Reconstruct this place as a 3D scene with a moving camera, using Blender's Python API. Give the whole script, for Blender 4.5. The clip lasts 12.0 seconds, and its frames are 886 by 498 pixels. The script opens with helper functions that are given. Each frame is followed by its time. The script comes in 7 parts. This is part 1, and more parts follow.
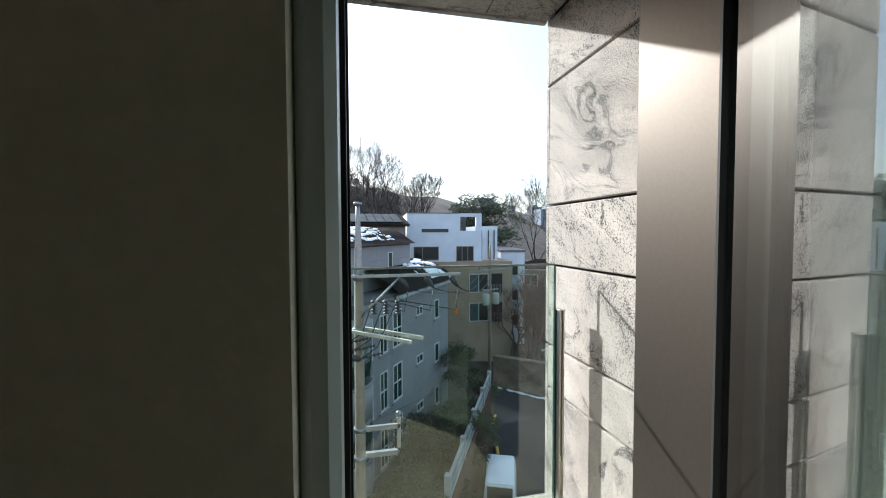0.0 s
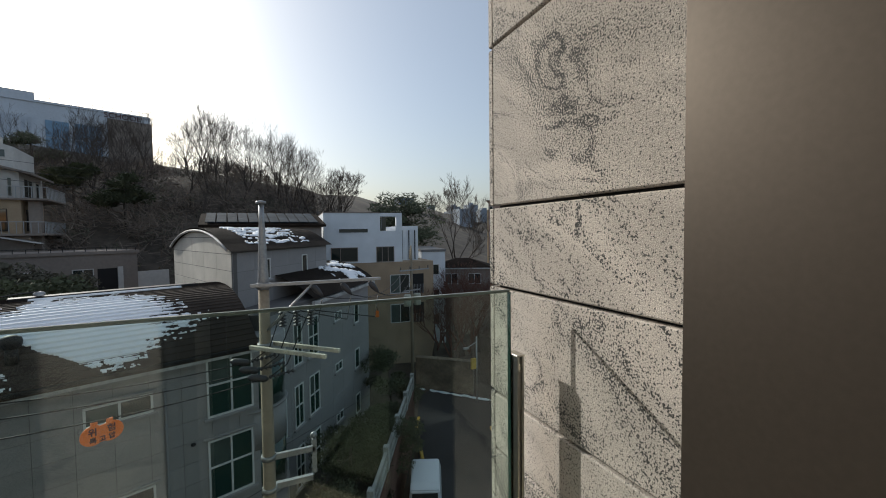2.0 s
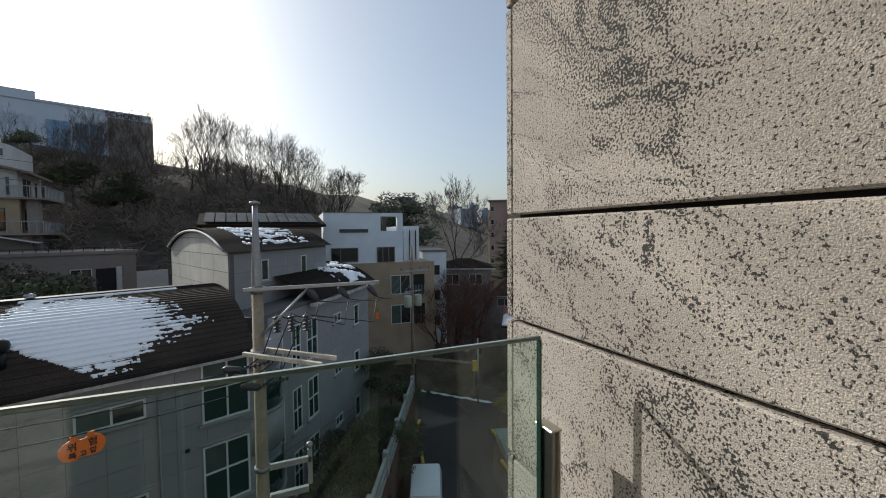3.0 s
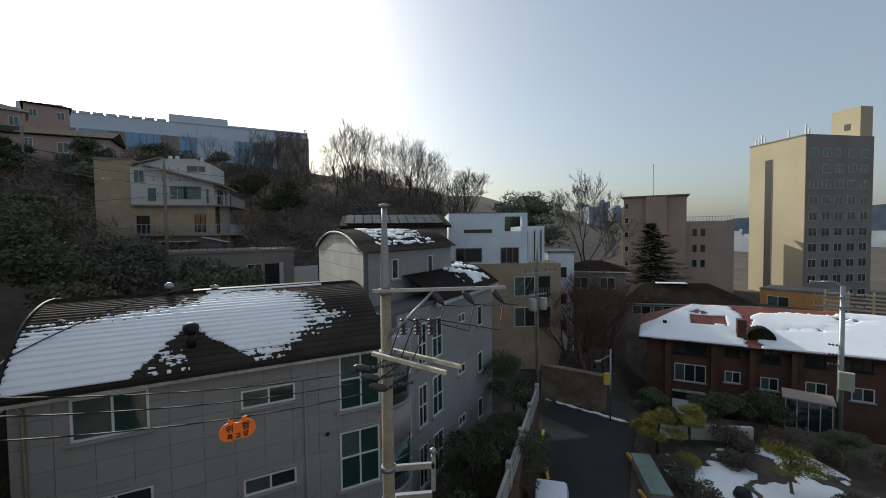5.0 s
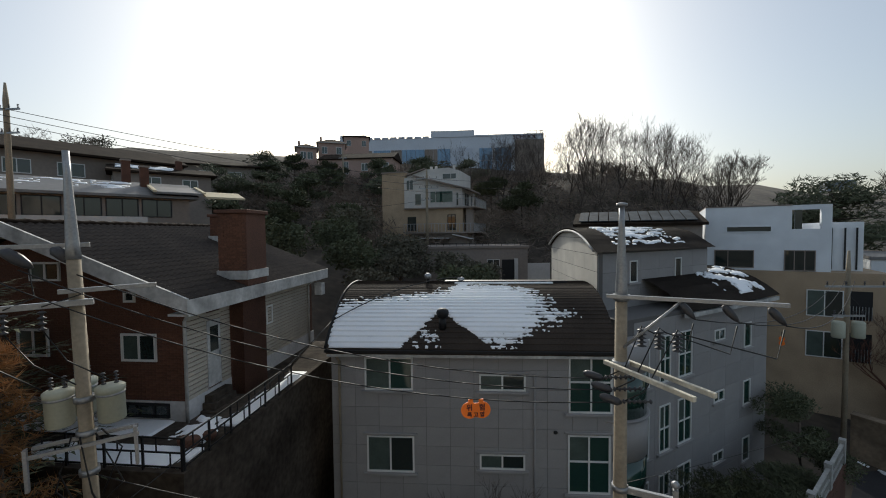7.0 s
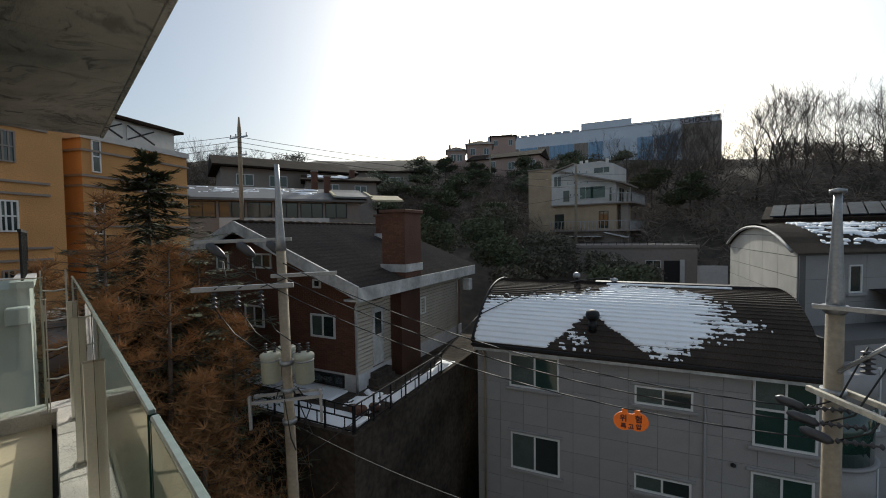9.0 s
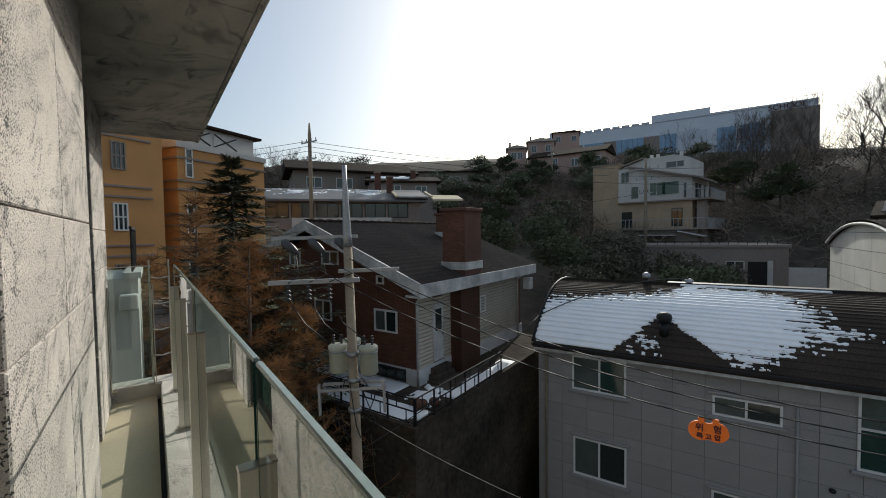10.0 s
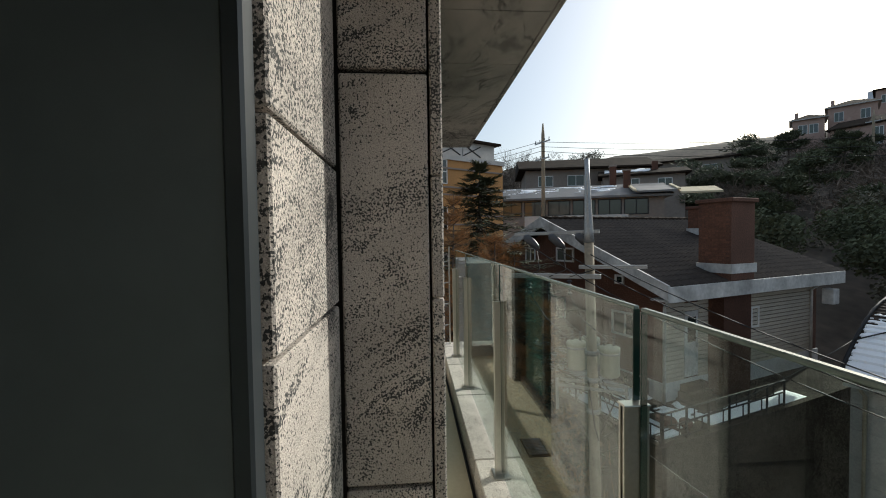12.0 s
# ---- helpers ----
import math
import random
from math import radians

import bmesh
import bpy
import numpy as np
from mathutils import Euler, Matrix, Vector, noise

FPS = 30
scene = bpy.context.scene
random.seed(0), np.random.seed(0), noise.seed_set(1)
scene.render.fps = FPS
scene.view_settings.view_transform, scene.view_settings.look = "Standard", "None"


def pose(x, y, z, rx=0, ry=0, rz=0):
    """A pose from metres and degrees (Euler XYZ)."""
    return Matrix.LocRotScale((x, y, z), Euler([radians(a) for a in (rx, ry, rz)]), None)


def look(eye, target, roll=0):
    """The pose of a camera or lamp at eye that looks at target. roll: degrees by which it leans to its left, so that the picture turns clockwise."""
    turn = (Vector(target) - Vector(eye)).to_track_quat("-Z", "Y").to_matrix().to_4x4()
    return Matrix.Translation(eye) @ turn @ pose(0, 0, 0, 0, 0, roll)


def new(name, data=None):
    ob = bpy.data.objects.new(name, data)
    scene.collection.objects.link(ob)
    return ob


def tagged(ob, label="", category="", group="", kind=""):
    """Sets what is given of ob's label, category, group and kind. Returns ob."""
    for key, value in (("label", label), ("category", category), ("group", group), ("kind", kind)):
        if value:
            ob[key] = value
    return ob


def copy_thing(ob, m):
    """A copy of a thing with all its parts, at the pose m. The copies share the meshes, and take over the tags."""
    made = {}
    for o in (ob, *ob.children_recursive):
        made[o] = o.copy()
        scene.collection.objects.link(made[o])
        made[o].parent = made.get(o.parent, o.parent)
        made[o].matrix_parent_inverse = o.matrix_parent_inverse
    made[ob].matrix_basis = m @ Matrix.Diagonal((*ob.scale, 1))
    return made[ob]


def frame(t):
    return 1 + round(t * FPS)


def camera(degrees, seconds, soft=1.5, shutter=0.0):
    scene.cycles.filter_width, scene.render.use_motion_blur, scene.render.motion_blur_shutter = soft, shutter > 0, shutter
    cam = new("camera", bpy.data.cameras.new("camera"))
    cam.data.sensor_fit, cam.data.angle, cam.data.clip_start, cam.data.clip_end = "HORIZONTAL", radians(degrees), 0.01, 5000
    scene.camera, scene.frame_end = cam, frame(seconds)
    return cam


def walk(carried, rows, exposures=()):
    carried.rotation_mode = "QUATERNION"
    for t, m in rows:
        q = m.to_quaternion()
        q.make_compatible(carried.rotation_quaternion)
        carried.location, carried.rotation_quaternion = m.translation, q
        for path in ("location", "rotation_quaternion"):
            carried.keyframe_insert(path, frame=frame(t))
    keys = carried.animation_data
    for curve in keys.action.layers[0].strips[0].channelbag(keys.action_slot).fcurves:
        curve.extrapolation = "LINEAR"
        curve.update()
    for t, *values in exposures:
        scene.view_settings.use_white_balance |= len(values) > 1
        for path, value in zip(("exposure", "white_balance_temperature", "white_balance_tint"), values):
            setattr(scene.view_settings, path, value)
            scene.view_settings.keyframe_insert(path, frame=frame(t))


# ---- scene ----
cam = camera(95.0, 12.0, soft=1.0)
PATH = [
    (0, (0.645, -1.561, 1.329), (1.081, 0.389, 1.251), -0.2),
    (0.5, (0.687, -1.42, 1.324), (1.279, 0.489, 1.243), -0.2),
    (1, (0.707, -1.295, 1.335), (1.384, 0.585, 1.256), -0.4),
    (1.5, (0.721, -1.156, 1.352), (1.466, 0.699, 1.27), -0.5),
    (2, (0.814, -1.021, 1.373), (1.62, 0.808, 1.289), -0.7),
    (2.5, (0.924, -0.854, 1.403), (1.75, 0.966, 1.318), -0.6),
    (4.5, (0.987, -0.221, 1.441), (1.431, 1.728, 1.359), -0.6),
    (5, (1.036, -0.06, 1.462), (1.259, 1.926, 1.383), -0.7),
    (5.5, (1.069, -0.03, 1.481), (0.988, 1.966, 1.404), -0.7),
    (6, (1.052, -0.03, 1.506), (0.656, 1.929, 1.428), -0.6),
    (6.5, (1.063, -0.04, 1.523), (0.409, 1.848, 1.447), -0.7),
    (7, (1.047, -0.068, 1.534), (0.183, 1.734, 1.455), -0.6),
    (7.5, (1.028, -0.07, 1.53), (-0.006, 1.64, 1.451), -0.7),
    (9.5, (1.041, -0.13, 1.455), (-0.494, 1.149, 1.378), -0.7),
    (10, (1.045, -0.151, 1.425), (-0.578, 1.016, 1.349), -0.8),
    (10.5, (1.048, -0.185, 1.394), (-0.665, 0.844, 1.319), -1.0),
    (11, (1.037, -0.256, 1.366), (-0.774, 0.588, 1.295), -1.1),
    (11.5, (1.026, -0.339, 1.35), (-0.9, 0.194, 1.285), -1.4),
    (12, (1.009, -0.444, 1.344), (-0.984, -0.29, 1.279), -0.8),
]
EXPOSURES = [(0, 1.3, 5700, 5), (0.5, 1.08, 5750, 5), (1, 0.5, 5900, 7), (1.5, 0.22, 6100, 7), (2, 0.08, 6250, 6), (2.5, 0.08, 6200, 6), (4.5, 0.06, 6300, 5), (7, 0.0, 6400, 5), (9.5, 0.0, 6300, 5), (10.5, 0.08, 6200, 4), (12, 0.2, 6250, 4)]
walk(cam, [(t, look(eye, target, roll)) for t, eye, target, roll in PATH], EXPOSURES)

# ---- light ----
SUN_AZ, SUN_EL = 31.0, 25.5          # degrees to the left of straight out, and above the horizon
world = bpy.data.worlds.new("world")
scene.world = world
world.use_nodes = True
wn = world.node_tree
sky = wn.nodes.new("ShaderNodeTexSky")
sky.sky_type, sky.sun_disc = "NISHITA", False
sky.sun_elevation, sky.sun_rotation = radians(SUN_EL), radians(-SUN_AZ)
sky.air_density, sky.dust_density, sky.ozone_density = 1.0, 3.5, 2.0
veil = wn.nodes.new("ShaderNodeVectorMath")      # even winter haze over the whole sky
veil.operation = "ADD"
veil.inputs[1].default_value = (1.75, 1.77, 1.76)
wn.links.new(sky.outputs[0], veil.inputs[0])
wn.links.new(veil.outputs[0], wn.nodes["Background"].inputs[0])
wn.nodes["Background"].inputs[1].default_value = 0.10
sun = new("sun", bpy.data.lights.new("sun", "SUN"))
sun.data.energy, sun.data.angle, sun.data.color = 3.2, radians(0.6), (1.0, 0.94, 0.85)
sun.matrix_basis = pose(0, 0, 40, 90 - SUN_EL, 0, SUN_AZ + 180)


# ---- materials ----
def material(name, color, rough=0.7, metal=0.0, grain=0.0, scale=20.0, stain=0.0, stain_scale=0.8, bump=0.0, spread=0.0, spec=0.5):
    """A surface with fine grain, wide stains, relief and a spread of tone from piece to piece."""
    m = bpy.data.materials.new(name)
    m.use_nodes = True
    t, b = m.node_tree, m.node_tree.nodes["Principled BSDF"]
    b.inputs["Roughness"].default_value, b.inputs["Metallic"].default_value = rough, metal
    b.inputs["Specular IOR Level"].default_value = spec
    co = t.nodes.new("ShaderNodeTexCoord")
    value = None

    def mixed(source, amount, low, high, prev):
        r = t.nodes.new("ShaderNodeMapRange")
        t.links.new(source, r.inputs[0])
        r.inputs[1].default_value, r.inputs[2].default_value = low, high
        r.inputs[3].default_value, r.inputs[4].default_value = 1 - amount, 1 + amount
        if prev is None:
            return r.outputs[0]
        k = t.nodes.new("ShaderNodeMath")
        k.operation = "MULTIPLY"
        t.links.new(prev, k.inputs[0])
        t.links.new(r.outputs[0], k.inputs[1])
        return k.outputs[0]

    fine = t.nodes.new("ShaderNodeTexNoise")
    fine.inputs["Scale"].default_value, fine.inputs["Detail"].default_value = scale, 6
    t.links.new(co.outputs["Object"], fine.inputs["Vector"])
    wide = t.nodes.new("ShaderNodeTexNoise")
    wide.inputs["Scale"].default_value, wide.inputs["Detail"].default_value = stain_scale, 5
    t.links.new(co.outputs["Object"], wide.inputs["Vector"])
    if grain:
        value = mixed(fine.outputs[0], grain, 0.3, 0.7, value)
    if stain:
        value = mixed(wide.outputs[0], stain, 0.3, 0.7, value)
    if spread:
        info = t.nodes.new("ShaderNodeObjectInfo")
        value = mixed(info.outputs["Random"], spread, 0, 1, value)
    if value is not None:
        mul = t.nodes.new("ShaderNodeVectorMath")
        mul.operation = "SCALE"
        mul.inputs[0].default_value = color
        t.links.new(value, mul.inputs["Scale"])
        t.links.new(mul.outputs[0], b.inputs["Base Color"])
    else:
        b.inputs["Base Color"].default_value = (*color, 1)
    if bump:
        n = t.nodes.new("ShaderNodeBump")
        n.inputs["Strength"].default_value, n.inputs["Distance"].default_value = bump, 0.01
        t.links.new(fine.outputs[0], n.inputs["Height"])
        t.links.new(n.outputs[0], b.inputs["Normal"])
    return m


def granite(name, light, dark, vein=1.0, tilt=32.0):
    """Bush-hammered granite: pale ground, dark mica grains that crowd in drifting bands, each slab cut from another place."""
    m = bpy.data.materials.new(name)
    m.use_nodes = True
    t, b = m.node_tree, m.node_tree.nodes["Principled BSDF"]
    b.inputs["Roughness"].default_value = 0.85
    co, info = t.nodes.new("ShaderNodeTexCoord"), t.nodes.new("ShaderNodeObjectInfo")
    offset = t.nodes.new("ShaderNodeVectorMath")
    offset.operation = "SCALE"
    offset.inputs[0].default_value = (37.0, 23.0, 51.0)
    t.links.new(info.outputs["Random"], offset.inputs["Scale"])
    cut = t.nodes.new("ShaderNodeVectorMath")
    t.links.new(co.outputs["Object"], cut.inputs[0])
    t.links.new(offset.outputs[0], cut.inputs[1])
    grain = t.nodes.new("ShaderNodeMapping")       # bands run aslant through the block
    grain.inputs["Rotation"].default_value = (radians(tilt), radians(-8), radians(tilt))
    grain.vector_type = "TEXTURE"
    grain.inputs["Scale"].default_value = (1.5, 1.5, 0.5)
    t.links.new(cut.outputs[0], grain.inputs[0])

    def noise_of(scale, detail, dist=0.0, banded=False):
        n = t.nodes.new("ShaderNodeTexNoise")
        n.inputs["Scale"].default_value, n.inputs["Detail"].default_value, n.inputs["Distortion"].default_value = scale, detail, dist
        t.links.new((grain if banded else cut).outputs[0], n.inputs["Vector"])
        return n.outputs[0]

    def ramp(source, a, c, lo=0.0, hi=1.0):
        r = t.nodes.new("ShaderNodeMapRange")
        r.interpolation_type = "SMOOTHSTEP"
        t.links.new(source, r.inputs[0])
        for i, v in ((1, a), (2, c), (3, lo), (4, hi)):
            r.inputs[i].default_value = v
        return r.outputs[0]

    def op(kind, a, c):
        k = t.nodes.new("ShaderNodeMath")
        k.operation = kind
        for i, v in enumerate((a, c)):
            if isinstance(v, float):
                k.inputs[i].default_value = v
            else:
                t.links.new(v, k.inputs[i])
        return k.outputs[0]

    def near_level(source, level, half, gain):
        """High where the source lies close to one level: a thin wandering line."""
        return ramp(op("ABSOLUTE", op("SUBTRACT", source, level), 0.0), 0.0, half, gain, 0.0)

    flow = noise_of(1.6, 4, 1.8, True)
    broken = ramp(noise_of(5.0, 3, 0.6), 0.38, 0.60)
    lines = op("MULTIPLY", op("ADD", near_level(flow, 0.45, 0.035, 0.11 * vein), near_level(flow, 0.57, 0.06, 0.09 * vein)), broken)
    bands = ramp(noise_of(1.2, 6, 1.1, True), 0.40, 0.66, -0.012, 0.09 * vein)
    blots = ramp(noise_of(2.6, 5, 1.8), 0.66, 0.72, 0.0, 0.13 * vein)
    specks = op("ADD", noise_of(205.0, 3), op("ADD", lines, op("ADD", bands, blots)))
    specks = ramp(specks, 0.572, 0.64)
    tone = ramp(noise_of(3.0, 5, 0.8, True), 0.3, 0.7, 0.84, 1.10)
    grit = ramp(noise_of(330.0, 3), 0.3, 0.7, 0.74, 1.22)
    mix = t.nodes.new("ShaderNodeMix")
    mix.data_type = "RGBA"
    mix.inputs[6].default_value, mix.inputs[7].default_value = (*light, 1), (*dark, 1)
    t.links.new(specks, mix.inputs[0])
    s = t.nodes.new("ShaderNodeVectorMath")
    s.operation = "SCALE"
    t.links.new(mix.outputs[2], s.inputs[0])
    t.links.new(op("MULTIPLY", tone, grit), s.inputs["Scale"])
    t.links.new(s.outputs[0], b.inputs["Base Color"])
    n = t.nodes.new("ShaderNodeBump")
    n.inputs["Strength"].default_value, n.inputs["Distance"].default_value = 0.7, 0.003
    t.links.new(noise_of(380.0, 3), n.inputs["Height"])
    t.links.new(n.outputs[0], b.inputs["Normal"])
    return m


def glass(name, color=(0.95, 0.985, 0.97)):
    """Clear sheet: what is behind, plus a true mirror by Fresnel."""
    m = bpy.data.materials.new(name)
    m.use_nodes = True
    t = m.node_tree
    t.nodes.remove(t.nodes["Principled BSDF"])
    clear, gloss = t.nodes.new("ShaderNodeBsdfTransparent"), t.nodes.new("ShaderNodeBsdfGlossy")
    clear.inputs[0].default_value = (*color, 1)
    gloss.inputs["Roughness"].default_value = 0.0
    edge, mix = t.nodes.new("ShaderNodeLayerWeight"), t.nodes.new("ShaderNodeMixShader")
    edge.inputs[0].default_value = 0.5
    steep, gain = t.nodes.new("ShaderNodeMath"), t.nodes.new("ShaderNodeMath")
    steep.operation, gain.operation = "POWER", "MULTIPLY_ADD"
    steep.inputs[1].default_value = 3.8
    gain.inputs[1].default_value, gain.inputs[2].default_value = 0.91, 0.065
    t.links.new(edge.outputs["Facing"], steep.inputs[0])
    t.links.new(steep.outputs[0], gain.inputs[0])
    t.links.new(gain.outputs[0], mix.inputs[0])
    t.links.new(clear.outputs[0], mix.inputs[1])
    t.links.new(gloss.outputs[0], mix.inputs[2])
    t.links.new(mix.outputs[0], t.nodes["Material Output"].inputs[0])
    return m


M = {
    "stone": granite("bush_hammered_granite", (0.53, 0.475, 0.425), (0.05, 0.05, 0.048)),
    "marble": granite("veined_kerb_stone", (0.62, 0.58, 0.52), (0.20, 0.17, 0.15), 0.6),
    "soffit": granite("soffit_granite", (0.50, 0.47, 0.42), (0.08, 0.08, 0.075), 1.2),
    "joint": material("dark_joint_sealant", (0.02, 0.02, 0.02), 0.6, grain=0.2),
    "metal": material("bronze_coated_metal", (0.10, 0.083, 0.069), 0.5, 0.85, grain=0.05, scale=90, stain=0.05),
    "steel": material("brushed_stainless", (0.55, 0.53, 0.48), 0.28, 1.0, grain=0.06, scale=120),
    "dark_panel": material("dark_coated_panel", (0.085, 0.10, 0.104), 0.4, 0.0, grain=0.05, stain=0.1),
    "frame_white": material("pale_window_profile", (0.52, 0.57, 0.58), 0.4, grain=0.03),
    "black": material("black_gasket", (0.004, 0.004, 0.005), 0.6, grain=0.1),
    "plaster": material("room_plaster", (0.76, 0.71, 0.62), 0.9, grain=0.04, scale=60, stain=0.06, bump=0.1),
    "tan_floor": material("beige_floor_coating", (0.50, 0.44, 0.31), 0.5, grain=0.05, scale=40, stain=0.12, stain_scale=1.5),
    "concrete": material("weathered_concrete", (0.30, 0.28, 0.25), 0.9, grain=0.15, scale=9, stain=0.35, stain_scale=0.5, bump=0.4),
    "pole": material("pole_concrete", (0.30, 0.25, 0.18), 0.85, grain=0.15, scale=14, stain=0.2, bump=0.3),
    "bank": material("stained_bank_wall", (0.19, 0.145, 0.10), 0.95, grain=0.2, scale=5, stain=0.5, stain_scale=0.7, bump=0.5),
    "galv": material("galvanised_steel", (0.36, 0.37, 0.38), 0.45, 0.7, grain=0.12, scale=25, stain=0.15),
    "rubber": material("black_cable", (0.02, 0.02, 0.02), 0.6, grain=0.1),
    "trafo": material("pale_green_enamel", (0.42, 0.43, 0.34), 0.45, grain=0.06, scale=18, stain=0.15),
    "porcelain": material("dark_polymer_insulator", (0.05, 0.05, 0.055), 0.4, grain=0.1),
    "orange": material("orange_plastic_sign", (0.95, 0.20, 0.015), 0.5, grain=0.04, stain=0.06),
    "gray_panel": material("gray_stone_panel", (0.30, 0.29, 0.285), 0.75, grain=0.06, scale=30, stain=0.12, stain_scale=0.6, spread=0.05),
    "gray_wall": material("gray_wall_joint", (0.13, 0.125, 0.12), 0.9, grain=0.1),
    "cream_panel": material("cream_stone_panel", (0.58, 0.55, 0.49), 0.75, grain=0.06, scale=30, stain=0.12, spread=0.05),
    "shingle": material("brown_asphalt_shingle", (0.045, 0.035, 0.028), 0.9, grain=0.4, scale=30, stain=0.25, bump=0.5, spread=0.1, spec=0.2),
    "tile": material("dark_roof_tile", (0.028, 0.020, 0.015), 0.95, grain=0.3, scale=12, stain=0.35, bump=0.3, spec=0.08),
    "red_tile": material("red_roof_sheet", (0.20, 0.065, 0.045), 0.7, grain=0.2, scale=10, stain=0.25),
    "snow": material("old_snow", (0.93, 0.95, 0.97), 0.6, grain=0.03, scale=25, stain=0.03, bump=0.25),
    "white_trim": material("weathered_white_trim", (0.45, 0.45, 0.435), 0.7, grain=0.14, scale=9, stain=0.35, stain_scale=1.6),
    "pvc": material("white_window_pvc", (0.68, 0.68, 0.66), 0.4, grain=0.03, stain=0.06),
    "pane": material("dark_window_glass", (0.022, 0.031, 0.029), 0.04, grain=0.1, spec=0.8),
    "pane_screen": material("screened_window_glass", (0.075, 0.10, 0.088), 0.25, grain=0.15, scale=30, stain=0.2, stain_scale=1.5),
    "pane_green": material("green_tinted_glass", (0.018, 0.05, 0.040), 0.04, grain=0.1, spec=0.8),
    "brick": material("red_brick", (0.13, 0.058, 0.034), 0.9, grain=0.25, scale=24, stain=0.2, spread=0.2, bump=0.4),
    "brick_wall": material("red_brick_wall", (0.11, 0.052, 0.034), 0.9, grain=0.3, scale=22, stain=0.25, bump=0.5),
    "mortar": material("brick_mortar", (0.20, 0.17, 0.15), 0.95, grain=0.2, scale=30),
    "siding": material("cream_lap_siding", (0.45, 0.41, 0.34), 0.8, grain=0.08, scale=20, stain=0.15),
    "plinth": material("pale_painted_plinth", (0.55, 0.55, 0.55), 0.8, grain=0.1, scale=10, stain=0.25),
    "retain": material("mossy_retaining_wall", (0.062, 0.052, 0.043), 0.95, grain=0.3, scale=6, stain=0.5, stain_scale=0.6, bump=0.6, spec=0.05),
    "white_render": material("white_render", (0.74, 0.77, 0.80), 0.85, grain=0.04, scale=20, stain=0.07),
    "tan_brick": material("tan_brick_wall", (0.40, 0.30, 0.20), 0.9, grain=0.15, scale=16, stain=0.12, bump=0.3),
    "orange_brick": material("orange_brick_wall", (0.50, 0.26, 0.095), 0.85, grain=0.2, scale=26, stain=0.12, bump=0.4),
    "far_gray": material("gray_brown_render", (0.25, 0.21, 0.18), 0.9, grain=0.08, scale=4, stain=0.12, stain_scale=0.2),
    "far_beige": material("beige_tower_paint", (0.50, 0.43, 0.29), 0.85, grain=0.05, scale=3, stain=0.1, stain_scale=0.1),
    "far_white": material("aged_white_render", (0.55, 0.53, 0.50), 0.85, grain=0.06, scale=5, stain=0.12, stain_scale=0.3),
    "pink": material("pink_gray_render", (0.42, 0.29, 0.24), 0.9, grain=0.08, scale=3, stain=0.1, stain_scale=0.2),
    "school": material("school_cladding", (0.60, 0.64, 0.70), 0.6, grain=0.05, scale=2, stain=0.08, stain_scale=0.1),
    "blue_glass": material("blue_curtain_wall", (0.18, 0.30, 0.44), 0.15, grain=0.1, scale=1),
    "sheet_roof": material("gray_sheet_roof", (0.17, 0.165, 0.16), 0.6, grain=0.1, scale=4, stain=0.3, stain_scale=0.3),
    "asphalt": material("asphalt", (0.032, 0.031, 0.033), 0.95, grain=0.25, scale=30, stain=0.2, stain_scale=0.3, bump=0.3),
    "yellow": material("yellow_kerb_paint", (0.62, 0.40, 0.06), 0.7, grain=0.15, scale=14, stain=0.2),
    "soil": material("winter_soil_and_litter", (0.075, 0.06, 0.045), 0.95, grain=0.35, scale=1.2, stain=0.4, stain_scale=0.12, bump=0.6),
    "bark": material("bark", (0.10, 0.08, 0.065), 0.95, grain=0.3, scale=10, stain=0.2),
    "twig": material("bare_twigs", (0.075, 0.06, 0.05), 0.95, grain=0.2, scale=2),
    "larch": material("brown_larch_twigs", (0.36, 0.20, 0.09), 0.9, grain=0.3, scale=1.5),
    "needle": material("pine_needles", (0.075, 0.085, 0.045), 0.9, grain=0.4, scale=1.6),
    "needle_y": material("yellowish_pine_needles", (0.26, 0.235, 0.05), 0.9, grain=0.4, scale=1.6),
    "fir": material("fir_needles", (0.085, 0.095, 0.05), 0.9, grain=0.4, scale=2.0),
    "shrub": material("evergreen_shrub", (0.095, 0.088, 0.06), 0.9, grain=0.4, scale=1.2),
    "brush": material("dry_brushwood", (0.18, 0.14, 0.11), 0.95, grain=0.3, scale=1.0),
    "rust": material("red_brown_twigs", (0.13, 0.06, 0.04), 0.95, grain=0.3, scale=1.0),
    "paint_red": material("dark_red_letters", (0.09, 0.012, 0.01), 0.5, grain=0.05),
    "car_paint": material("white_car_paint", (0.75, 0.77, 0.80), 0.25, grain=0.02),
    "tyre": material("black_tyre", (0.02, 0.02, 0.02), 0.8, grain=0.1),
    "blue_shed": material("faded_green_sheet", (0.16, 0.22, 0.19), 0.6, grain=0.1, scale=6, stain=0.25),
    "arm_pale": material("pale_steel_arm", (0.58, 0.54, 0.44), 0.6, grain=0.15, scale=20, stain=0.3, stain_scale=3),
    "fence": material("weathered_gray_fence", (0.36, 0.36, 0.34), 0.85, grain=0.15, scale=12, stain=0.3),
    # town and ridge: distance haze is mixed into the base colour
    "haze_town": material("haze_tinted_render", (0.24, 0.27, 0.31), 0.9, grain=0.1, scale=0.2, stain=0.3, stain_scale=0.02),
    "haze_hill": material("haze_tinted_woods", (0.20, 0.24, 0.29), 0.95, grain=0.2, scale=0.05, stain=0.2, stain_scale=0.01),
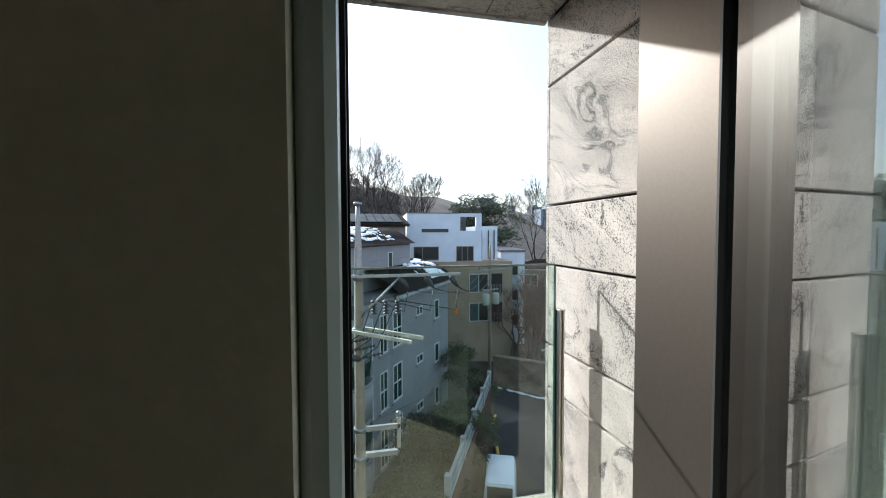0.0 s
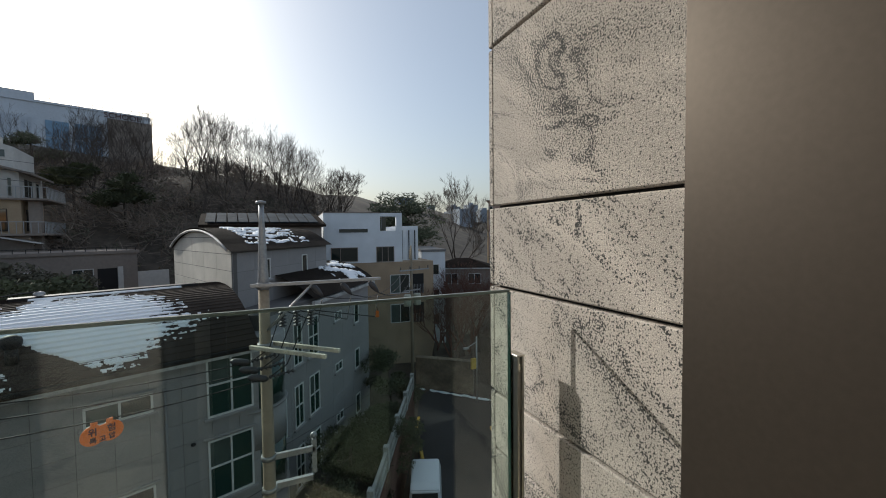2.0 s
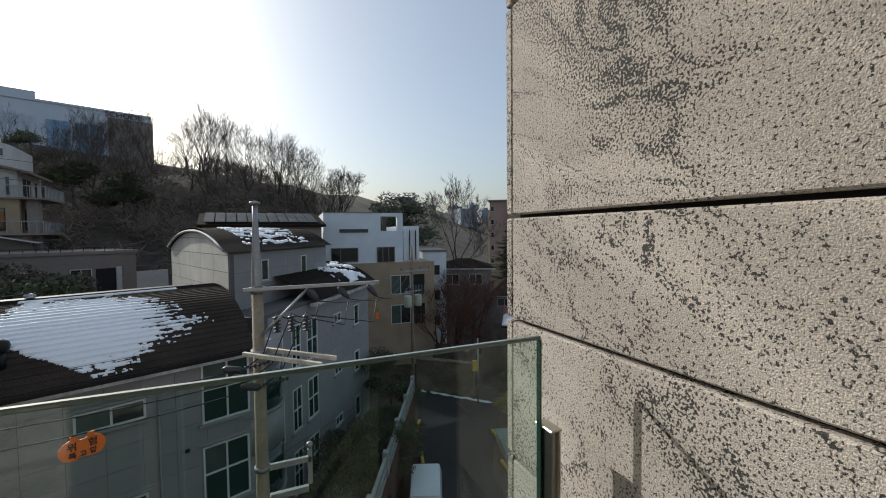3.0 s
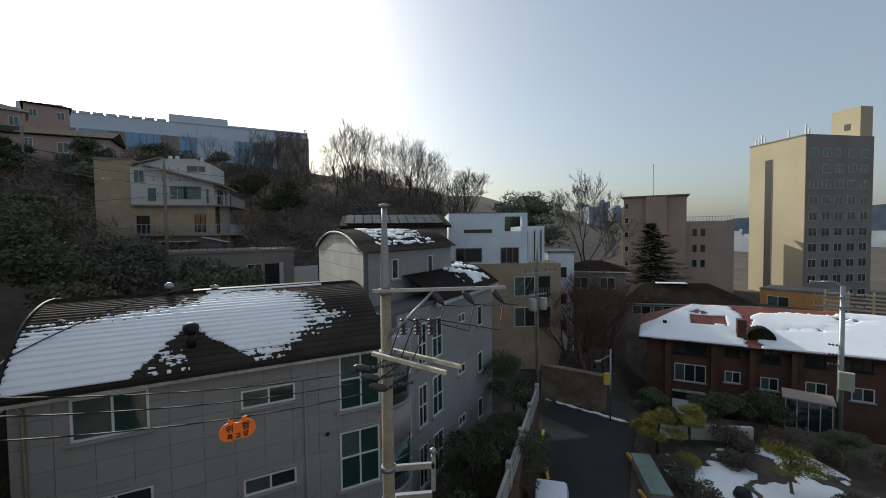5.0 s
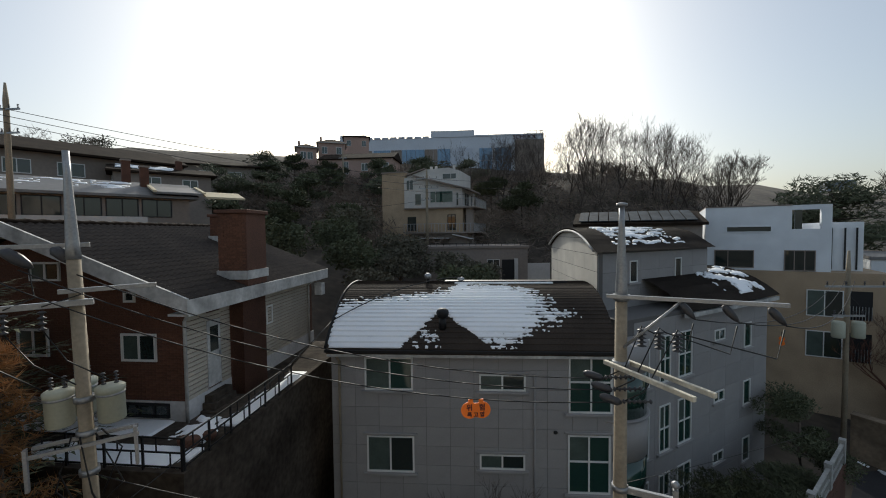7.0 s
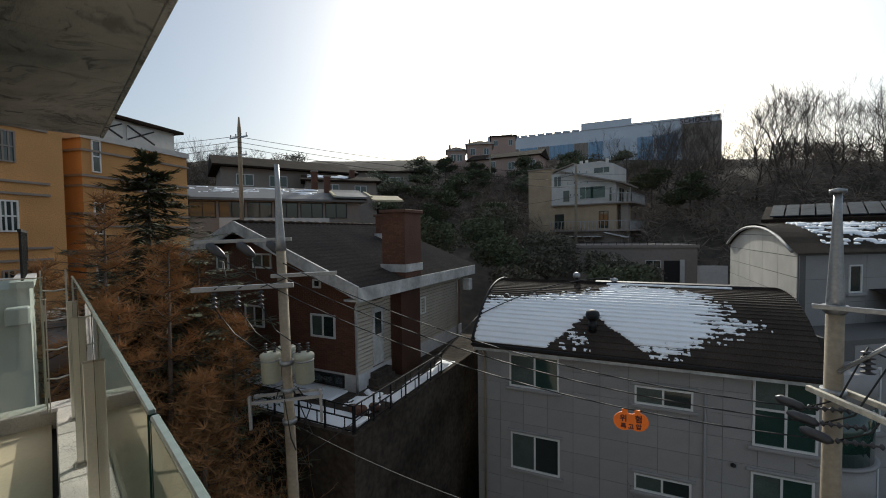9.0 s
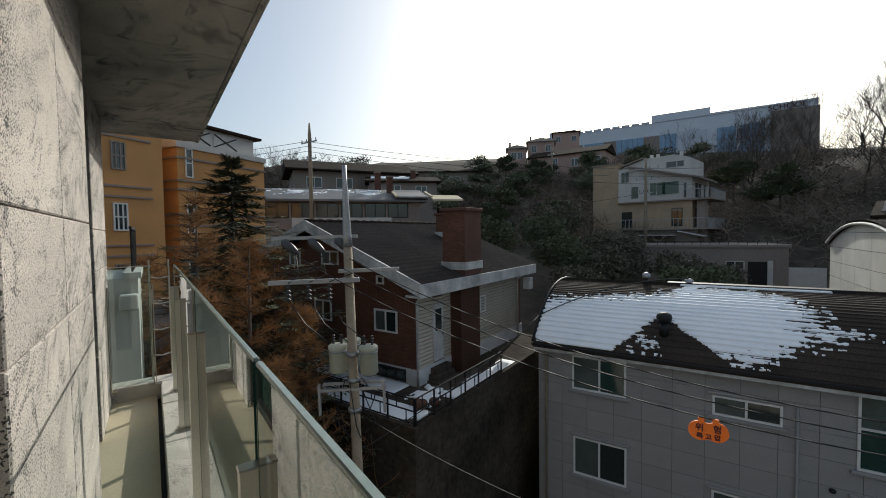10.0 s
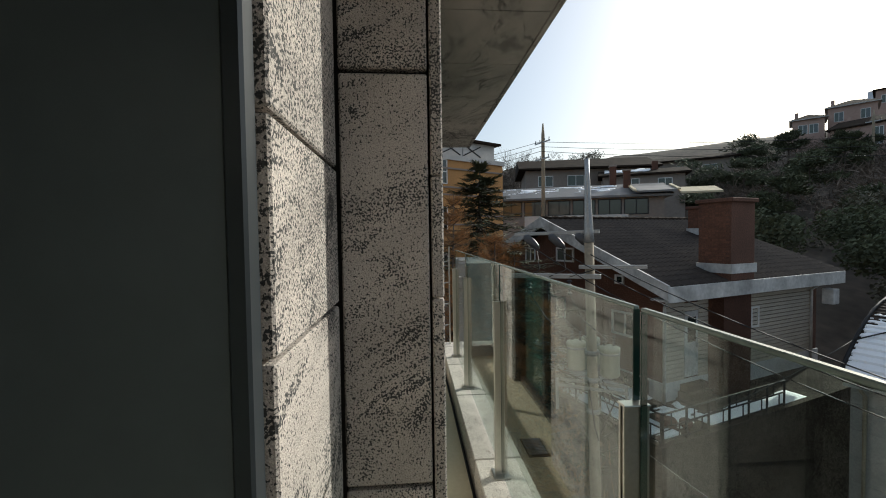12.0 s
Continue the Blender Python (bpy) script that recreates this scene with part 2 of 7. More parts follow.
    "rib_tile": material("ribbed_roof_tile", (0.036, 0.027, 0.021), 0.75, grain=0.35, scale=10, stain=0.35, stain_scale=0.7, bump=0.3, spec=0.3),
    "trim_dark": material("dark_edge_profile", (0.03, 0.036, 0.04), 0.35, grain=0.05),
    "roof_panel": material("dull_dark_roof_panel", (0.05, 0.06, 0.07), 0.7, grain=0.2, scale=3, stain=0.3, spec=0.12),
    "glass": glass("rail_glass", (0.86, 0.925, 0.895)),
    "glass_edge": material("cut_glass_edge", (0.24, 0.30, 0.28), 0.2, grain=0.1, scale=60),
    "sash_glass": glass("sash_glass", (0.85, 0.92, 0.92)),
}


# ---- small tools ----
def thing(name, label, category, at=(0, 0, 0), turn=0.0, group="", kind=""):
    ob = new(name)
    ob.matrix_basis = pose(*at, 0, 0, turn)
    return tagged(ob, label, category, group, kind)


def part(name, bm, mat, parent=None, label=""):
    me = bm if isinstance(bm, bpy.types.Mesh) else bpy.data.meshes.new(name)
    if not isinstance(bm, bpy.types.Mesh):
        bm.normal_update()
        bm.to_mesh(me)
        bm.free()
    if not me.materials:
        me.materials.append(M[mat])
    ob = new(name, me)
    ob.parent = parent
    return tagged(ob, label)


def single(name, bm, mat, label, category, at=(0, 0, 0), turn=0.0, group="", kind=""):
    ob = part(name, bm, mat)
    ob.matrix_basis = pose(*at, 0, 0, turn)
    return tagged(ob, label, category, group, kind)


def box(bm, x0, x1, y0, y1, z0, z1, m=None, bevel=0.0):
    vs = [bm.verts.new((x, y, z)) for z in (z0, z1) for x, y in ((x0, y0), (x1, y0), (x1, y1), (x0, y1))]
    fs = [bm.faces.new([vs[i] for i in f]) for f in ((3, 2, 1, 0), (4, 5, 6, 7), (0, 1, 5, 4), (1, 2, 6, 5), (2, 3, 7, 6), (3, 0, 4, 7))]
    if bevel:
        es = list({e for f in fs for e in f.edges})
        out = bmesh.ops.bevel(bm, geom=es, offset=bevel, segments=1, affect="EDGES")
        vs = list({v for f in out["faces"] for v in f.verts} | {v for v in vs if v.is_valid})
    if m is not None:
        bmesh.ops.transform(bm, matrix=m, verts=vs)
    return bm


def boxes(*rows, bevel=0.0):
    bm = bmesh.new()
    for r in rows:
        box(bm, *r, bevel=bevel)
    return bm


def prism(bm, poly, z0, z1):
    """Upright prism; z1 may be a list, one height a corner."""
    n = len(poly)
    tops = z1 if isinstance(z1, (list, tuple)) else [z1] * n
    a = [bm.verts.new((x, y, z0)) for x, y in poly]
    b = [bm.verts.new((x, y, t)) for (x, y), t in zip(poly, tops)]
    bm.faces.new(a[::-1])
    bm.faces.new(b)
    for i in range(n):
        j = (i + 1) % n
        bm.faces.new((a[i], a[j], b[j], b[i]))
    return bm


def extrude_profile(bm, pts, x0, x1):
    """A closed outline in (y, z) drawn out along x."""
    a = [bm.verts.new((x0, y, z)) for y, z in pts]
    b = [bm.verts.new((x1, y, z)) for y, z in pts]
    bm.faces.new(a)
    bm.faces.new(b[::-1])
    for i in range(len(pts)):
        j = (i + 1) % len(pts)
        bm.faces.new((a[j], a[i], b[i], b[j]))
    return bm


def tube(bm, pts, radii, sides=8, caps=True):
    """A tapering tube along a line of points."""
    pts = [Vector(p) for p in pts]
    if not isinstance(radii, (list, tuple)):
        radii = [radii] * len(pts)
    rings = []
    for i, p in enumerate(pts):
        d = (pts[min(i + 1, len(pts) - 1)] - pts[max(i - 1, 0)]).normalized()
        a = d.orthogonal().normalized() if abs(d.z) < 0.999 else Vector((1, 0, 0))
        b = d.cross(a)
        rings.append([bm.verts.new(p + radii[i] * (math.cos(k * 2 * math.pi / sides) * a + math.sin(k * 2 * math.pi / sides) * b)) for k in range(sides)])
    for r, s in zip(rings, rings[1:]):
        best = min(range(sides), key=lambda o: (r[0].co - s[o].co).length)
        for k in range(sides):
            f = bm.faces.new((r[k], r[(k + 1) % sides], s[(k + 1 + best) % sides], s[(k + best) % sides]))
            f.smooth = True
    if caps:
        bm.faces.new(rings[0][::-1])
        bm.faces.new(rings[-1])
    return bm


def lathe(bm, profile, center=(0, 0, 0), sides=16):
    """A turned body from (radius, height) rows."""
    return tube(bm, [(center[0], center[1], center[2] + z) for _, z in profile], [max(r, 0.001) for r, _ in profile], sides)


def sag(p, q, drop, n=14):
    p, q = Vector(p), Vector(q)
    return [p.lerp(q, i / n) - Vector((0, 0, drop * 4 * (i / n) * (1 - i / n))) for i in range(n + 1)]


def insulator(bm, p, q, sheds=6, r=0.05):
    p, q = Vector(p), Vector(q)
    pts, rad = [], []
    for i in range(sheds):
        for f, k in ((0.1, 0.35), (0.35, 1.0), (0.5, 1.0), (0.75, 0.35)):
            pts.append(p.lerp(q, (i + f) / sheds))
            rad.append(r * k)
    return tube(bm, pts, rad, 10)


def face_matrix(origin, direction):
    """Wall coordinates: x along the wall, y into it, z up."""
    d = Vector(direction).normalized()
    return Matrix(((d.x, -d.y, 0, origin[0]), (d.y, d.x, 0, origin[1]), (0, 0, 1, 0), (0, 0, 0, 1)))


def window(parent, m, x0, z0, w, h, split=(0.5,), rail=None, pane="pane", frame_mat="pvc", sill=True, fw=0.06):
    """A window on a wall: frame proud of it, panes behind, a sill below."""
    bm = bmesh.new()
    outer, inner = ((0, 0), (w, 0), (w, h), (0, h)), ((fw, fw), (w - fw, fw), (w - fw, h - fw), (fw, h - fw))
    loops = [[bm.verts.new(m @ Vector((x0 + x, y, z0 + z))) for x, z in ring] for ring, y in ((outer, 0.06), (outer, -0.05), (inner, -0.05), (inner, 0.06))]
    for a, b in zip(loops, loops[1:]):
        for i in range(4):
            bm.faces.new((a[i], a[(i + 1) % 4], b[(i + 1) % 4], b[i]))
    win = part("window", bm, frame_mat, parent)
    for s in split:
        part("mullion", box(bmesh.new(), x0 + s * w - fw / 2, x0 + s * w + fw / 2, -0.035, 0.06, z0 + fw, z0 + h - fw, m), frame_mat, win)
    if rail:
        part("transom", box(bmesh.new(), x0 + fw, x0 + w - fw, -0.04, 0.06, z0 + rail * h - fw / 2, z0 + rail * h + fw / 2, m), frame_mat, win)
    cuts = [fw] + [s * w for s in split] + [w - fw]
    for i, (a, b) in enumerate(zip(cuts, cuts[1:])):
        rows = ((fw, h - fw),) if not rail else ((fw, rail * h), (rail * h, h - fw))
        for c, d in rows:
            part("pane", box(bmesh.new(), x0 + a, x0 + b, -0.012, 0.05, z0 + c, z0 + d, m), "pane_screen" if i == 0 and split and frame_mat == "pvc" and c > fw - 0.01 and d > h - fw - 0.01 else pane, win)
    if sill:
        part("sill", box(bmesh.new(), x0 - 0.12, x0 + w + 0.12, -0.12, 0.05, z0 - 0.10, z0 - 0.004, m, 0.015), "gray_panel" if frame_mat == "pvc" else frame_mat, win)
    return win


def snow_sheet(name, surface, a0, a1, b0, b1, na, nb, keep, thick, label, at=(0, 0, 0), turn=0.0, smooth=True):
    """Snow that lies on surface(a, b) wherever keep(a, b) is positive, with a ragged rim."""
    bm, grid = bmesh.new(), {}

    def vert(i, j):
        if (i, j) not in grid:
            a, b = a0 + (a1 - a0) * i / na, b0 + (b1 - b0) * j / nb
            k = max(0.0, min(1.0, keep(a, b) * 4))
            grid[i, j] = bm.verts.new(Vector(surface(a, b)) + Vector((0, 0, 0.012 + thick * k + 0.006 * noise.noise((a * 5, b * 5, 1)))))
        return grid[i, j]

    for i in range(na):
        for j in range(nb):
            if keep(a0 + (a1 - a0) * (i + 0.5) / na, b0 + (b1 - b0) * (j + 0.5) / nb) > 0:
                f = bm.faces.new((vert(i, j), vert(i + 1, j), vert(i + 1, j + 1), vert(i, j + 1)))
                f.smooth = smooth
    rim = [e for e in bm.edges if e.is_boundary]
    out = bmesh.ops.extrude_edge_only(bm, edges=rim)
    for v in out["geom"]:
        if isinstance(v, bmesh.types.BMVert):
            v.co.z -= thick + 0.03
    bmesh.ops.recalc_face_normals(bm, faces=bm.faces)
    return single(name, bm, "snow", label, "snow", at, turn)


# ---- the ground ----
def terrain(x, y):
    t = -0.75 * (x - 2) + 0.66 * (y - 22)
    up = 0.375 * math.log1p(math.exp(min(t - 9, 60) / 4)) * 4 if t < 69 else 0.375 * (t - 9)
    up = min(up, 33 + 0.05 * max(up - 33, 0)) if up > 33 else up
    knoll = 11 * math.exp(-((x - 0) ** 2 + (y - 77) ** 2) / 500) + 5 * math.exp(-((x + 38) ** 2 + (y - 12) ** 2) / 350)
    near = 1 / (1 + math.exp(max(-40, min(40, min(-(y - 4 - 0.2 * abs(x)) / 1.5, (x + 24) / 1.5)))))
    a, b = 0.829 * (x - 22) - 0.559 * (y - 32), 0.559 * (x - 22) + 0.829 * (y - 32)
    yard = max(0, min(1, (a + 2.5) / 2, (21 - a) / 2, (b + 5.5) / 2, (13 - b) / 2))     # sunken yard of the red-roofed house
    return -11.6 - 3.2 * yard + up * near + knoll + 0.25 * noise.noise((x * 0.11, y * 0.11, 0)) * min(1, up / 3)


def build_ground():
    xs = [-1600, -900, -500, -300, -200, -150, -120] + list(range(-100, 12, 4)) + list(range(12, 44, 2)) + list(range(44, 101, 4)) + [120, 150, 200, 300, 420, 520, 900, 1600]
    ys = [-1600, -600, -200, -80, -40] + list(range(-20, 16, 4)) + list(range(16, 44, 2)) + list(range(44, 161, 4)) + [180, 220, 300, 420, 520, 640, 900, 1600]
    bm = bmesh.new()
    rows = [[bm.verts.new((x, y, terrain(x, y))) for x in xs] for y in ys]
    for a, b in zip(rows, rows[1:]):
        for i in range(len(xs) - 1):
            bm.faces.new((a[i], a[i + 1], b[i + 1], b[i])).smooth = True
    single("ground", bm, "soil", "dark winter ground with leaf litter, rising to a hill", "ground", kind="structure")


build_ground()


def build_distance():
    """The town and the ridge beyond the roofs, with haze painted into their colour."""
    rng = random.Random(41)
    bm = bmesh.new()
    for _ in range(70):
        a, d = rng.uniform(18, 58), rng.uniform(260, 700)
        x, y, w = d * math.sin(radians(a)), d * math.cos(radians(a)), rng.uniform(7, 16)
        top = terrain(x, y) + rng.choice((4, 6, 8, 11))
        box(bm, x - w / 2, x + w / 2, y - w / 2, y + w / 2, terrain(x, y) - 1, top)
        if rng.random() < 0.5:
            box(bm, x - w / 5, x + w / 6, y - w / 5, y + w / 6, top, top + 2.4)
    tagged(part("distant_town", bm, "haze_town"), "pale houses of the distant town, tinted blue-gray for haze", "town", kind="stuff")
    bm, low, high = bmesh.new(), [], []
    for i in range(81):
        a = radians(20 + 85 * i / 80)
        x, y = 1450 * math.sin(a), 1450 * math.cos(a)
        h = 62 * max(0.0, math.sin((i - 12) / 68 * math.pi)) ** 0.7 + 16 * noise.noise((i * 0.14, 3, 0)) + 4 * noise.noise((i * 0.7, 9, 0)) if i > 12 else -8
        low.append(bm.verts.new((x, y, -30)))
        high.append(bm.verts.new((x, y, max(h, -10))))
    for i in range(80):
        bm.faces.new((low[i], low[i + 1], high[i + 1], high[i]))
    tagged(part("backdrop", bm, "haze_hill"), "wooded ridge on the horizon, tinted blue-gray for haze", "hills", kind="structure")


build_distance()


# ---- the building that the camera stands in ----
RAIL_TOP, KERB = 1.2, 0.12
X_R, X_L, Y_IN, Y_PIER, Y_BACK = 1.575, 0.02, -0.618, -0.395, -0.50
JAMB_L, JAMB_R = 0.522, 1.39


def build_shell():
    single("wall_front_lower", boxes((-3.7, 6.0, -8.0, 0.13, -12.0, -0.3)), "stone", "granite-clad lower storeys of the building", "wall", kind="structure")
    single("floor", boxes((JAMB_L - 3, 4.5, -5.5, Y_IN - 0.01, -0.3, 0.0)), "tan_floor", "plain floor of the unlit room", "floor", kind="structure")
    single("balcony_floor", boxes((-3.42, X_R, Y_IN, -0.15, -0.3, 0.0)), "tan_floor", "beige coated balcony floor", "floor", kind="structure")
    single("drain_channel", boxes((-3.42, X_R, -0.15, -0.124, -0.3, -0.04)), "black", "black gap along the balcony kerb", "channel", kind="structure")
    single("ceiling", boxes((-2.5, 4.5, -5.5, -1.2, 2.4, 2.6)), "plaster", "plain room ceiling", "ceiling", kind="structure")
    single("wall_room_left", boxes((-2.6, -2.5, -5.5, -1.2, 0, 2.4)), "plaster", "plain room wall", "wall", kind="structure")
    single("wall_room_right", boxes((4.5, 4.6, -5.5, -1.2, 0, 2.4)), "plaster", "plain room wall", "wall", kind="structure")
    single("wall_room_back", boxes((-2.6, 4.6, -5.6, -5.5, 0, 2.4)), "plaster", "plain room wall", "wall", kind="structure")
    single("wall_room_front_left", boxes((-2.5, 0.599, -1.24, -1.05, 0, 2.4)), "plaster", "plain inner wall in shade beside the window", "wall", kind="structure")
    single("wall_room_front_right", boxes((1.47, 4.5, -1.24, -0.98, 0, 2.4)), "plaster", "plain inner wall beside the window", "wall", kind="structure")
    # cores behind the cladding
    single("wall_pier_left", boxes((-1.28, X_L - 0.03, -1.05, Y_PIER - 0.03, 0, 2.45), (X_L - 0.03, JAMB_L - 0.03, -1.05, Y_IN - 0.035, 0, 2.45), (-3.5, -2.62, -1.05, Y_BACK - 0.03, 0, 2.45), (-2.62, -1.28, -1.05, -0.60, 0, 2.45)), "joint", "wall core behind granite cladding", "wall", kind="structure")
    single("wall_pier_right", boxes((X_R + 0.03, 6.0, -0.98, 0.255, -0.3, 5.0), (JAMB_R + 0.03, X_R + 0.03, -0.98, Y_IN - 0.03, -0.3, 2.45)), "joint", "wall core behind granite cladding", "wall", kind="structure")
    single("wall_front_upper", boxes((-4.1, 6.0, -8.0, 0.25, 2.62, 6.5), (-4.1, 1.6, -1.2, -1.05, 2.4, 2.62)), "stone", "granite-clad upper storey", "wall", kind="structure")


build_shell()


def slab(parent, m, x0, x1, z0, z1, mat="stone", gap=0.005, t=0.03):
    """One stone slab on a wall; x along the wall, y into it."""
    return part("stone_slab", box(bmesh.new(), x0 + gap, x1 - gap, 0, t, z0 + gap, z1 - gap, m, 0.004), mat, parent)


def build_cladding():
    right = tagged(new("wall_stone_right"), "bush-hammered granite slab cladding with dark veins", "wall", kind="structure")
    m = face_matrix((X_R, 0.255), (0, -1))
    rows = (-0.3, 0.575, 0.785, 1.175, 1.46, 2.03, 2.34)
    for a, b in zip(rows, rows[1:]):
        slab(right, m, 0.0, 0.255 - Y_IN, a, b)
    rows = (-0.3, 0.785, 1.175, 1.46, 2.03, 2.6, 3.2)
    for a, b in zip(rows, rows[1:]):
        slab(right, face_matrix((X_R, 0.258), (1, 0)), 0, 0.8, a, b)
        slab(right, face_matrix((X_R + 0.8, 0.258), (1, 0)), 0, 0.8, a, b)
    left = tagged(new("wall_stone_left"), "bush-hammered granite slab cladding with dark joints", "wall", kind="structure")
    m = face_matrix((X_L, Y_IN), (0, 1))
    for a, b in ((0, 0.725), (0.725, 1.74), (1.74, 2.45)):
        slab(left, m, 0.0, Y_PIER - Y_IN, a, b, gap=0.006)
    m = face_matrix((-1.28, Y_PIER), (1, 0))
    rows = (0, 0.60, 1.19, 1.49, 2.10, 2.45)
    for a, b in zip(rows, rows[1:]):
        slab(left, m, 0, 0.65, a, b, gap=0.002)
        slab(left, m, 0.65, 1.30, a, b, gap=0.002)
    m = face_matrix((-3.55, Y_BACK), (1, 0))
    for x0, x1 in ((0, 0.31), (0.31, 0.93)):
        for a, b in zip(rows, rows[1:]):
            slab(left, m, x0, x1, a, b, gap=0.002)
    m = face_matrix((X_L, Y_IN - 0.03), (1, 0))
    rows = (0, 0.60, 1.185, 1.505, 2.10, 2.45)
    for a, b in zip(rows, rows[1:]):
        slab(left, m, 0.006, JAMB_L - X_L - 0.035, a, b, gap=0.004)
    over = tagged(new("soffit"), "granite slab soffit with narrow joints over the balcony", "soffit", kind="structure")
    x, step = -4.1, 0.62
    bm = bmesh.new()
    while x < X_L:
        x2 = min(x + step, X_L)
        box(bm, x + 0.003, x2 - 0.003, -1.05, 0.27, 2.45, 2.48)
        x = x2
    while x < X_R:
        x2 = min(x + step, X_R)
        box(bm, x + 0.003, x2 - 0.003, -1.05, 0.27, 2.345, 2.375)
        x = x2
    part("soffit_slabs", bm, "soffit", over)
    part("soffit_edge", boxes((-4.1, X_L, 0.273, 0.30, 2.44, 2.78), (X_L, X_R - 0.004, 0.273, 0.30, 2.335, 2.78)), "soffit", over)
    part("soffit_core", boxes((-4.1, X_L, -1.05, 0.27, 2.484, 2.62), (X_L, X_R, -1.05, 0.27, 2.38, 2.62)), "joint", over)


build_cladding()


def build_balcony_window():
    w = tagged(new("window_2"), "tall dark balcony window in a black metal frame", "window", kind="structure")
    part("window_frame", boxes((-2.615, -2.56, -0.60, Y_BACK + 0.012, 0.05, 2.44)), "black", w, "black frame profile")
    part("window_frame", boxes((-1.33, -1.282, -0.60, -0.52, 0.05, 2.44)), "black", w, "black frame profile")
    part("window_frame", boxes((-2.56, -1.33, -0.60, -0.53, 0.0, 0.07)), "black", w, "black frame profile")
    part("window_frame", boxes((-2.56, -1.33, -0.60, -0.53, 2.38, 2.44)), "black", w, "black frame profile")
    part("mullion", boxes((-1.97, -1.92, -0.60, -0.54, 0.07, 2.38)), "black", w)
    for x0, x1 in ((-2.56, -1.97), (-1.92, -1.33)):
        part("pane", boxes((x0, x1, -0.595, -0.57, 0.07, 2.38)), "pane_green", w)


build_balcony_window()


def build_opening():
    j = tagged(new("door_frame"), "brushed bronze metal reveal lining the balcony opening", "door frame", kind="structure")
    part("jamb_panel", boxes((JAMB_L - 0.03, JAMB_L, -1.05, Y_IN - 0.04, 0, 2.4)), "dark_panel", j, "dark coated panel")
    part("jamb_panel", boxes((JAMB_R, JAMB_R + 0.03, -0.88, Y_IN + 0.008, 0, 2.4)), "metal", j)
    part("jamb_trim", boxes((JAMB_L - 0.034, JAMB_L + 0.004, Y_IN - 0.04, Y_IN - 0.014, 0, 2.4), bevel=0.004), "trim_dark", j, "rounded dark edge trim")
    part("head_panel", boxes((JAMB_L, JAMB_R, -1.05, Y_IN, 2.33, 2.36)), "metal", j)
    w = tagged(new("window_1"), "open balcony window with pale frame and black gaskets", "window", kind="structure")
    part("window_frame", boxes((0.60, 0.634, -1.215, -1.052, 0, 2.4), bevel=0.010), "frame_white", w, "pale gray frame profile")
    part("gasket", boxes((0.585, 0.643, -1.052, -1.022, 0, 2.4), (0.632, 0.640, -1.11, -1.052, 0, 2.4)), "black", w, "black rubber gasket")
    part("window_frame", boxes((1.392, 1.436, -0.97, -0.888, 0, 2.4), bevel=0.004), "metal", w, "bronze frame strip")
    part("gasket", boxes((1.438, 1.47, -0.965, -0.885, 0, 2.4), (JAMB_R - 0.004, JAMB_R + 0.02, -0.886, -0.87, 0, 2.4)), "black", w, "black window frame")
    sash = part("sash_frame", sash_mesh(), "black", w, "black frame of the opened sash")
    part("sash_pane", box(bmesh.new(), 0.035, 0.69, 0.0, 0.012, 0.06, 2.28, SASH), "sash_glass", sash, "clear reflecting glass")


SASH = face_matrix((1.385, -0.875), (-0.636, -0.772))


def sash_mesh():
    bm = bmesh.new()
    for r in ((0, 0.035, 0.0, 2.34), (0.69, 0.74, 0.0, 2.34), (0, 0.74, 0.0, 0.06), (0, 0.74, 2.28, 2.34)):
        box(bm, r[0], r[1], -0.012, 0.035, r[2], r[3], SASH)
    return bm


build_opening()


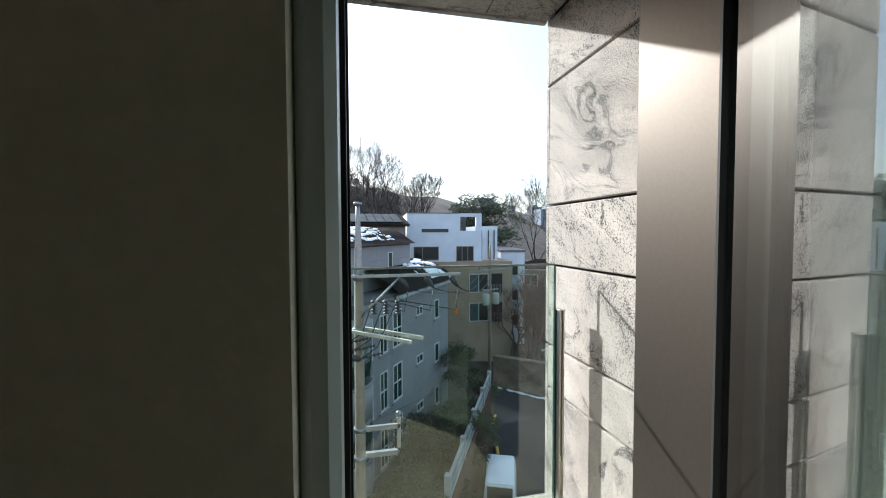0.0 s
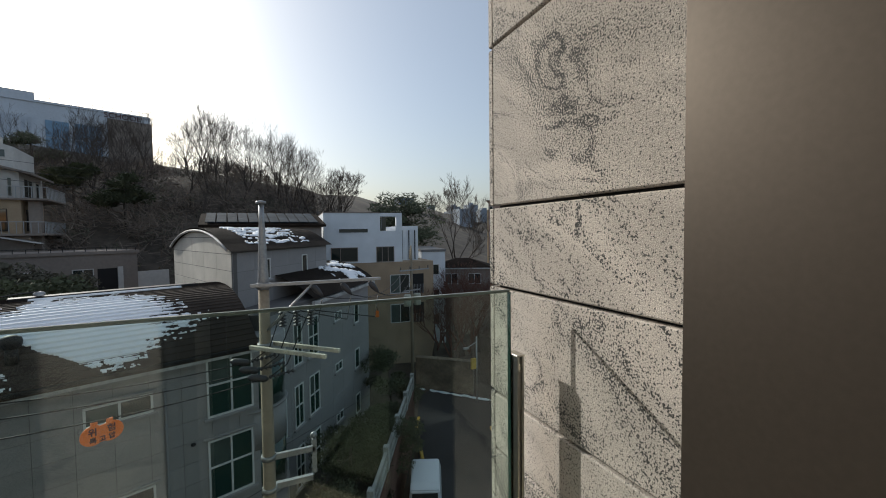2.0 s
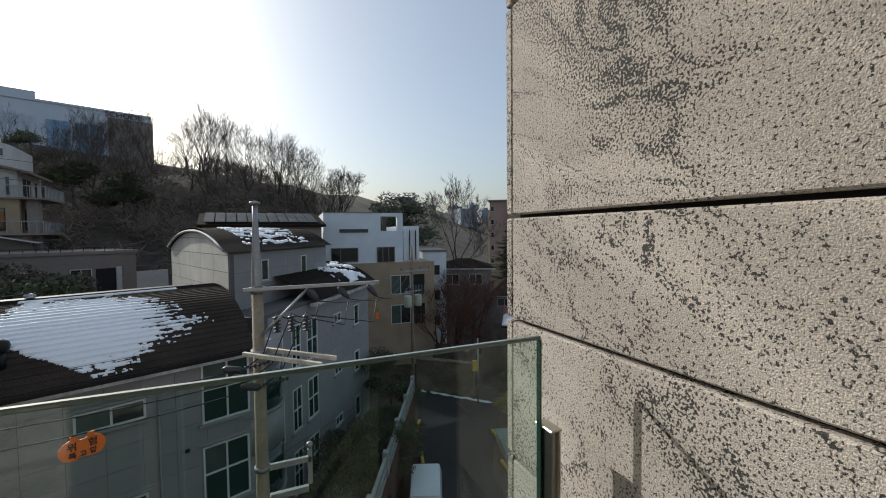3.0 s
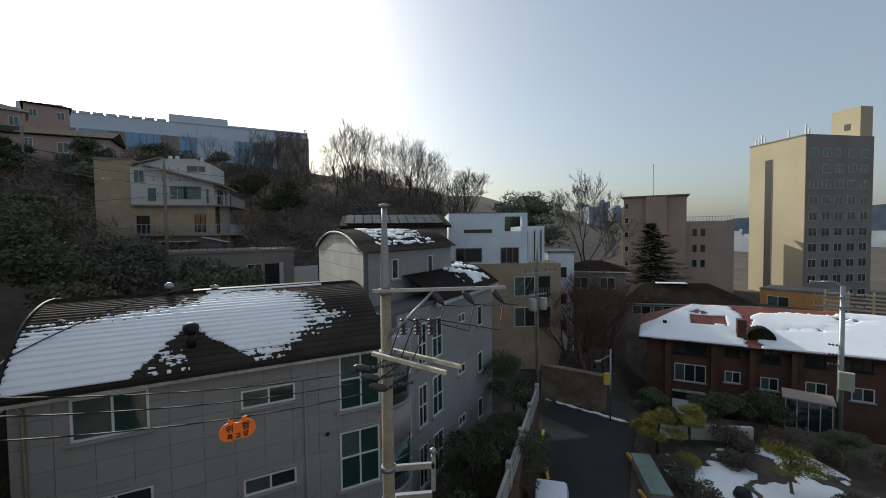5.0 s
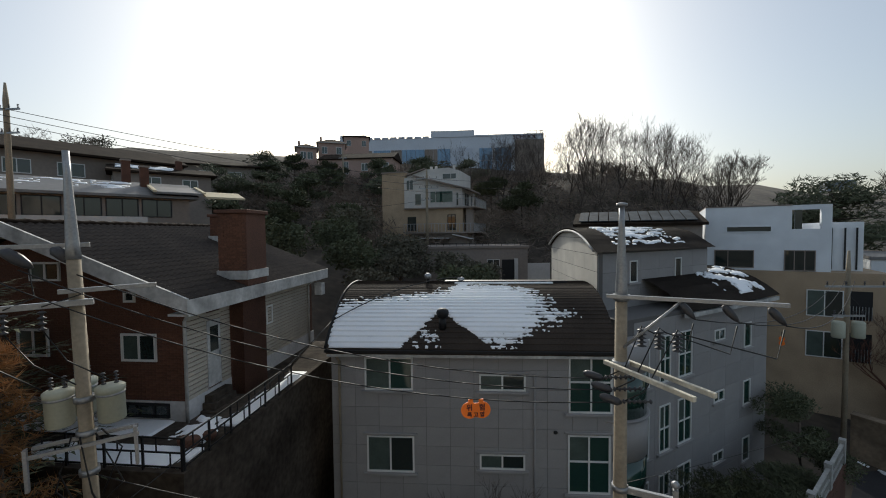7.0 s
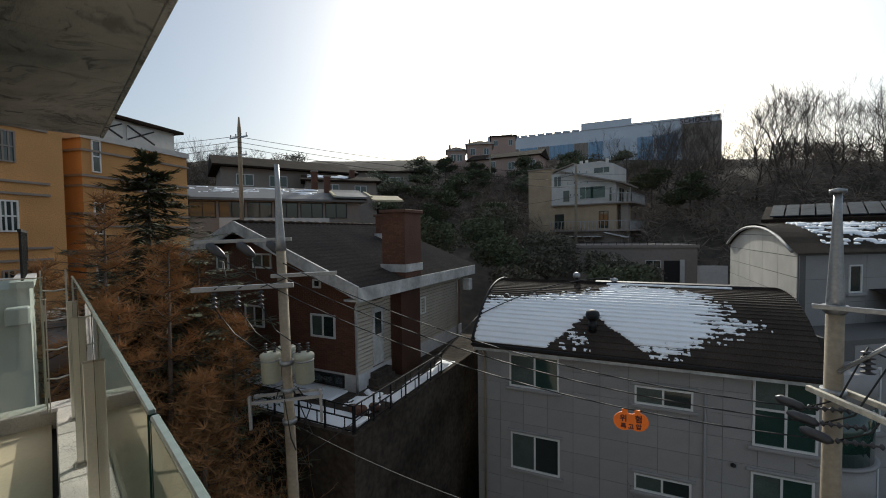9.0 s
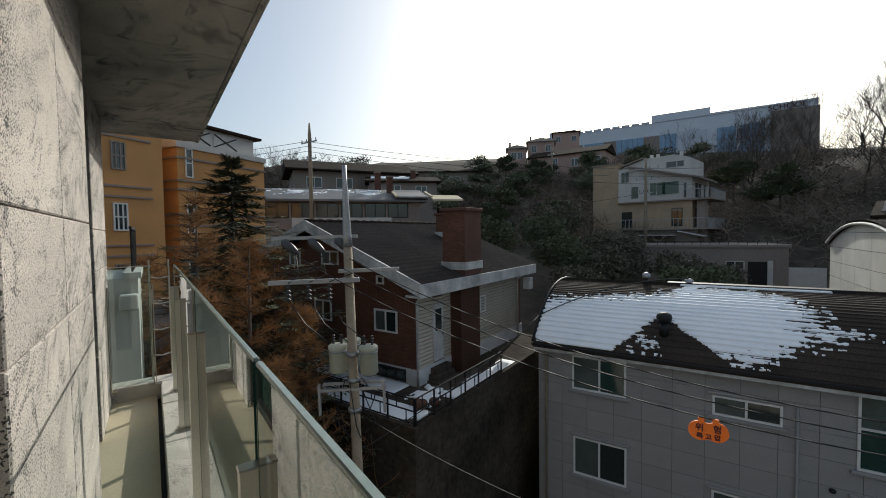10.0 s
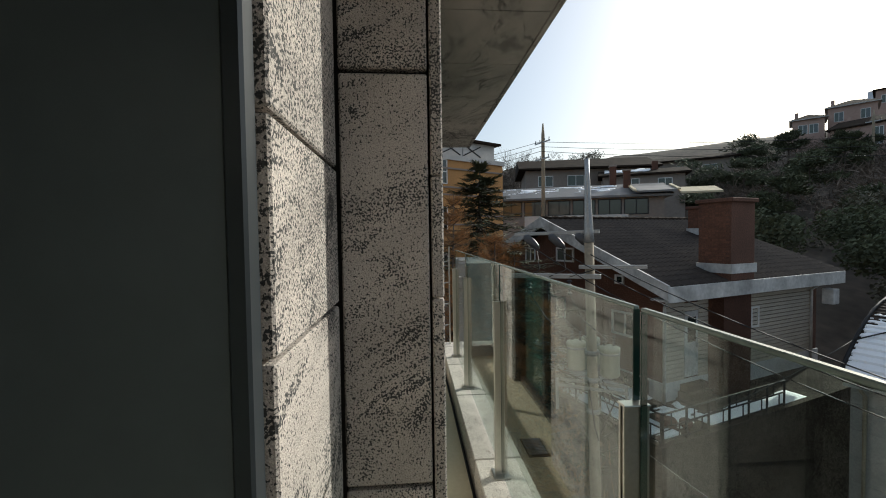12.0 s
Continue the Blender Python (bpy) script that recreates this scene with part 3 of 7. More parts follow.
def build_balcony():
    kerb = tagged(new("balcony_kerb"), "pale veined stone kerb under the glass railing", "kerb", kind="structure")
    x = -3.42
    for n in (0.62, 0.75, 0.9, 0.9, 0.9, 0.93):
        part("kerb_stone", boxes((x + 0.003, x + n - 0.003, -0.122, 0.14, -0.3, KERB), bevel=0.006), "marble", kerb)
        x += n
    part("kerb_stone", boxes((-3.62, -3.424, -0.52, 0.14, -0.3, KERB), bevel=0.006), "marble", kerb)
    drain = thing("floor_drain", "small dark metal grating in the balcony floor", "drain", (-1.46, -0.32, 0.001))
    part("drain_frame", boxes((-0.11, 0.11, -0.065, 0.065, -0.02, 0.004)), "black", drain)
    for k in range(11):
        part("drain_bar", boxes((-0.1 + k * 0.018, -0.092 + k * 0.018, -0.058, 0.058, 0.004, 0.009)), "galv", drain)
    group = "glass railing panels"
    for x0, x1 in ((0.262, 1.478), (-0.988, 0.238), (-2.188, -1.012), (-3.05, -2.212)):
        p = thing("glass_balustrade", "clear greenish glass railing pane with polished top edge", "railing", ((x0 + x1) / 2, 0, KERB), group=group)
        w = (x1 - x0) / 2
        part("pane", boxes((-w, w, -0.006, 0.006, 0.02, RAIL_TOP - KERB - 0.008)), "glass", p).visible_shadow = False
        part("top_edge", boxes((-w, w, -0.006, 0.006, RAIL_TOP - KERB - 0.008, RAIL_TOP - KERB), bevel=0.002), "glass_edge", p, "pale polished glass edge")
        part("side_edge", boxes((w - 0.003, w, -0.0068, 0.0068, 0.02, RAIL_TOP - KERB - 0.008)), "pane_green", p, "dark green glass edge")
        part("side_edge", boxes((-w, -w + 0.003, -0.0068, 0.0068, 0.02, RAIL_TOP - KERB - 0.008)), "pane_green", p, "dark green glass edge")
    post = thing("railing_post", "brushed stainless flat railing post on a small foot plate", "railing post", (1.492, -0.008, KERB), group="railing posts")
    part("bar", boxes((-0.0115, -0.004, -0.030, 0.022, 0, 0.885), bevel=0.0015), "steel", post)
    part("bar", boxes((0.004, 0.0115, -0.030, 0.022, 0, 0.885), bevel=0.0015), "steel", post)
    for z in (0.12, 0.72):
        part("clamp", boxes((-0.004, 0.004, -0.024, 0.018, z, z + 0.12)), "steel", post)
    part("cap", boxes((-0.015, 0.015, -0.032, 0.024, 0.885, 0.890), bevel=0.002), "steel", post, "small flat cap")
    part("foot_plate", boxes((-0.05, 0.05, -0.04, 0.04, 0, 0.008), bevel=0.002), "steel", post)
    for x in (0.25, -1.0, -2.2, -3.06):
        copy_thing(post, pose(x, -0.008, KERB))
    for y in (-0.16, -0.47):
        copy_thing(post, pose(-3.36, y, KERB, 0, 0, 90))
    rungs = thing("steel_ladder", "narrow steel ladder with bowed rungs beside the balcony end", "ladder", (-3.55, -0.10, 0.0))
    for y in (-0.075, 0.075):
        part("rail", boxes((-0.02, 0.02, y - 0.006, y + 0.006, KERB, 1.22), bevel=0.002), "steel", rungs)
    for z in (0.34, 0.58, 0.82, 1.06):
        part("rung", tube(bmesh.new(), [(0, -0.075, z), (0.012, 0, z - 0.012), (0, 0.075, z)], 0.007, 6), "steel", rungs)
    end = thing("glass_balustrade", "clear glass pane at the balcony end", "railing", (-3.36, -0.31, KERB), 90, group=group)
    part("pane", boxes((-0.15, 0.15, 0.03, 0.042, 0.02, 1.05)), "glass", end)
    part("top_edge", boxes((-0.15, 0.15, 0.0295, 0.0425, 1.05, 1.058)), "steel", end)


build_balcony()


# ---- the gray house across the lane ----
def curve_height(v, depth, low, high):
    """Height of a barrel roof over its depth."""
    k = max(-1.0, min(1.0, 2 * v / depth - 1))
    return low + (high - low) * (1 - abs(k) ** 2.3)


def panels(parent, m, x0, x1, z0, z1, pw, ph, holes, mat, t=0.014, gap=0.006):
    """Cladding panels in courses, cut round the holes (x0, x1, z0, z1)."""
    count = 0
    nx, nz = max(1, round((x1 - x0) / pw)), max(1, round((z1 - z0) / ph))
    shared = {}
    for i in range(nx):
        for k in range(nz):
            todo = [(x0 + (x1 - x0) * i / nx + gap, x0 + (x1 - x0) * (i + 1) / nx - gap, z0 + (z1 - z0) * k / nz + gap, z0 + (z1 - z0) * (k + 1) / nz - gap)]
            for h in holes:
                nxt = []
                for a, b, c, d in todo:
                    if b <= h[0] or a >= h[1] or d <= h[2] or c >= h[3]:
                        nxt.append((a, b, c, d))
                        continue
                    if a < h[0]:
                        nxt.append((a, h[0], c, d))
                    if b > h[1]:
                        nxt.append((h[1], b, c, d))
                    lo, hi = max(a, h[0]), min(b, h[1])
                    if c < h[2]:
                        nxt.append((lo, hi, c, h[2]))
                    if d > h[3]:
                        nxt.append((lo, hi, h[3], d))
                todo = nxt
            for a, b, c, d in todo:
                if b - a < 0.04 or d - c < 0.04:
                    continue
                key = (round(b - a, 3), round(d - c, 3))
                if key not in shared:
                    ob = part("panel", box(bmesh.new(), 0, b - a, -t, 0.0, 0, d - c), mat, parent)
                    shared[key] = ob.data
                else:
                    ob = part("panel", shared[key], mat, parent)
                ob.matrix_basis = m @ Matrix.Translation((a, 0, c))
                count += 1
    return count


def build_gray_house():
    turn = math.degrees(math.atan2(0.37, 0.929))
    at = (-5.96, 12.06, 0.0)
    h = thing("gray_house", "gray stone-panelled house with a curved shingle roof", "house", at, turn)
    part("wall", boxes((-2.9, 7.1, 0.0, 9.5, -11.8, -2.35)), "gray_wall", h)
    front = face_matrix((0, 0), (1, 0))
    holes = []
    for x, z, w, hh, sp, rail, pane in ((-1.72, -3.93, 1.70, 1.16, (0.52,), None, "pane_green"), (-1.68, -6.86, 1.68, 1.30, (0.5,), None, "pane"),
                                        (2.28, -3.91, 1.58, 0.58, (0.5,), None, "pane"), (2.28, -6.67, 1.56, 0.54, (0.5,), None, "pane"),
                                        (5.30, -4.63, 1.45, 2.05, (0.52,), 0.52, "pane_green"), (5.28, -7.43, 1.42, 2.04, (0.5,), 0.55, "pane_green"),
                                        (-1.68, -9.8, 1.68, 1.30, (0.5,), None, "pane"), (2.28, -9.5, 1.56, 0.54, (0.5,), None, "pane")):
        window(h, front, x, z, w, hh, sp, rail, pane)
        part("lintel", boxes((x - 0.12, x + w + 0.12, -0.09, 0.0, z + hh + 0.03, z + hh + 0.11), bevel=0.015), "gray_panel", h)
        holes.append((x, x + w, z, z + hh))
    panels(h, front, -2.9, 7.1, -10.0, -2.5, 0.86, 0.66, holes, "gray_panel")
    left = face_matrix((-2.9, 9.5), (0, -1))
    panels(h, left, 0, 9.5, -10.0, -2.5, 0.86, 0.66, [], "gray_panel")
    # rounded bay at the corner, with bent glass
    bay = bmesh.new()
    lathe(bay, [(1.3, -11.8), (1.3, -8.1), (1.3, -8.1), (1.26, -8.1), (1.26, -6.3), (1.3, -6.3), (1.3, -4.9), (1.26, -4.9), (1.26, -3.3), (1.3, -3.3), (1.3, -2.35)], (7.05, 1.25, 0), 32)
    part("bay", bay, "gray_panel", h, "rounded gray stone corner bay")
    for a, b in ((-8.05, -6.35), (-4.85, -3.35)):
        g = lathe(bmesh.new(), [(1.275, a), (1.275, b)], (7.05, 1.25, 0), 32)
        part("bay_glass", g, "pane_green", h, "bent dark green glass")
        part("bay_sill", lathe(bmesh.new(), [(1.36, a - 0.09), (1.38, a - 0.03), (1.30, a - 0.02)], (7.05, 1.25, 0), 32), "gray_panel", h)
    # pipes
    part("downpipe", tube(bmesh.new(), [(-2.6, -0.1, -11), (-2.6, -0.1, -2.9), (-2.72, -0.25, -2.6)], 0.05, 8), "pole", h, "tan downpipe")
    part("vent_pipe", tube(bmesh.new(), [(4.16, -0.06, -11), (4.16, -0.06, -3.3)], 0.035, 8), "gray_panel", h)
    part("wall_lamp", lathe(bmesh.new(), [(0.02, -5.36), (0.07, -5.33), (0.07, -5.27), (0.02, -5.24)], (4.86, -0.07, 0), 10), "black", h)
    # main roof: courses of shingles over a barrel
    depth, low, high = 7.6, -2.42, -0.60
    nrow = 30
    roof = part("roof", extrude_profile(bmesh.new(), [(-0.36 + depth * i / 24, curve_height(depth * i / 24, depth, low, high) - 0.03) for i in range(25)][::-1] + [(-0.36, low - 0.16), (7.2, low - 0.16)][::1], -2.98, 6.85), "shingle", h, "brown shingle roof")
    for i in range(nrow):
        v0, v1 = depth * 0.62 * i / nrow, depth * 0.62 * (i + 1) / nrow + 0.03
        z0, z1 = curve_height(v0, depth, low, high), curve_height(v1, depth, low, high)
        bm = extrude_profile(bmesh.new(), [(-0.36 + v0, z0 + 0.034), (-0.36 + v1, z1 + 0.002), (-0.36 + v1, z1 - 0.03), (-0.36 + v0, z0 - 0.03)][::-1], -3.0, 6.87)
        part("shingle_course", bm, "shingle", roof)
    part("gutter", boxes((-3.02, 6.9, -0.44, -0.36, low - 0.10, low + 0.0), bevel=0.01), "black", h, "dark gutter")
    part("fascia", boxes((-2.95, 6.85, -0.34, 0.0, low - 0.26, low - 0.1)), "white_trim", h, "pale eaves board")
    part("ridge_cap", boxes((0.9, 6.0, 3.2, 3.65, high - 0.02, high + 0.10), bevel=0.02), "black", h, "dark ridge upstand")
    rake = [(-3.0, -0.38 + depth * i / 16, curve_height(depth * i / 16, depth, low, high) + 0.05) for i in range(17)]
    part("verge", tube(bmesh.new(), rake, 0.045, 6), "black", h, "dark verge strip")
    # the stair tower with its arched gable
    c0 = Vector((7.19, 3.0))
    d = Vector((0.56 * 0.929 + 0.83 * 0.37, -0.56 * 0.37 + 0.83 * 0.929)).normalized()
    c1 = c0 + d * 8.3
    c2 = c0 + Vector((0, 9.3))
    c3 = c1 + Vector((-1.5, 6.0))
    tower = part("tower", prism(bmesh.new(), [c0, c1, c3, c2], -11.8, 0.72), "gray_wall", h, "gray stair tower with an arched gable")
    gab = face_matrix(c2, (0, -1))
    ga = bmesh.new()
    n = 16
    arch = [(9.3 * i / n, 0.72 + 0.85 * (1 - abs(2 * i / n - 1) ** 2.2)) for i in range(n + 1)]
    vs = [ga.verts.new(gab @ Vector((x, -0.02, z))) for x, z in arch] + [ga.verts.new(gab @ Vector((9.3, -0.02, -2.2))), ga.verts.new(gab @ Vector((0, -0.02, -2.2)))]
    back = [ga.verts.new(v.co + (gab.to_3x3() @ Vector((0, 0.2, 0)))) for v in vs]
    ga.faces.new(vs)
    ga.faces.new(back[::-1])
    for i in range(len(vs)):
        k = (i + 1) % len(vs)
        ga.faces.new((vs[k], vs[i], back[i], back[k]))
    bmesh.ops.recalc_face_normals(ga, faces=ga.faces)
    gable = part("gable", ga, "gray_wall", tower)
    for i in range(5):
        for k in range(6):
            x0, x1, z0, z1 = 9.3 * i / 5, 9.3 * (i + 1) / 5, -2.2 + 0.69 * k, -2.2 + 0.69 * (k + 1)
            top = [0.68 + 0.85 * (1 - abs(2 * x / 9.3 - 1) ** 2.2) for x in (x0, x1)]
            if max(top) <= z0 + 0.15:
                continue
            bm = bmesh.new()
            q = [(x0 + .012, z0 + .012), (x1 - .012, z0 + .012)]
            for e in range(6):
                x = x1 - .012 - (x1 - x0 - .024) * e / 5
                q.append((x, max(z0 + 0.02, min(z1 - .012, 0.68 + 0.85 * (1 - abs(2 * x / 9.3 - 1) ** 2.2)))))
            a = [bm.verts.new(gab @ Vector((x, -0.045, z))) for x, z in q]
            b = [bm.verts.new(gab @ Vector((x, -0.021, z))) for x, z in q]
            bm.faces.new(a)
            for e in range(8):
                bm.faces.new((a[(e + 1) % 8], a[e], b[e], b[(e + 1) % 8]))
            bmesh.ops.recalc_face_normals(bm, faces=bm.faces)
            part("panel", bm, "cream_panel", tower)
    side = face_matrix(c0, d)
    wins = ((2.0, -0.7, 0.55, 0.95), (5.4, -0.7, 0.55, 0.95))
    for x, z, w, hh in wins:
        window(h, side, x, z, w, hh, (), None, "pane", fw=0.05)
    panels(h, side, 0, 8.3, -2.6, 0.6, 1.4, 0.8, [(x, x + w, z, z + hh) for x, z, w, hh in wins], "gray_panel")
    # tower roof: barrel running along the tower
    cols = 10
    bm = bmesh.new()
    grid = []
    for i in range(cols + 1):
        f = i / cols
        row = []
        for k in range(17):
            g = k / 16
            base = (c0.lerp(c1, f)).lerp(c2.lerp(c3, f), g)
            out = (c1 - c0).normalized() * (-0.25 if i == 0 else (0.45 if i == cols else 0))
            edge = -0.35 if k == 0 else (0.35 if k == 16 else 0)
            p = base + out + (c2 - c0).normalized() * edge
            row.append(bm.verts.new((p.x, p.y, 0.74 + 0.98 * (1 - abs(2 * g - 1) ** 2.2) - (0.05 if edge else 0))))
        grid.append(row)
    for a, b in zip(grid, grid[1:]):
        for k in range(16):
            bm.faces.new((a[k], b[k], b[k + 1], a[k + 1]))
    bmesh.ops.solidify(bm, geom=bm.faces[:], thickness=0.14)
    bmesh.ops.recalc_face_normals(bm, faces=bm.faces)
    troof = part("tower_roof", bm, "shingle", h, "dark curved shingle roof of the tower")
    part("verge_board", tube(bmesh.new(), [gab @ Vector((x, -0.18, z + 0.02)) for x, z in arch], 0.06, 6), "white_trim", tower, "pale arched verge board")
    # long wing towards the lane
    c4 = Vector((7.55, 1.2))
    far = c4 + d * 11.4
    nrm = Vector((-d.y, d.x))
    wing = part("wing", prism(bmesh.new(), [c4, far, far + nrm * 6, c4 + nrm * 6], -11.8, -1.75), "gray_wall", h, "long gray wing with tall windows")
    ws = face_matrix(c4, d)
    holes = []
    for s, w, tall in ((1.0, 0.55, True), (2.2, 0.75, True), (3.5, 1.0, True), (6.3, 0.9, False), (9.0, 0.7, None)):
        for z in (-4.5, -7.3, -10.1):
            if tall:
                r = (s, z, w, 1.9)
            elif tall is False:
                r = (s, z + 1.1, w, 0.5)
            else:
                r = (s, z + 0.4, w, 1.2)
            window(h, ws, *r, (0.5,) if r[2] > 0.7 else (), 0.5 if tall else None, "pane_green")
            holes.append((r[0], r[0] + r[2], r[1], r[1] + r[3]))
    panels(h, ws, 0.6, 11.4, -10.3, -1.9, 1.35, 0.93, holes, "gray_panel")
    bm = bmesh.new()
    grid = []
    for s in (3.6, 11.8):
        row = []
        for k in range(13):
            g = k / 12
            p = c4 + d * s + nrm * (-0.4 + 6.6 * g)
            row.append(bm.verts.new((p.x, p.y, -1.72 + 1.25 * (1 - abs(2 * g - 1) ** 2.3))))
        grid.append(row)
    for k in range(12):
        bm.faces.new((grid[0][k], grid[1][k], grid[1][k + 1], grid[0][k + 1]))
    bmesh.ops.solidify(bm, geom=bm.faces[:], thickness=0.15)
    part("wing_roof", bm, "shingle", h, "dark curved shingle roof of the wing")
    part("wing_fascia", box(bmesh.new(), 3.6, 11.8, -0.36, -0.2, -2.0, -1.82, ws), "white_trim", h)
    # ventilators
    for name, u, v, s in (("roof_ventilator", 1.02, 0.27, 1.0),):
        z = curve_height(v + 0.36, depth, low, high)
        vt = thing(name, "dark turbine roof ventilator on the snowy roof", "ventilator", (at[0] + 0.929 * u - 0.37 * v, at[1] + 0.37 * u + 0.929 * v, z - 0.05), turn)
        part("stem", lathe(bmesh.new(), [(0.13, 0), (0.12, 0.42)], sides=12), "black", vt)
        part("cowl", lathe(bmesh.new(), [(0.14, 0.40), (0.20, 0.46), (0.225, 0.58), (0.20, 0.68), (0.10, 0.74), (0.03, 0.75)], sides=16), "black", vt)
    for u, v, s in ((0.2, 3.3, 0.8), (1.6, 3.3, 0.5)):
        vt = thing("roof_vent", "small metal vent cap on the roof ridge", "vent", (at[0] + 0.929 * u - 0.37 * v, at[1] + 0.37 * u + 0.929 * v, high - 0.03), turn)
        part("stem", lathe(bmesh.new(), [(0.07, 0), (0.07, 0.3 * s)], sides=10), "black", vt)
        part("cap", lathe(bmesh.new(), [(0.12, 0.3 * s), (0.15, 0.36 * s), (0.14, 0.5 * s), (0.05, 0.58 * s)], sides=12), "galv", vt)

    step = depth * 0.62 / nrow

    def surf(u, v):
        q = v + 0.36
        return (u, v, curve_height(q, depth, low, high) + 0.05 * (1 - (q / step) % 1))

    def keep(u, v):
        """How deep the snow lies: two lobes, thawed round the ventilator and towards the tower."""
        edge = 1.2 + 0.2 * (u + 2.9) if u < 1.1 else 1.9 + 1.0 * min(1.0, (u - 1.1) / 0.5)
        west = min((edge - v) * 1.1, (u + 2.94) * 6, (1.9 - u) * 1.5)
        d = Vector(((u - 2.55) / 2.15, (v - 1.1) / (1.55 if v > 1.1 else 1.42)))
        east = (1 - d.length) * 1.3
        tail = 0.22 - abs(u - 4.7) * 0.26 - abs(v - 0.68) * 0.85
        body = max(west if v > -0.26 else west - 0.3, east, tail)
        half = 0.28 + max(0.0, 0.62 - v) * 1.5 if u > 1.05 else 0.50 + max(0.0, 0.62 - v) * 1.15
        thaw = max(0.0, min(1.0, (half - abs(u - 1.05)) / 0.22)) if v < 0.72 else 0.0
        thaw *= 0.72 if u < 1.0 and v < 0.16 else 1.0
        lip = (v + 0.36) / step % 1
        rag = 0.24 * noise.noise((u * 1.1, v * 2.6, 3.0)) + 0.34 * noise.noise((u * 3.4, v * 9.0, 7.0)) + 0.26 * noise.noise((u * 9.0, v * 24.0, 1.0)) - 0.18 * (lip > 0.66)
        ridge = 0.5 if 2.98 < v < 3.19 and 1.35 < u < 5.4 else 0.0
        return max(min(body, 0.6) - 0.95 * thaw + rag * (1.0 if body < 0.4 or thaw > 0 else 0.35), ridge)

    snow_sheet("roof_snow", surf, -2.95, 5.9, -0.34, 3.2, 260, 230, keep, 0.018, "patch of melting snow on brown shingles", at, turn, False)

    def surf2(s, g):
        p = c0.lerp(c1, s).lerp(c2.lerp(c3, s), g)
        return (p.x, p.y, 0.76 + 0.98 * (1 - abs(2 * g - 1) ** 2.2))

    snow_sheet("roof_snow", surf2, 0.15, 0.8, 0.04, 0.45, 60, 40, lambda s, g: 0.16 - abs(s - 0.42) * 0.8 + 0.8 * noise.noise((s * 7, g * 34, 4)) + 0.5 * noise.noise((s * 30, g * 60, 2)) - 0.12, 0.03, "thin remains of snow on a dark roof", at, turn)

    def surf3(s, g):
        p = c4 + d * s + nrm * (-0.4 + 6.6 * g)
        return (p.x, p.y, -1.70 + 1.25 * (1 - abs(2 * g - 1) ** 2.3))

    snow_sheet("roof_snow", surf3, 7.6, 11.4, 0.05, 0.42, 50, 30, lambda s, g: 0.05 + 0.8 * noise.noise((s * 0.8, g * 11, 9)) + 0.5 * noise.noise((s * 4, g * 40, 3)) - abs(s - 9.5) * 0.1, 0.03, "thin remains of snow on a dark roof", at, turn)


build_gray_house()


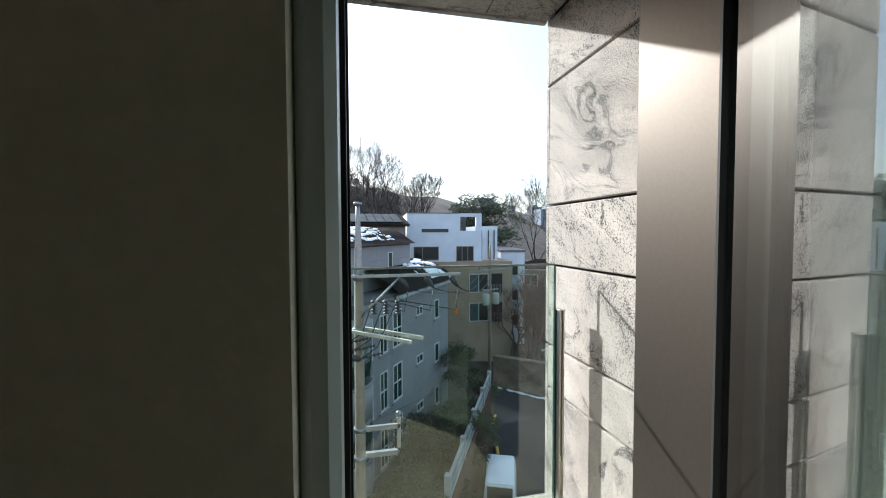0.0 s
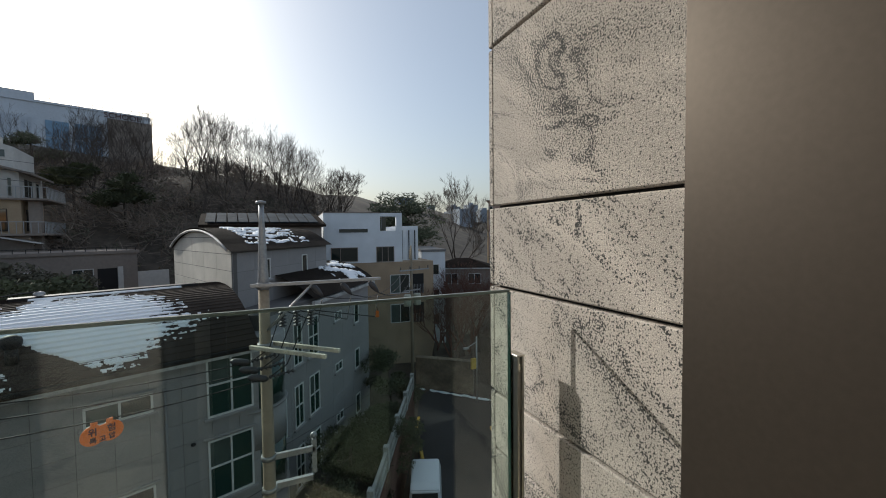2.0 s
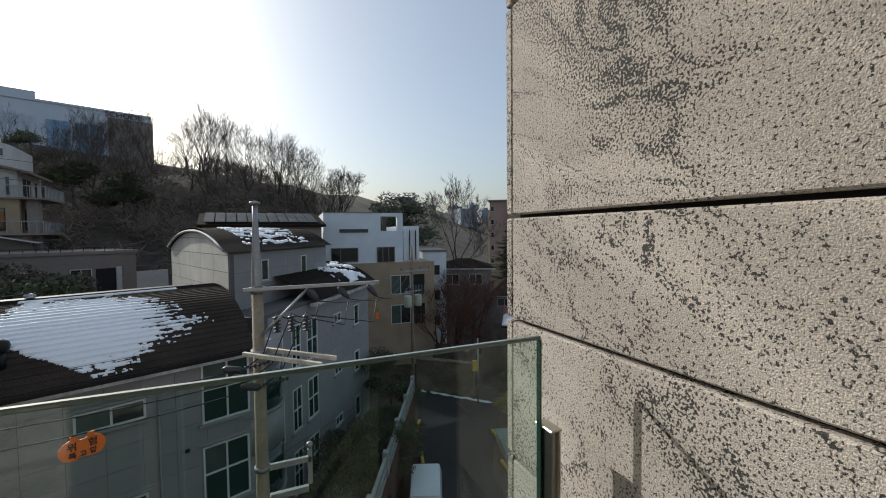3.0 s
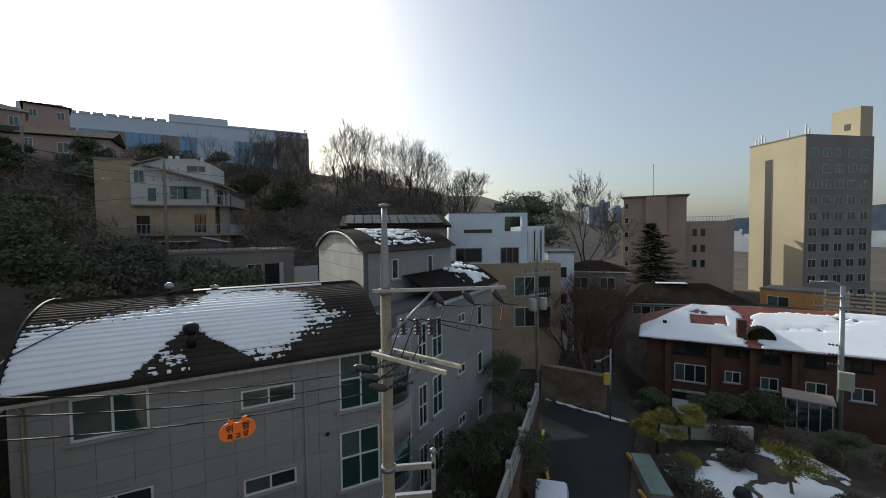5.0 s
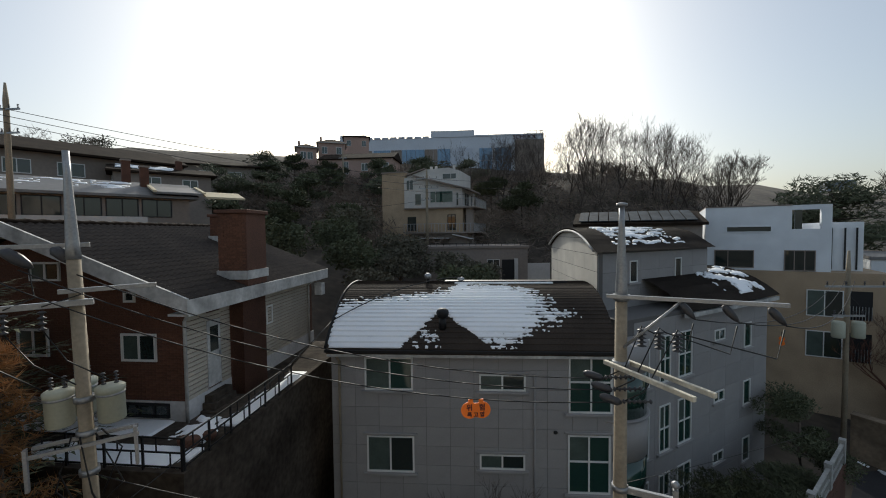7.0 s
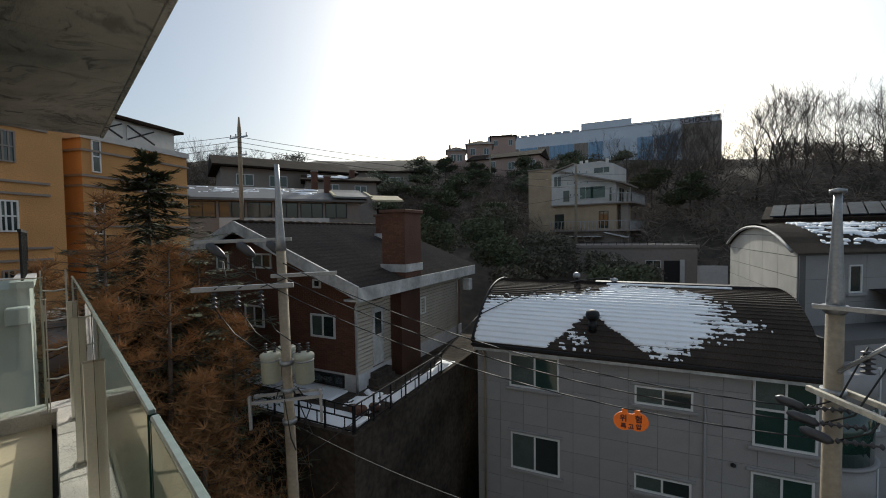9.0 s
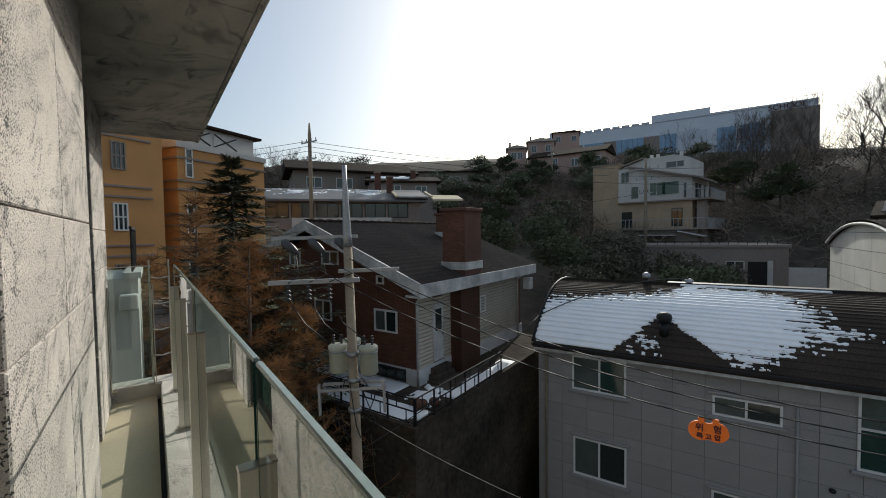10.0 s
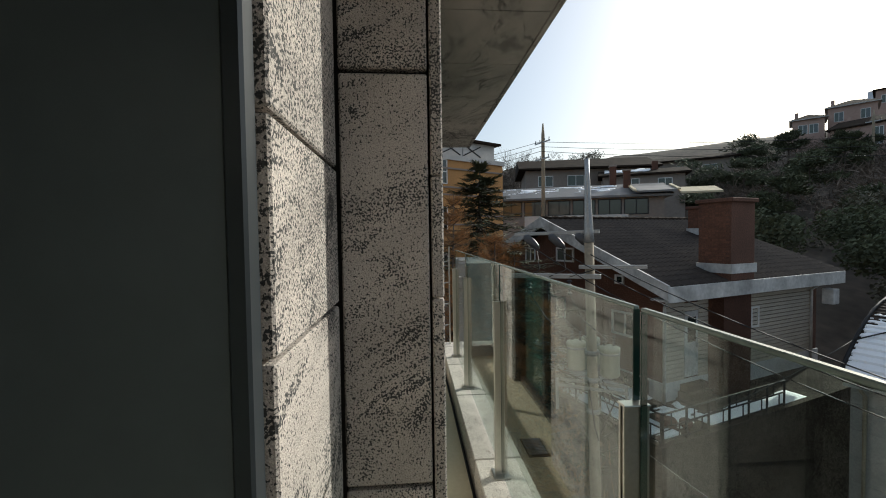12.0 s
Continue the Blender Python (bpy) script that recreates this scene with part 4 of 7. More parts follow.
# ---- the brick house on its terrace ----
def build_brick_house():
    turn = math.degrees(math.atan2(0.337, 0.94))
    at = (-9.4, 6.45, 0.0)
    h = thing("brick_house", "red brick house with a dark tiled gable roof and cream siding", "house", at, turn)
    W, D, apex, eave = 10.9, 9.35, 1.94, -0.15
    part("wall", boxes((-W + 0.6, -0.6, 0.6, D - 0.5, -3.1, -0.45)), "brick_wall", h, "red brick wall")
    part("plinth", boxes((-W + 0.55, -0.55, 0.55, D - 0.45, -4.2, -3.05)), "plinth", h, "pale painted plinth")
    g = bmesh.new()
    extr = [(-W + 0.6, -0.45), (-0.6, -0.45), (-0.6, -0.25), (-W / 2, apex - 0.28), (-W + 0.6, -0.25)]
    a = [g.verts.new((x, 0.6, z)) for x, z in extr]
    b = [g.verts.new((x, D - 0.5, z)) for x, z in extr]
    g.faces.new(a)
    g.faces.new(b[::-1])
    for i in range(5):
        g.faces.new((a[(i + 1) % 5], a[i], b[i], b[(i + 1) % 5]))
    part("gable", g, "brick_wall", h, "red brick gable")
    # bricks of the gable front: the nearest one by one, the rest joined
    rng = random.Random(5)
    holes = ((-2.48, -1.95, 1.06, 0.78), (-5.74, -1.88, 1.0, 0.80), (-8.25, -1.80, 1.03, 0.83), (-7.27, 0.18, 0.70, 0.60), (-5.25, 0.29, 0.97, 0.54), (-2.35, -0.30, 0.35, 0.3))
    one = bmesh.new()
    box(one, 0.006, 0.214, -0.009, 0.004, 0.005, 0.063)
    stock = bpy.data.meshes.new("brick")
    one.to_mesh(stock)
    one.free()
    stock.materials.append(M["brick"])
    verts, faces, near = [], [], 0
    for row in range(72):
        z = -3.05 + 0.068 * row
        x = -0.6 - 0.22 - (0.11 if row % 2 else 0)
        while x > -W + 0.6:
            top = apex - 0.34 - abs(x + 0.11 + W / 2) * 0.384
            if z + 0.07 < top and not any(x + 0.21 > a - 0.03 and x < a + w + 0.03 and z + 0.06 > c - 0.03 and z < c + k + 0.03 for a, c, w, k in holes):
                if near < 300 and x > -3.3 and z < -1.2:
                    b = new("brick", stock)
                    b.parent = h
                    b.matrix_basis = pose(x, 0.6 - rng.uniform(0, 0.003), z)
                    near += 1
                else:
                    y, o = 0.6 - rng.uniform(0, 0.003), len(verts)
                    verts += [(x + p, y + q, z + r) for p in (0.006, 0.214) for q in (-0.009, 0.004) for r in (0.005, 0.063)]
                    faces += [[o + i for i in f] for f in ((0, 4, 5, 1), (0, 1, 3, 2), (4, 6, 7, 5), (1, 5, 7, 3), (0, 2, 6, 4))]
            x -= 0.22
    rest = bpy.data.meshes.new("brickwork")
    rest.from_pydata(verts, [], faces)
    part("brickwork", rest, "brick", h)
    # roof: rows of tiles on both slopes
    for side in (1, -1):
        x_eave, x_top = (0.0, -W / 2) if side == 1 else (-W, -W / 2)
        bm = bmesh.new()
        q = [(x_eave, eave), (x_top, apex), (x_top, apex - 0.16), (x_eave, eave - 0.16)]
        a = [bm.verts.new((x, 0.0, z)) for x, z in q]
        b = [bm.verts.new((x, D, z)) for x, z in q]
        bm.faces.new(a)
        bm.faces.new(b)
        for i in range(4):
            bm.faces.new((a[i], a[(i + 1) % 4], b[(i + 1) % 4], b[i]))
        bmesh.ops.recalc_face_normals(bm, faces=bm.faces)
        slope = part("roof", bm, "tile", h, "dark tiled roof slope")
        n = 20
        for i in range(n):
            f0, f1 = i / n, (i + 1.1) / n
            bm = bmesh.new()
            m = 74 if side == 1 else 8
            lo, hi = [], []
            for k in range(m + 1):
                y = D * k / m
                w = 0.008 if k % 2 else 0.06
                lo.append(bm.verts.new((x_eave + (x_top - x_eave) * f0, y, eave + (apex - eave) * f0 + 0.012 + w)))
                hi.append(bm.verts.new((x_eave + (x_top - x_eave) * f1, y, eave + (apex - eave) * f1 + w)))
            low = [bm.verts.new(v.co - Vector((0, 0, 0.07))) for v in lo]
            for k in range(m):
                bm.faces.new((lo[k], lo[k + 1], hi[k + 1], hi[k]))
                bm.faces.new((low[k], low[k + 1], lo[k + 1], lo[k]))
            bmesh.ops.recalc_face_normals(bm, faces=bm.faces)
            part("tile_course", bm, "rib_tile", slope)
    part("ridge_tiles", tube(bmesh.new(), [(-W / 2, y, apex + 0.02 + (0.03 if i % 2 else 0)) for i, y in enumerate(np.linspace(0, D, 40))], 0.09, 6), "tile", h)
    part("fascia", boxes((-0.04, 0.03, 0.0, D, eave - 0.42, eave + 0.02), bevel=0.01), "white_trim", h, "peeling white eaves board")
    part("soffit_board", boxes((-0.6, -0.04, 0.05, D - 0.05, eave - 0.42, eave - 0.36)), "white_trim", h)
    for sx in (1, -1):
        x0, x1 = ((0.03, -W / 2) if sx == 1 else (-W - 0.03, -W / 2))
        bm = bmesh.new()
        q = [(x0, eave + 0.06), (x1, apex + 0.08), (x1, apex - 0.32), (x0, eave - 0.36)]
        a = [bm.verts.new((x, -0.05, z)) for x, z in q]
        b = [bm.verts.new((x, 0.02, z)) for x, z in q]
        bm.faces.new(a)
        bm.faces.new(b[::-1])
        for i in range(4):
            bm.faces.new((a[(i + 1) % 4], a[i], b[i], b[(i + 1) % 4]))
        bmesh.ops.recalc_face_normals(bm, faces=bm.faces)
        part("bargeboard", bm, "white_trim", h, "peeling white bargeboard")
    front = face_matrix((0, 0.6), (1, 0))
    for x, z, w, hh in ((-2.48, -1.95, 1.06, 0.78), (-5.74, -1.88, 1.0, 0.80), (-8.25, -1.80, 1.03, 0.83), (-7.27, 0.18, 0.70, 0.60), (-5.25, 0.29, 0.97, 0.54), (-2.35, -0.30, 0.35, 0.3)):
        window(h, front, x, z, w, hh, (0.5,) if w > 0.6 else (), None, "pane", sill=False)
    window(h, face_matrix((0, 0.55), (1, 0)), -2.4, -3.5, 1.35, 0.4, (0.33, 0.66), None, "pane", frame_mat="black", sill=False)
    # cream siding, door and brick stack on the long side
    side = face_matrix((-0.6, 0.6), (0, 1))
    for x0, x1, z1 in ((0.05, 0.85, -0.5), (1.5, 2.05, -0.5), (0.85, 1.5, -0.75), (4.0, 7.9, -0.5)):
        z = -3.05 if x0 != 0.85 else -1.0
        while z < z1:
            part("siding_board", box(bmesh.new(), x0, x1, -0.035, 0.0, z, min(z + 0.13, z1) - 0.022, side), "siding", h)
            z += 0.13
    door = part("door", box(bmesh.new(), 0.87, 1.47, -0.04, 0.0, -3.0, -1.02, side), "white_trim", h, "pale blue-white door with a glazed upper half")
    part("door_pane", box(bmesh.new(), 0.99, 1.35, -0.05, -0.041, -1.95, -1.2, side), "pane", door)
    part("door_handle", box(bmesh.new(), 1.38, 1.42, -0.09, -0.041, -2.15, -2.02, side), "galv", door)
    window(h, side, 4.15, -1.85, 0.45, 0.7, (), None, "pane", sill=False)
    part("chimney_breast", boxes((-0.95, -0.1, 2.55, 3.9, -4.0, -0.52), (-0.5, -0.1, 2.55, 3.9, -4.0, -0.5)), "brick_wall", h, "red brick chimney breast")
    part("downpipe", tube(bmesh.new(), [(-0.5, 0.5, -3.6), (-0.5, 0.5, -0.8), (-0.2, 0.3, -0.5)], 0.045, 8), "white_trim", h)
    part("downpipe", tube(bmesh.new(), [(-0.5, 8.3, -3.6), (-0.5, 8.3, -0.8), (-0.2, 8.5, -0.5)], 0.045, 8), "white_trim", h)
    part("wall_box", boxes((-0.3, 0.05, 8.5, 8.9, -1.3, -0.75), bevel=0.02), "white_trim", h, "pale box under the eaves")
    # chimneys
    for x, y, w, dd, z0, z1, wallmat in ((-0.98, 2.7, 0.98, 1.15, 0.22, 2.36, 1), (-3.9, 6.4, 0.75, 0.7, 1.35, 2.42, 0)):
        c = part("chimney", boxes((x, x + w, y, y + dd, z0 - 0.6, z1 - 0.12)), "brick_wall", h, "square red brick chimney")
        part("chimney_cap", boxes((x - 0.08, x + w + 0.08, y - 0.08, y + dd + 0.08, z1 - 0.12, z1), bevel=0.015), "brick_wall", c)
        part("flashing", boxes((x - 0.05, x + w + 0.05, y - 0.05, y + dd + 0.05, z0 - 0.12, z0 + 0.16)), "white_trim", c, "white painted flashing")
        k = 0
        z = z0 + 0.17
        while z < z1 - 0.2:
            for i in range(int(w / 0.21)):
                b = part("brick", boxes((x + 0.005 + i * 0.21 + (0.1 if k % 2 else 0), min(x + w - 0.004, x + i * 0.21 + 0.2 + (0.1 if k % 2 else 0)), y - 0.012, y, z, z + 0.058)), "brick", c)
            z += 0.068
            k += 1
            if k > 30:
                break
    # steps at the door
    st = thing("door_steps", "dark stone steps up to the side door", "steps", at, turn)
    for k in range(5):
        part("step", boxes((-0.55, -0.3 + 0.13 * k, 1.25 - 0.1 * k, 2.2, -4.2, -3.15 - 0.19 * k), bevel=0.01), "retain", st)
    # terrace
    tr = tagged(new("terrace"), "concrete terrace with patches of snow on a dark retaining wall", "terrace", kind="structure")
    tr.matrix_basis = pose(*at, 0, 0, turn)
    part("retaining_wall", boxes((-14, 1.2, -1.8, 9.0, -12.0, -3.6)), "retain", tr, "stained stone retaining wall")
    part("coping", boxes((-14, 1.23, -1.83, -1.66, -3.61, -3.54), (1.06, 1.23, -1.66, 9.0, -3.61, -3.54)), "retain", tr)

    def patch(name, x0, x1, y0, y1, seed, bias):
        snow_sheet(name, lambda a, b: (a, b, -3.6), x0, x1, y0, y1, 60, 34, lambda a, b: bias + noise.noise((a * 1.3, b * 1.7, seed)) + 0.4 * noise.noise((a * 5, b * 5, seed)) - 0.9 * max(abs((a - (x0 + x1) / 2) / (x1 - x0)), abs((b - (y0 + y1) / 2) / (y1 - y0))) ** 2 * 2, 0.04, "patch of snow on the terrace", at, turn)

    patch("terrace_snow", -5.8, -0.9, -0.35, 0.52, 2.0, 0.85)
    patch("terrace_snow", -3.4, 0.9, -1.64, -0.75, 3.0, 0.8)
    patch("terrace_snow", -0.4, 0.7, -0.5, 0.9, 5.0, 0.25)
    patch("terrace_snow", 0.45, 1.06, 0.4, 4.6, 8.0, 0.9)
    for dirn, at2, length in ((0, (-4.4, -1.74), 5.53), (90, (1.14, -1.7), 4.9)):
        p = Vector(at) + Matrix.Rotation(radians(turn), 4, "Z") @ Vector((*at2, -3.54))
        f = thing("terrace_railing", "black iron railing with rectangular pattern", "railing", p, turn + dirn, group="terrace railings")
        for z in (0.08, 0.4, 0.72):
            part("rail", boxes((0, length, -0.015, 0.015, z - 0.015, z + 0.015)), "black", f)
        n = int(length / 0.8)
        for i in range(n + 1):
            part("post", boxes((length * i / n - 0.02, length * i / n + 0.02, -0.02, 0.02, 0, 0.74)), "black", f)
            if i < n:
                part("bar", boxes((length * (i + 0.35) / n - 0.01, length * (i + 0.35) / n + 0.01, -0.012, 0.012, 0.4, 0.72)), "black", f)
                part("bar", boxes((length * (i + 0.7) / n - 0.01, length * (i + 0.7) / n + 0.01, -0.012, 0.012, 0.08, 0.4)), "black", f)
    for x, y, s in ((0.25, -0.6, 0.14), (0.55, -0.7, 0.18), (0.72, -0.3, 0.15)):
        p = Vector(at) + Matrix.Rotation(radians(turn), 4, "Z") @ Vector((x, y, -3.6))
        single("clay_pot", lathe(bmesh.new(), [(s * 0.6, 0), (s, s * 0.5), (s * 1.05, s * 1.1), (s * 0.85, s * 1.4)], sides=14), "brick_wall", "reddish clay pot on the terrace", "pot", p, group="clay pots")


build_brick_house()


# ---- other buildings ----
def house(name, label, at, turn, w, d, z0, z1, wall, windows=(), roof="flat", roof_mat="sheet_roof", rise=1.5, over=0.4, category="house", parapet=0.0, win_mat="pane", frame_mat="pvc"):
    """A building: walls, roof, and windows (side, x, z, width, height) on front, left or right. Its origin is the front left corner."""
    h = thing(name, label, category, at, turn)
    part("wall", boxes((0, w, 0, d, z0, z1)), wall, h)
    if roof == "flat":
        part("roof", boxes((-over, w + over, -over, d + over, z1, z1 + 0.25)), roof_mat, h)
        if parapet:
            part("parapet", boxes((0, w, 0, 0.2, z1 + .25, z1 + parapet), (0, w, d - 0.2, d, z1 + .25, z1 + parapet), (0, 0.2, 0.2, d - .2, z1 + .25, z1 + parapet), (w - 0.2, w, 0.2, d - .2, z1 + .25, z1 + parapet)), wall, h)
    elif roof == "gable":
        bm = bmesh.new()
        pts = [(-over, z1 - 0.1), (-over, z1 + 0.08), (d / 2, z1 + rise), (d + over, z1 + 0.08), (d + over, z1 - 0.1)]
        extrude_profile(bm, pts, -over, w + over)
        bmesh.ops.recalc_face_normals(bm, faces=bm.faces)
        part("roof", bm, roof_mat, h)
    elif roof == "hip":
        bm = bmesh.new()
        a = [bm.verts.new(p) for p in ((-over, -over, z1), (w + over, -over, z1), (w + over, d + over, z1), (-over, d + over, z1))]
        b = [bm.verts.new(p) for p in ((d * 0.4, d / 2 - 0.1, z1 + rise), (w - d * 0.4, d / 2 - 0.1, z1 + rise), (w - d * 0.4, d / 2 + 0.1, z1 + rise), (d * 0.4, d / 2 + 0.1, z1 + rise))]
        bm.faces.new(a[::-1])
        bm.faces.new(b)
        for i in range(4):
            bm.faces.new((a[i], a[(i + 1) % 4], b[(i + 1) % 4], b[i]))
        part("roof", bm, roof_mat, h)
        part("eaves_board", boxes((-over, w + over, -over, d + over, z1 - 0.15, z1 - 0.005)), "white_trim" if wall != "brick_wall" else "tile", h)
    elif roof == "mono":
        bm = bmesh.new()
        extrude_profile(bm, [(-over, z1), (-over, z1 + 0.25), (d + over, z1 + rise + 0.25), (d + over, z1 + rise)], -over, w + over)
        bmesh.ops.recalc_face_normals(bm, faces=bm.faces)
        part("roof", bm, roof_mat, h)
    faces = {"front": face_matrix((0, 0), (1, 0)), "left": face_matrix((0, d), (0, -1)), "right": face_matrix((w, 0), (0, 1))}
    for side, x, z, ww, hh in windows:
        window(h, faces[side], x, z, ww, hh, (0.5,) if ww > 0.9 else (), None, win_mat, frame_mat, sill=False, fw=0.07)
    return h


def build_white_house():
    h = thing("white_house", "white rendered house over a tan brick base", "house", (5.7, 36.5, 0), -4.0)
    part("wall", boxes((0, 7.2, 0, 9, -1.4, 1.1)), "white_render", h)
    part("upper_wall", boxes((0, 5.1, 0, 9, 1.1, 3.2)), "white_render", h)
    part("frame_post", boxes((6.65, 7.2, 0, 0.4, 1.1, 2.9)), "white_render", h)
    part("frame_beam", boxes((5.1, 7.2, 0, 0.4, 2.9, 3.22)), "white_render", h)
    part("roof_parapet", boxes((5.1, 6.65, 0, 0.2, 1.1, 1.55)), "white_render", h)
    part("terrace_screen", boxes((5.35, 5.75, 0.5, 0.6, 1.2, 2.9)), "pane", h, "dark glazed screen")
    part("roof_edge", boxes((0, 5.1, -0.04, 9, 3.2, 3.28)), "far_gray", h)
    fw = face_matrix((0, 0), (1, 0))
    window(h, fw, 1.3, 1.35, 2.7, 0.45, (), None, "pane", "white_render", False)
    window(h, fw, 0.6, -1.25, 2.4, 1.3, (0.35,), None, "pane", "far_gray", False)
    window(h, fw, 4.7, -1.38, 1.7, 1.45, (0.33, 0.66), None, "pane", "far_gray", False)
    part("side_block", boxes((7.2, 9.2, 1.5, 8, -1.4, 2.0)), "white_render", h)
    for x in (7.5, 8.2, 8.8):
        part("balcony_screen", boxes((x, x + 0.08, 1.35, 1.45, -1.3, 1.6)), "black", h)
    part("base", boxes((-0.3, 10.2, -0.25, 9, -11.8, -1.41)), "tan_brick", h, "tan brick lower storeys")
    f = face_matrix((0, -0.25), (1, 0))
    for z in (-4.4, -7.2):
        window(h, f, 5.9, z, 1.9, 1.8, (0.5,), None, "pane", sill=False)
        # no recess is cut: a black slab on the wall paints its shade
        part("balcony_recess", boxes((7.9, 9.2, -0.28, -0.20, z - 0.1, z + 1.8)), "black", h, "black slab standing in for the shade of a balcony recess")
        for k in range(9):
            part("balcony_bar", boxes((7.95 + k * 0.15, 7.98 + k * 0.15, -0.33, -0.29, z - 0.1, z + 0.8)), "galv", h)
    house("apartment_block", "pale blue-white terraced flats with balconies", (16.8, 41.0, 0), -12, 2.6, 10, -11.8, -0.8, "white_render",
          [("front", 0.5, z, 1.4, 1.2) for z in (-3.4, -6.2, -9)] + [("right", 1, z, 2, 1.2) for z in (-3.4, -6.2)], over=0.1)
    house("dark_roof_house", "low house with a dark hipped roof behind bare trees", (20.0, 44.5, 0), -25, 6.5, 6, -12, -3.0, "far_gray", [("front", 1, -5, 1.6, 1.3), ("front", 3.8, -5, 1.6, 1.3)], "hip", "tile", 1.0)


build_white_house()


def build_red_house():
    at, turn = (22.0, 32.0, 0), -34.0
    h = house("red_roof_house", "dark brick house with a snow-covered red roof", at, turn, 17, 9, -15.2, -7.5, "brick_wall", [], "hip", "red_tile", 2.3, 0.7)
    f = face_matrix((0, 0), (1, 0))
    for x, z, w, hh in ((2.05, -10.92, 2.2, 1.43), (5.5, -10.56, 1.02, 0.9), (7.75, -10.75, 1.1, 0.95), (10.4, -10.7, 1.2, 0.95), (12.9, -10.7, 1.2, 0.95)):
        window(h, f, x, z, w, hh, (0.33, 0.66) if w > 2 else (0.5,), None, "pane", sill=True)
    for x, z, w, hh in ((2.1, -8.65, 2.15, 1.0), (5.55, -8.45, 0.9, 0.85), (7.8, -8.65, 1.1, 0.9), (10.4, -8.6, 1.1, 0.9), (12.9, -8.6, 1.1, 0.9), (7.7, -13.0, 1.2, 0.95), (10.4, -13.0, 1.2, 0.95)):
        window(h, f, x, z, w, hh, (0.5,), None, "pane", "black", True)
    part("pier", boxes((1.35, 1.8, -0.35, 0.0, -15.2, -7.7), (4.55, 5.0, -0.35, 0.0, -15.2, -7.7), (7.0, 7.35, -0.5, 0.0, -15.2, -7.7), (9.5, 9.8, -0.5, 0.0, -15.2, -7.7)), "brick_wall", h, "projecting brick pier")
    # the unlit garage inside is only a black slab on the brick
    part("garage_opening", boxes((1.97, 4.21, -0.03, 0.0, -12.45, -11.85)), "black", h, "black slab standing in for a garage's dark inside")
    part("lintel", boxes((1.9, 4.3, -0.12, 0.0, -11.85, -11.68)), "white_trim", h)
    part("yard_door", boxes((5.42, 6.48, -0.06, 0.0, -14.6, -11.9)), "black", h, "dark recessed door")
    part("garage_canopy", extrude_profile(bmesh.new(), [(-2.2, -13.75), (-2.2, -13.62), (0, -12.5), (0, -12.63)], 1.9, 4.7), "plinth", h, "sloping pale canopy")
    c = part("chimney", boxes((6.3, 6.9, 0.2, 0.9, -7.4, -5.6)), "brick_wall", h, "red brick chimney on the roof")
    part("dormer", lathe(bmesh.new(), [(0.85, -0.6), (0.85, 0.7)], (0, 0, 0), 18), "tile", h).matrix_basis = pose(7.9, 0.9, -7.0, 90)
    part("chimney_pot", boxes((1.2, 1.5, 1.2, 1.5, -7.3, -6.3)), "black", h)

    def surf(a, b):
        return (a, b, -7.45 + 2.3 * max(0.0, min(1.0, (b + 0.7) / 5.1, (a + 0.7) / 4.4)))

    snow_sheet("roof_snow", surf, -0.6, 16.6, -0.65, 4.2, 120, 50, lambda a, b: 0.55 + 0.9 * noise.noise((a * 0.28, b * 0.8, 12)) + 0.2 * noise.noise((a * 2, b * 3, 2)) - max(0, b - 2.6) * 0.35 - (0.8 if abs(a - 4.6) < 1.3 and 1.5 < b < 2.8 else 0) - max(0, 1.2 - abs(a - 7.3)) * 0.7, 0.06, "thick white snow on a red roof", at, turn)
    h2 = house("brown_roof_house", "low house with a dark red-brown roof and strip windows", (29.0, 47.5, 0), -20, 14, 8, -13, -7.4, "far_gray",
               [("front", 1 + 2.4 * i, -8.9, 2.1, 1.1) for i in range(5)], "hip", "tile", 2.0, 0.6)
    single("roof_snow", box(bmesh.new(), 4.6, 8.2, 3.2, 4.2, -5.45, -5.34, None, 0.03), "snow", "strip of snow along a roof ridge", "snow", (29.0, 47.5, 0), -20)
    h3 = house("gray_apartments", "gray-brown apartment block with stepped upper storeys", (49.0, 81.7, 0), -34, 11.5, 14, -14, 8.4, "pink", [("front", 0.2, z, 0.8, 1.2) for z in (-6, -3, 0, 3, 6)], over=0.5, roof_mat="far_gray", win_mat="pane")
    part("bay", boxes((4.2, 8.0, -1.0, 0, -14, 8.3)), "pink", h3)
    part("lower_block", boxes((11.5, 19.5, 1, 12, -14, 3.2)), "pink", h3)
    part("stair_glass", boxes((-0.4, 0.0, 1, 5, -10, 6.5)), "far_beige", h3, "cream glazed stair strip")
    f = face_matrix((0, 1), (1, 0))
    for z in (-6.0, -3.0, 0.2):
        for x in (12.6, 14.0):
            window(h3, f, x, z, 0.8, 1.5, (), None, "pane", "far_gray", False)
    for k in range(17):
        part("roof_rail_post", boxes((11.6 + k * 0.48, 11.66 + k * 0.48, 1, 1.06, 3.2, 4.1)), "galv", h3)
    part("roof_rail", boxes((11.5, 19.5, 1, 1.06, 4.05, 4.12)), "galv", h3)
    part("aerial", boxes((5.5, 5.6, 6, 6.1, 8.6, 16)), "galv", h3)
    h4 = house("apartment_tower", "tall beige apartment tower with rooftop aerials", (76.5, 79.7, 0), -86, 11.2, 16, -15, 18.9, "far_beige", [], over=0.1, roof_mat="far_gray")
    # thin black slab, 3 cm proud of the wall
    part("stair_recess", boxes((3.4, 4.8, -0.03, 0.05, -13, 15.5)), "black", h4, "dark vertical stripe on the tower wall")
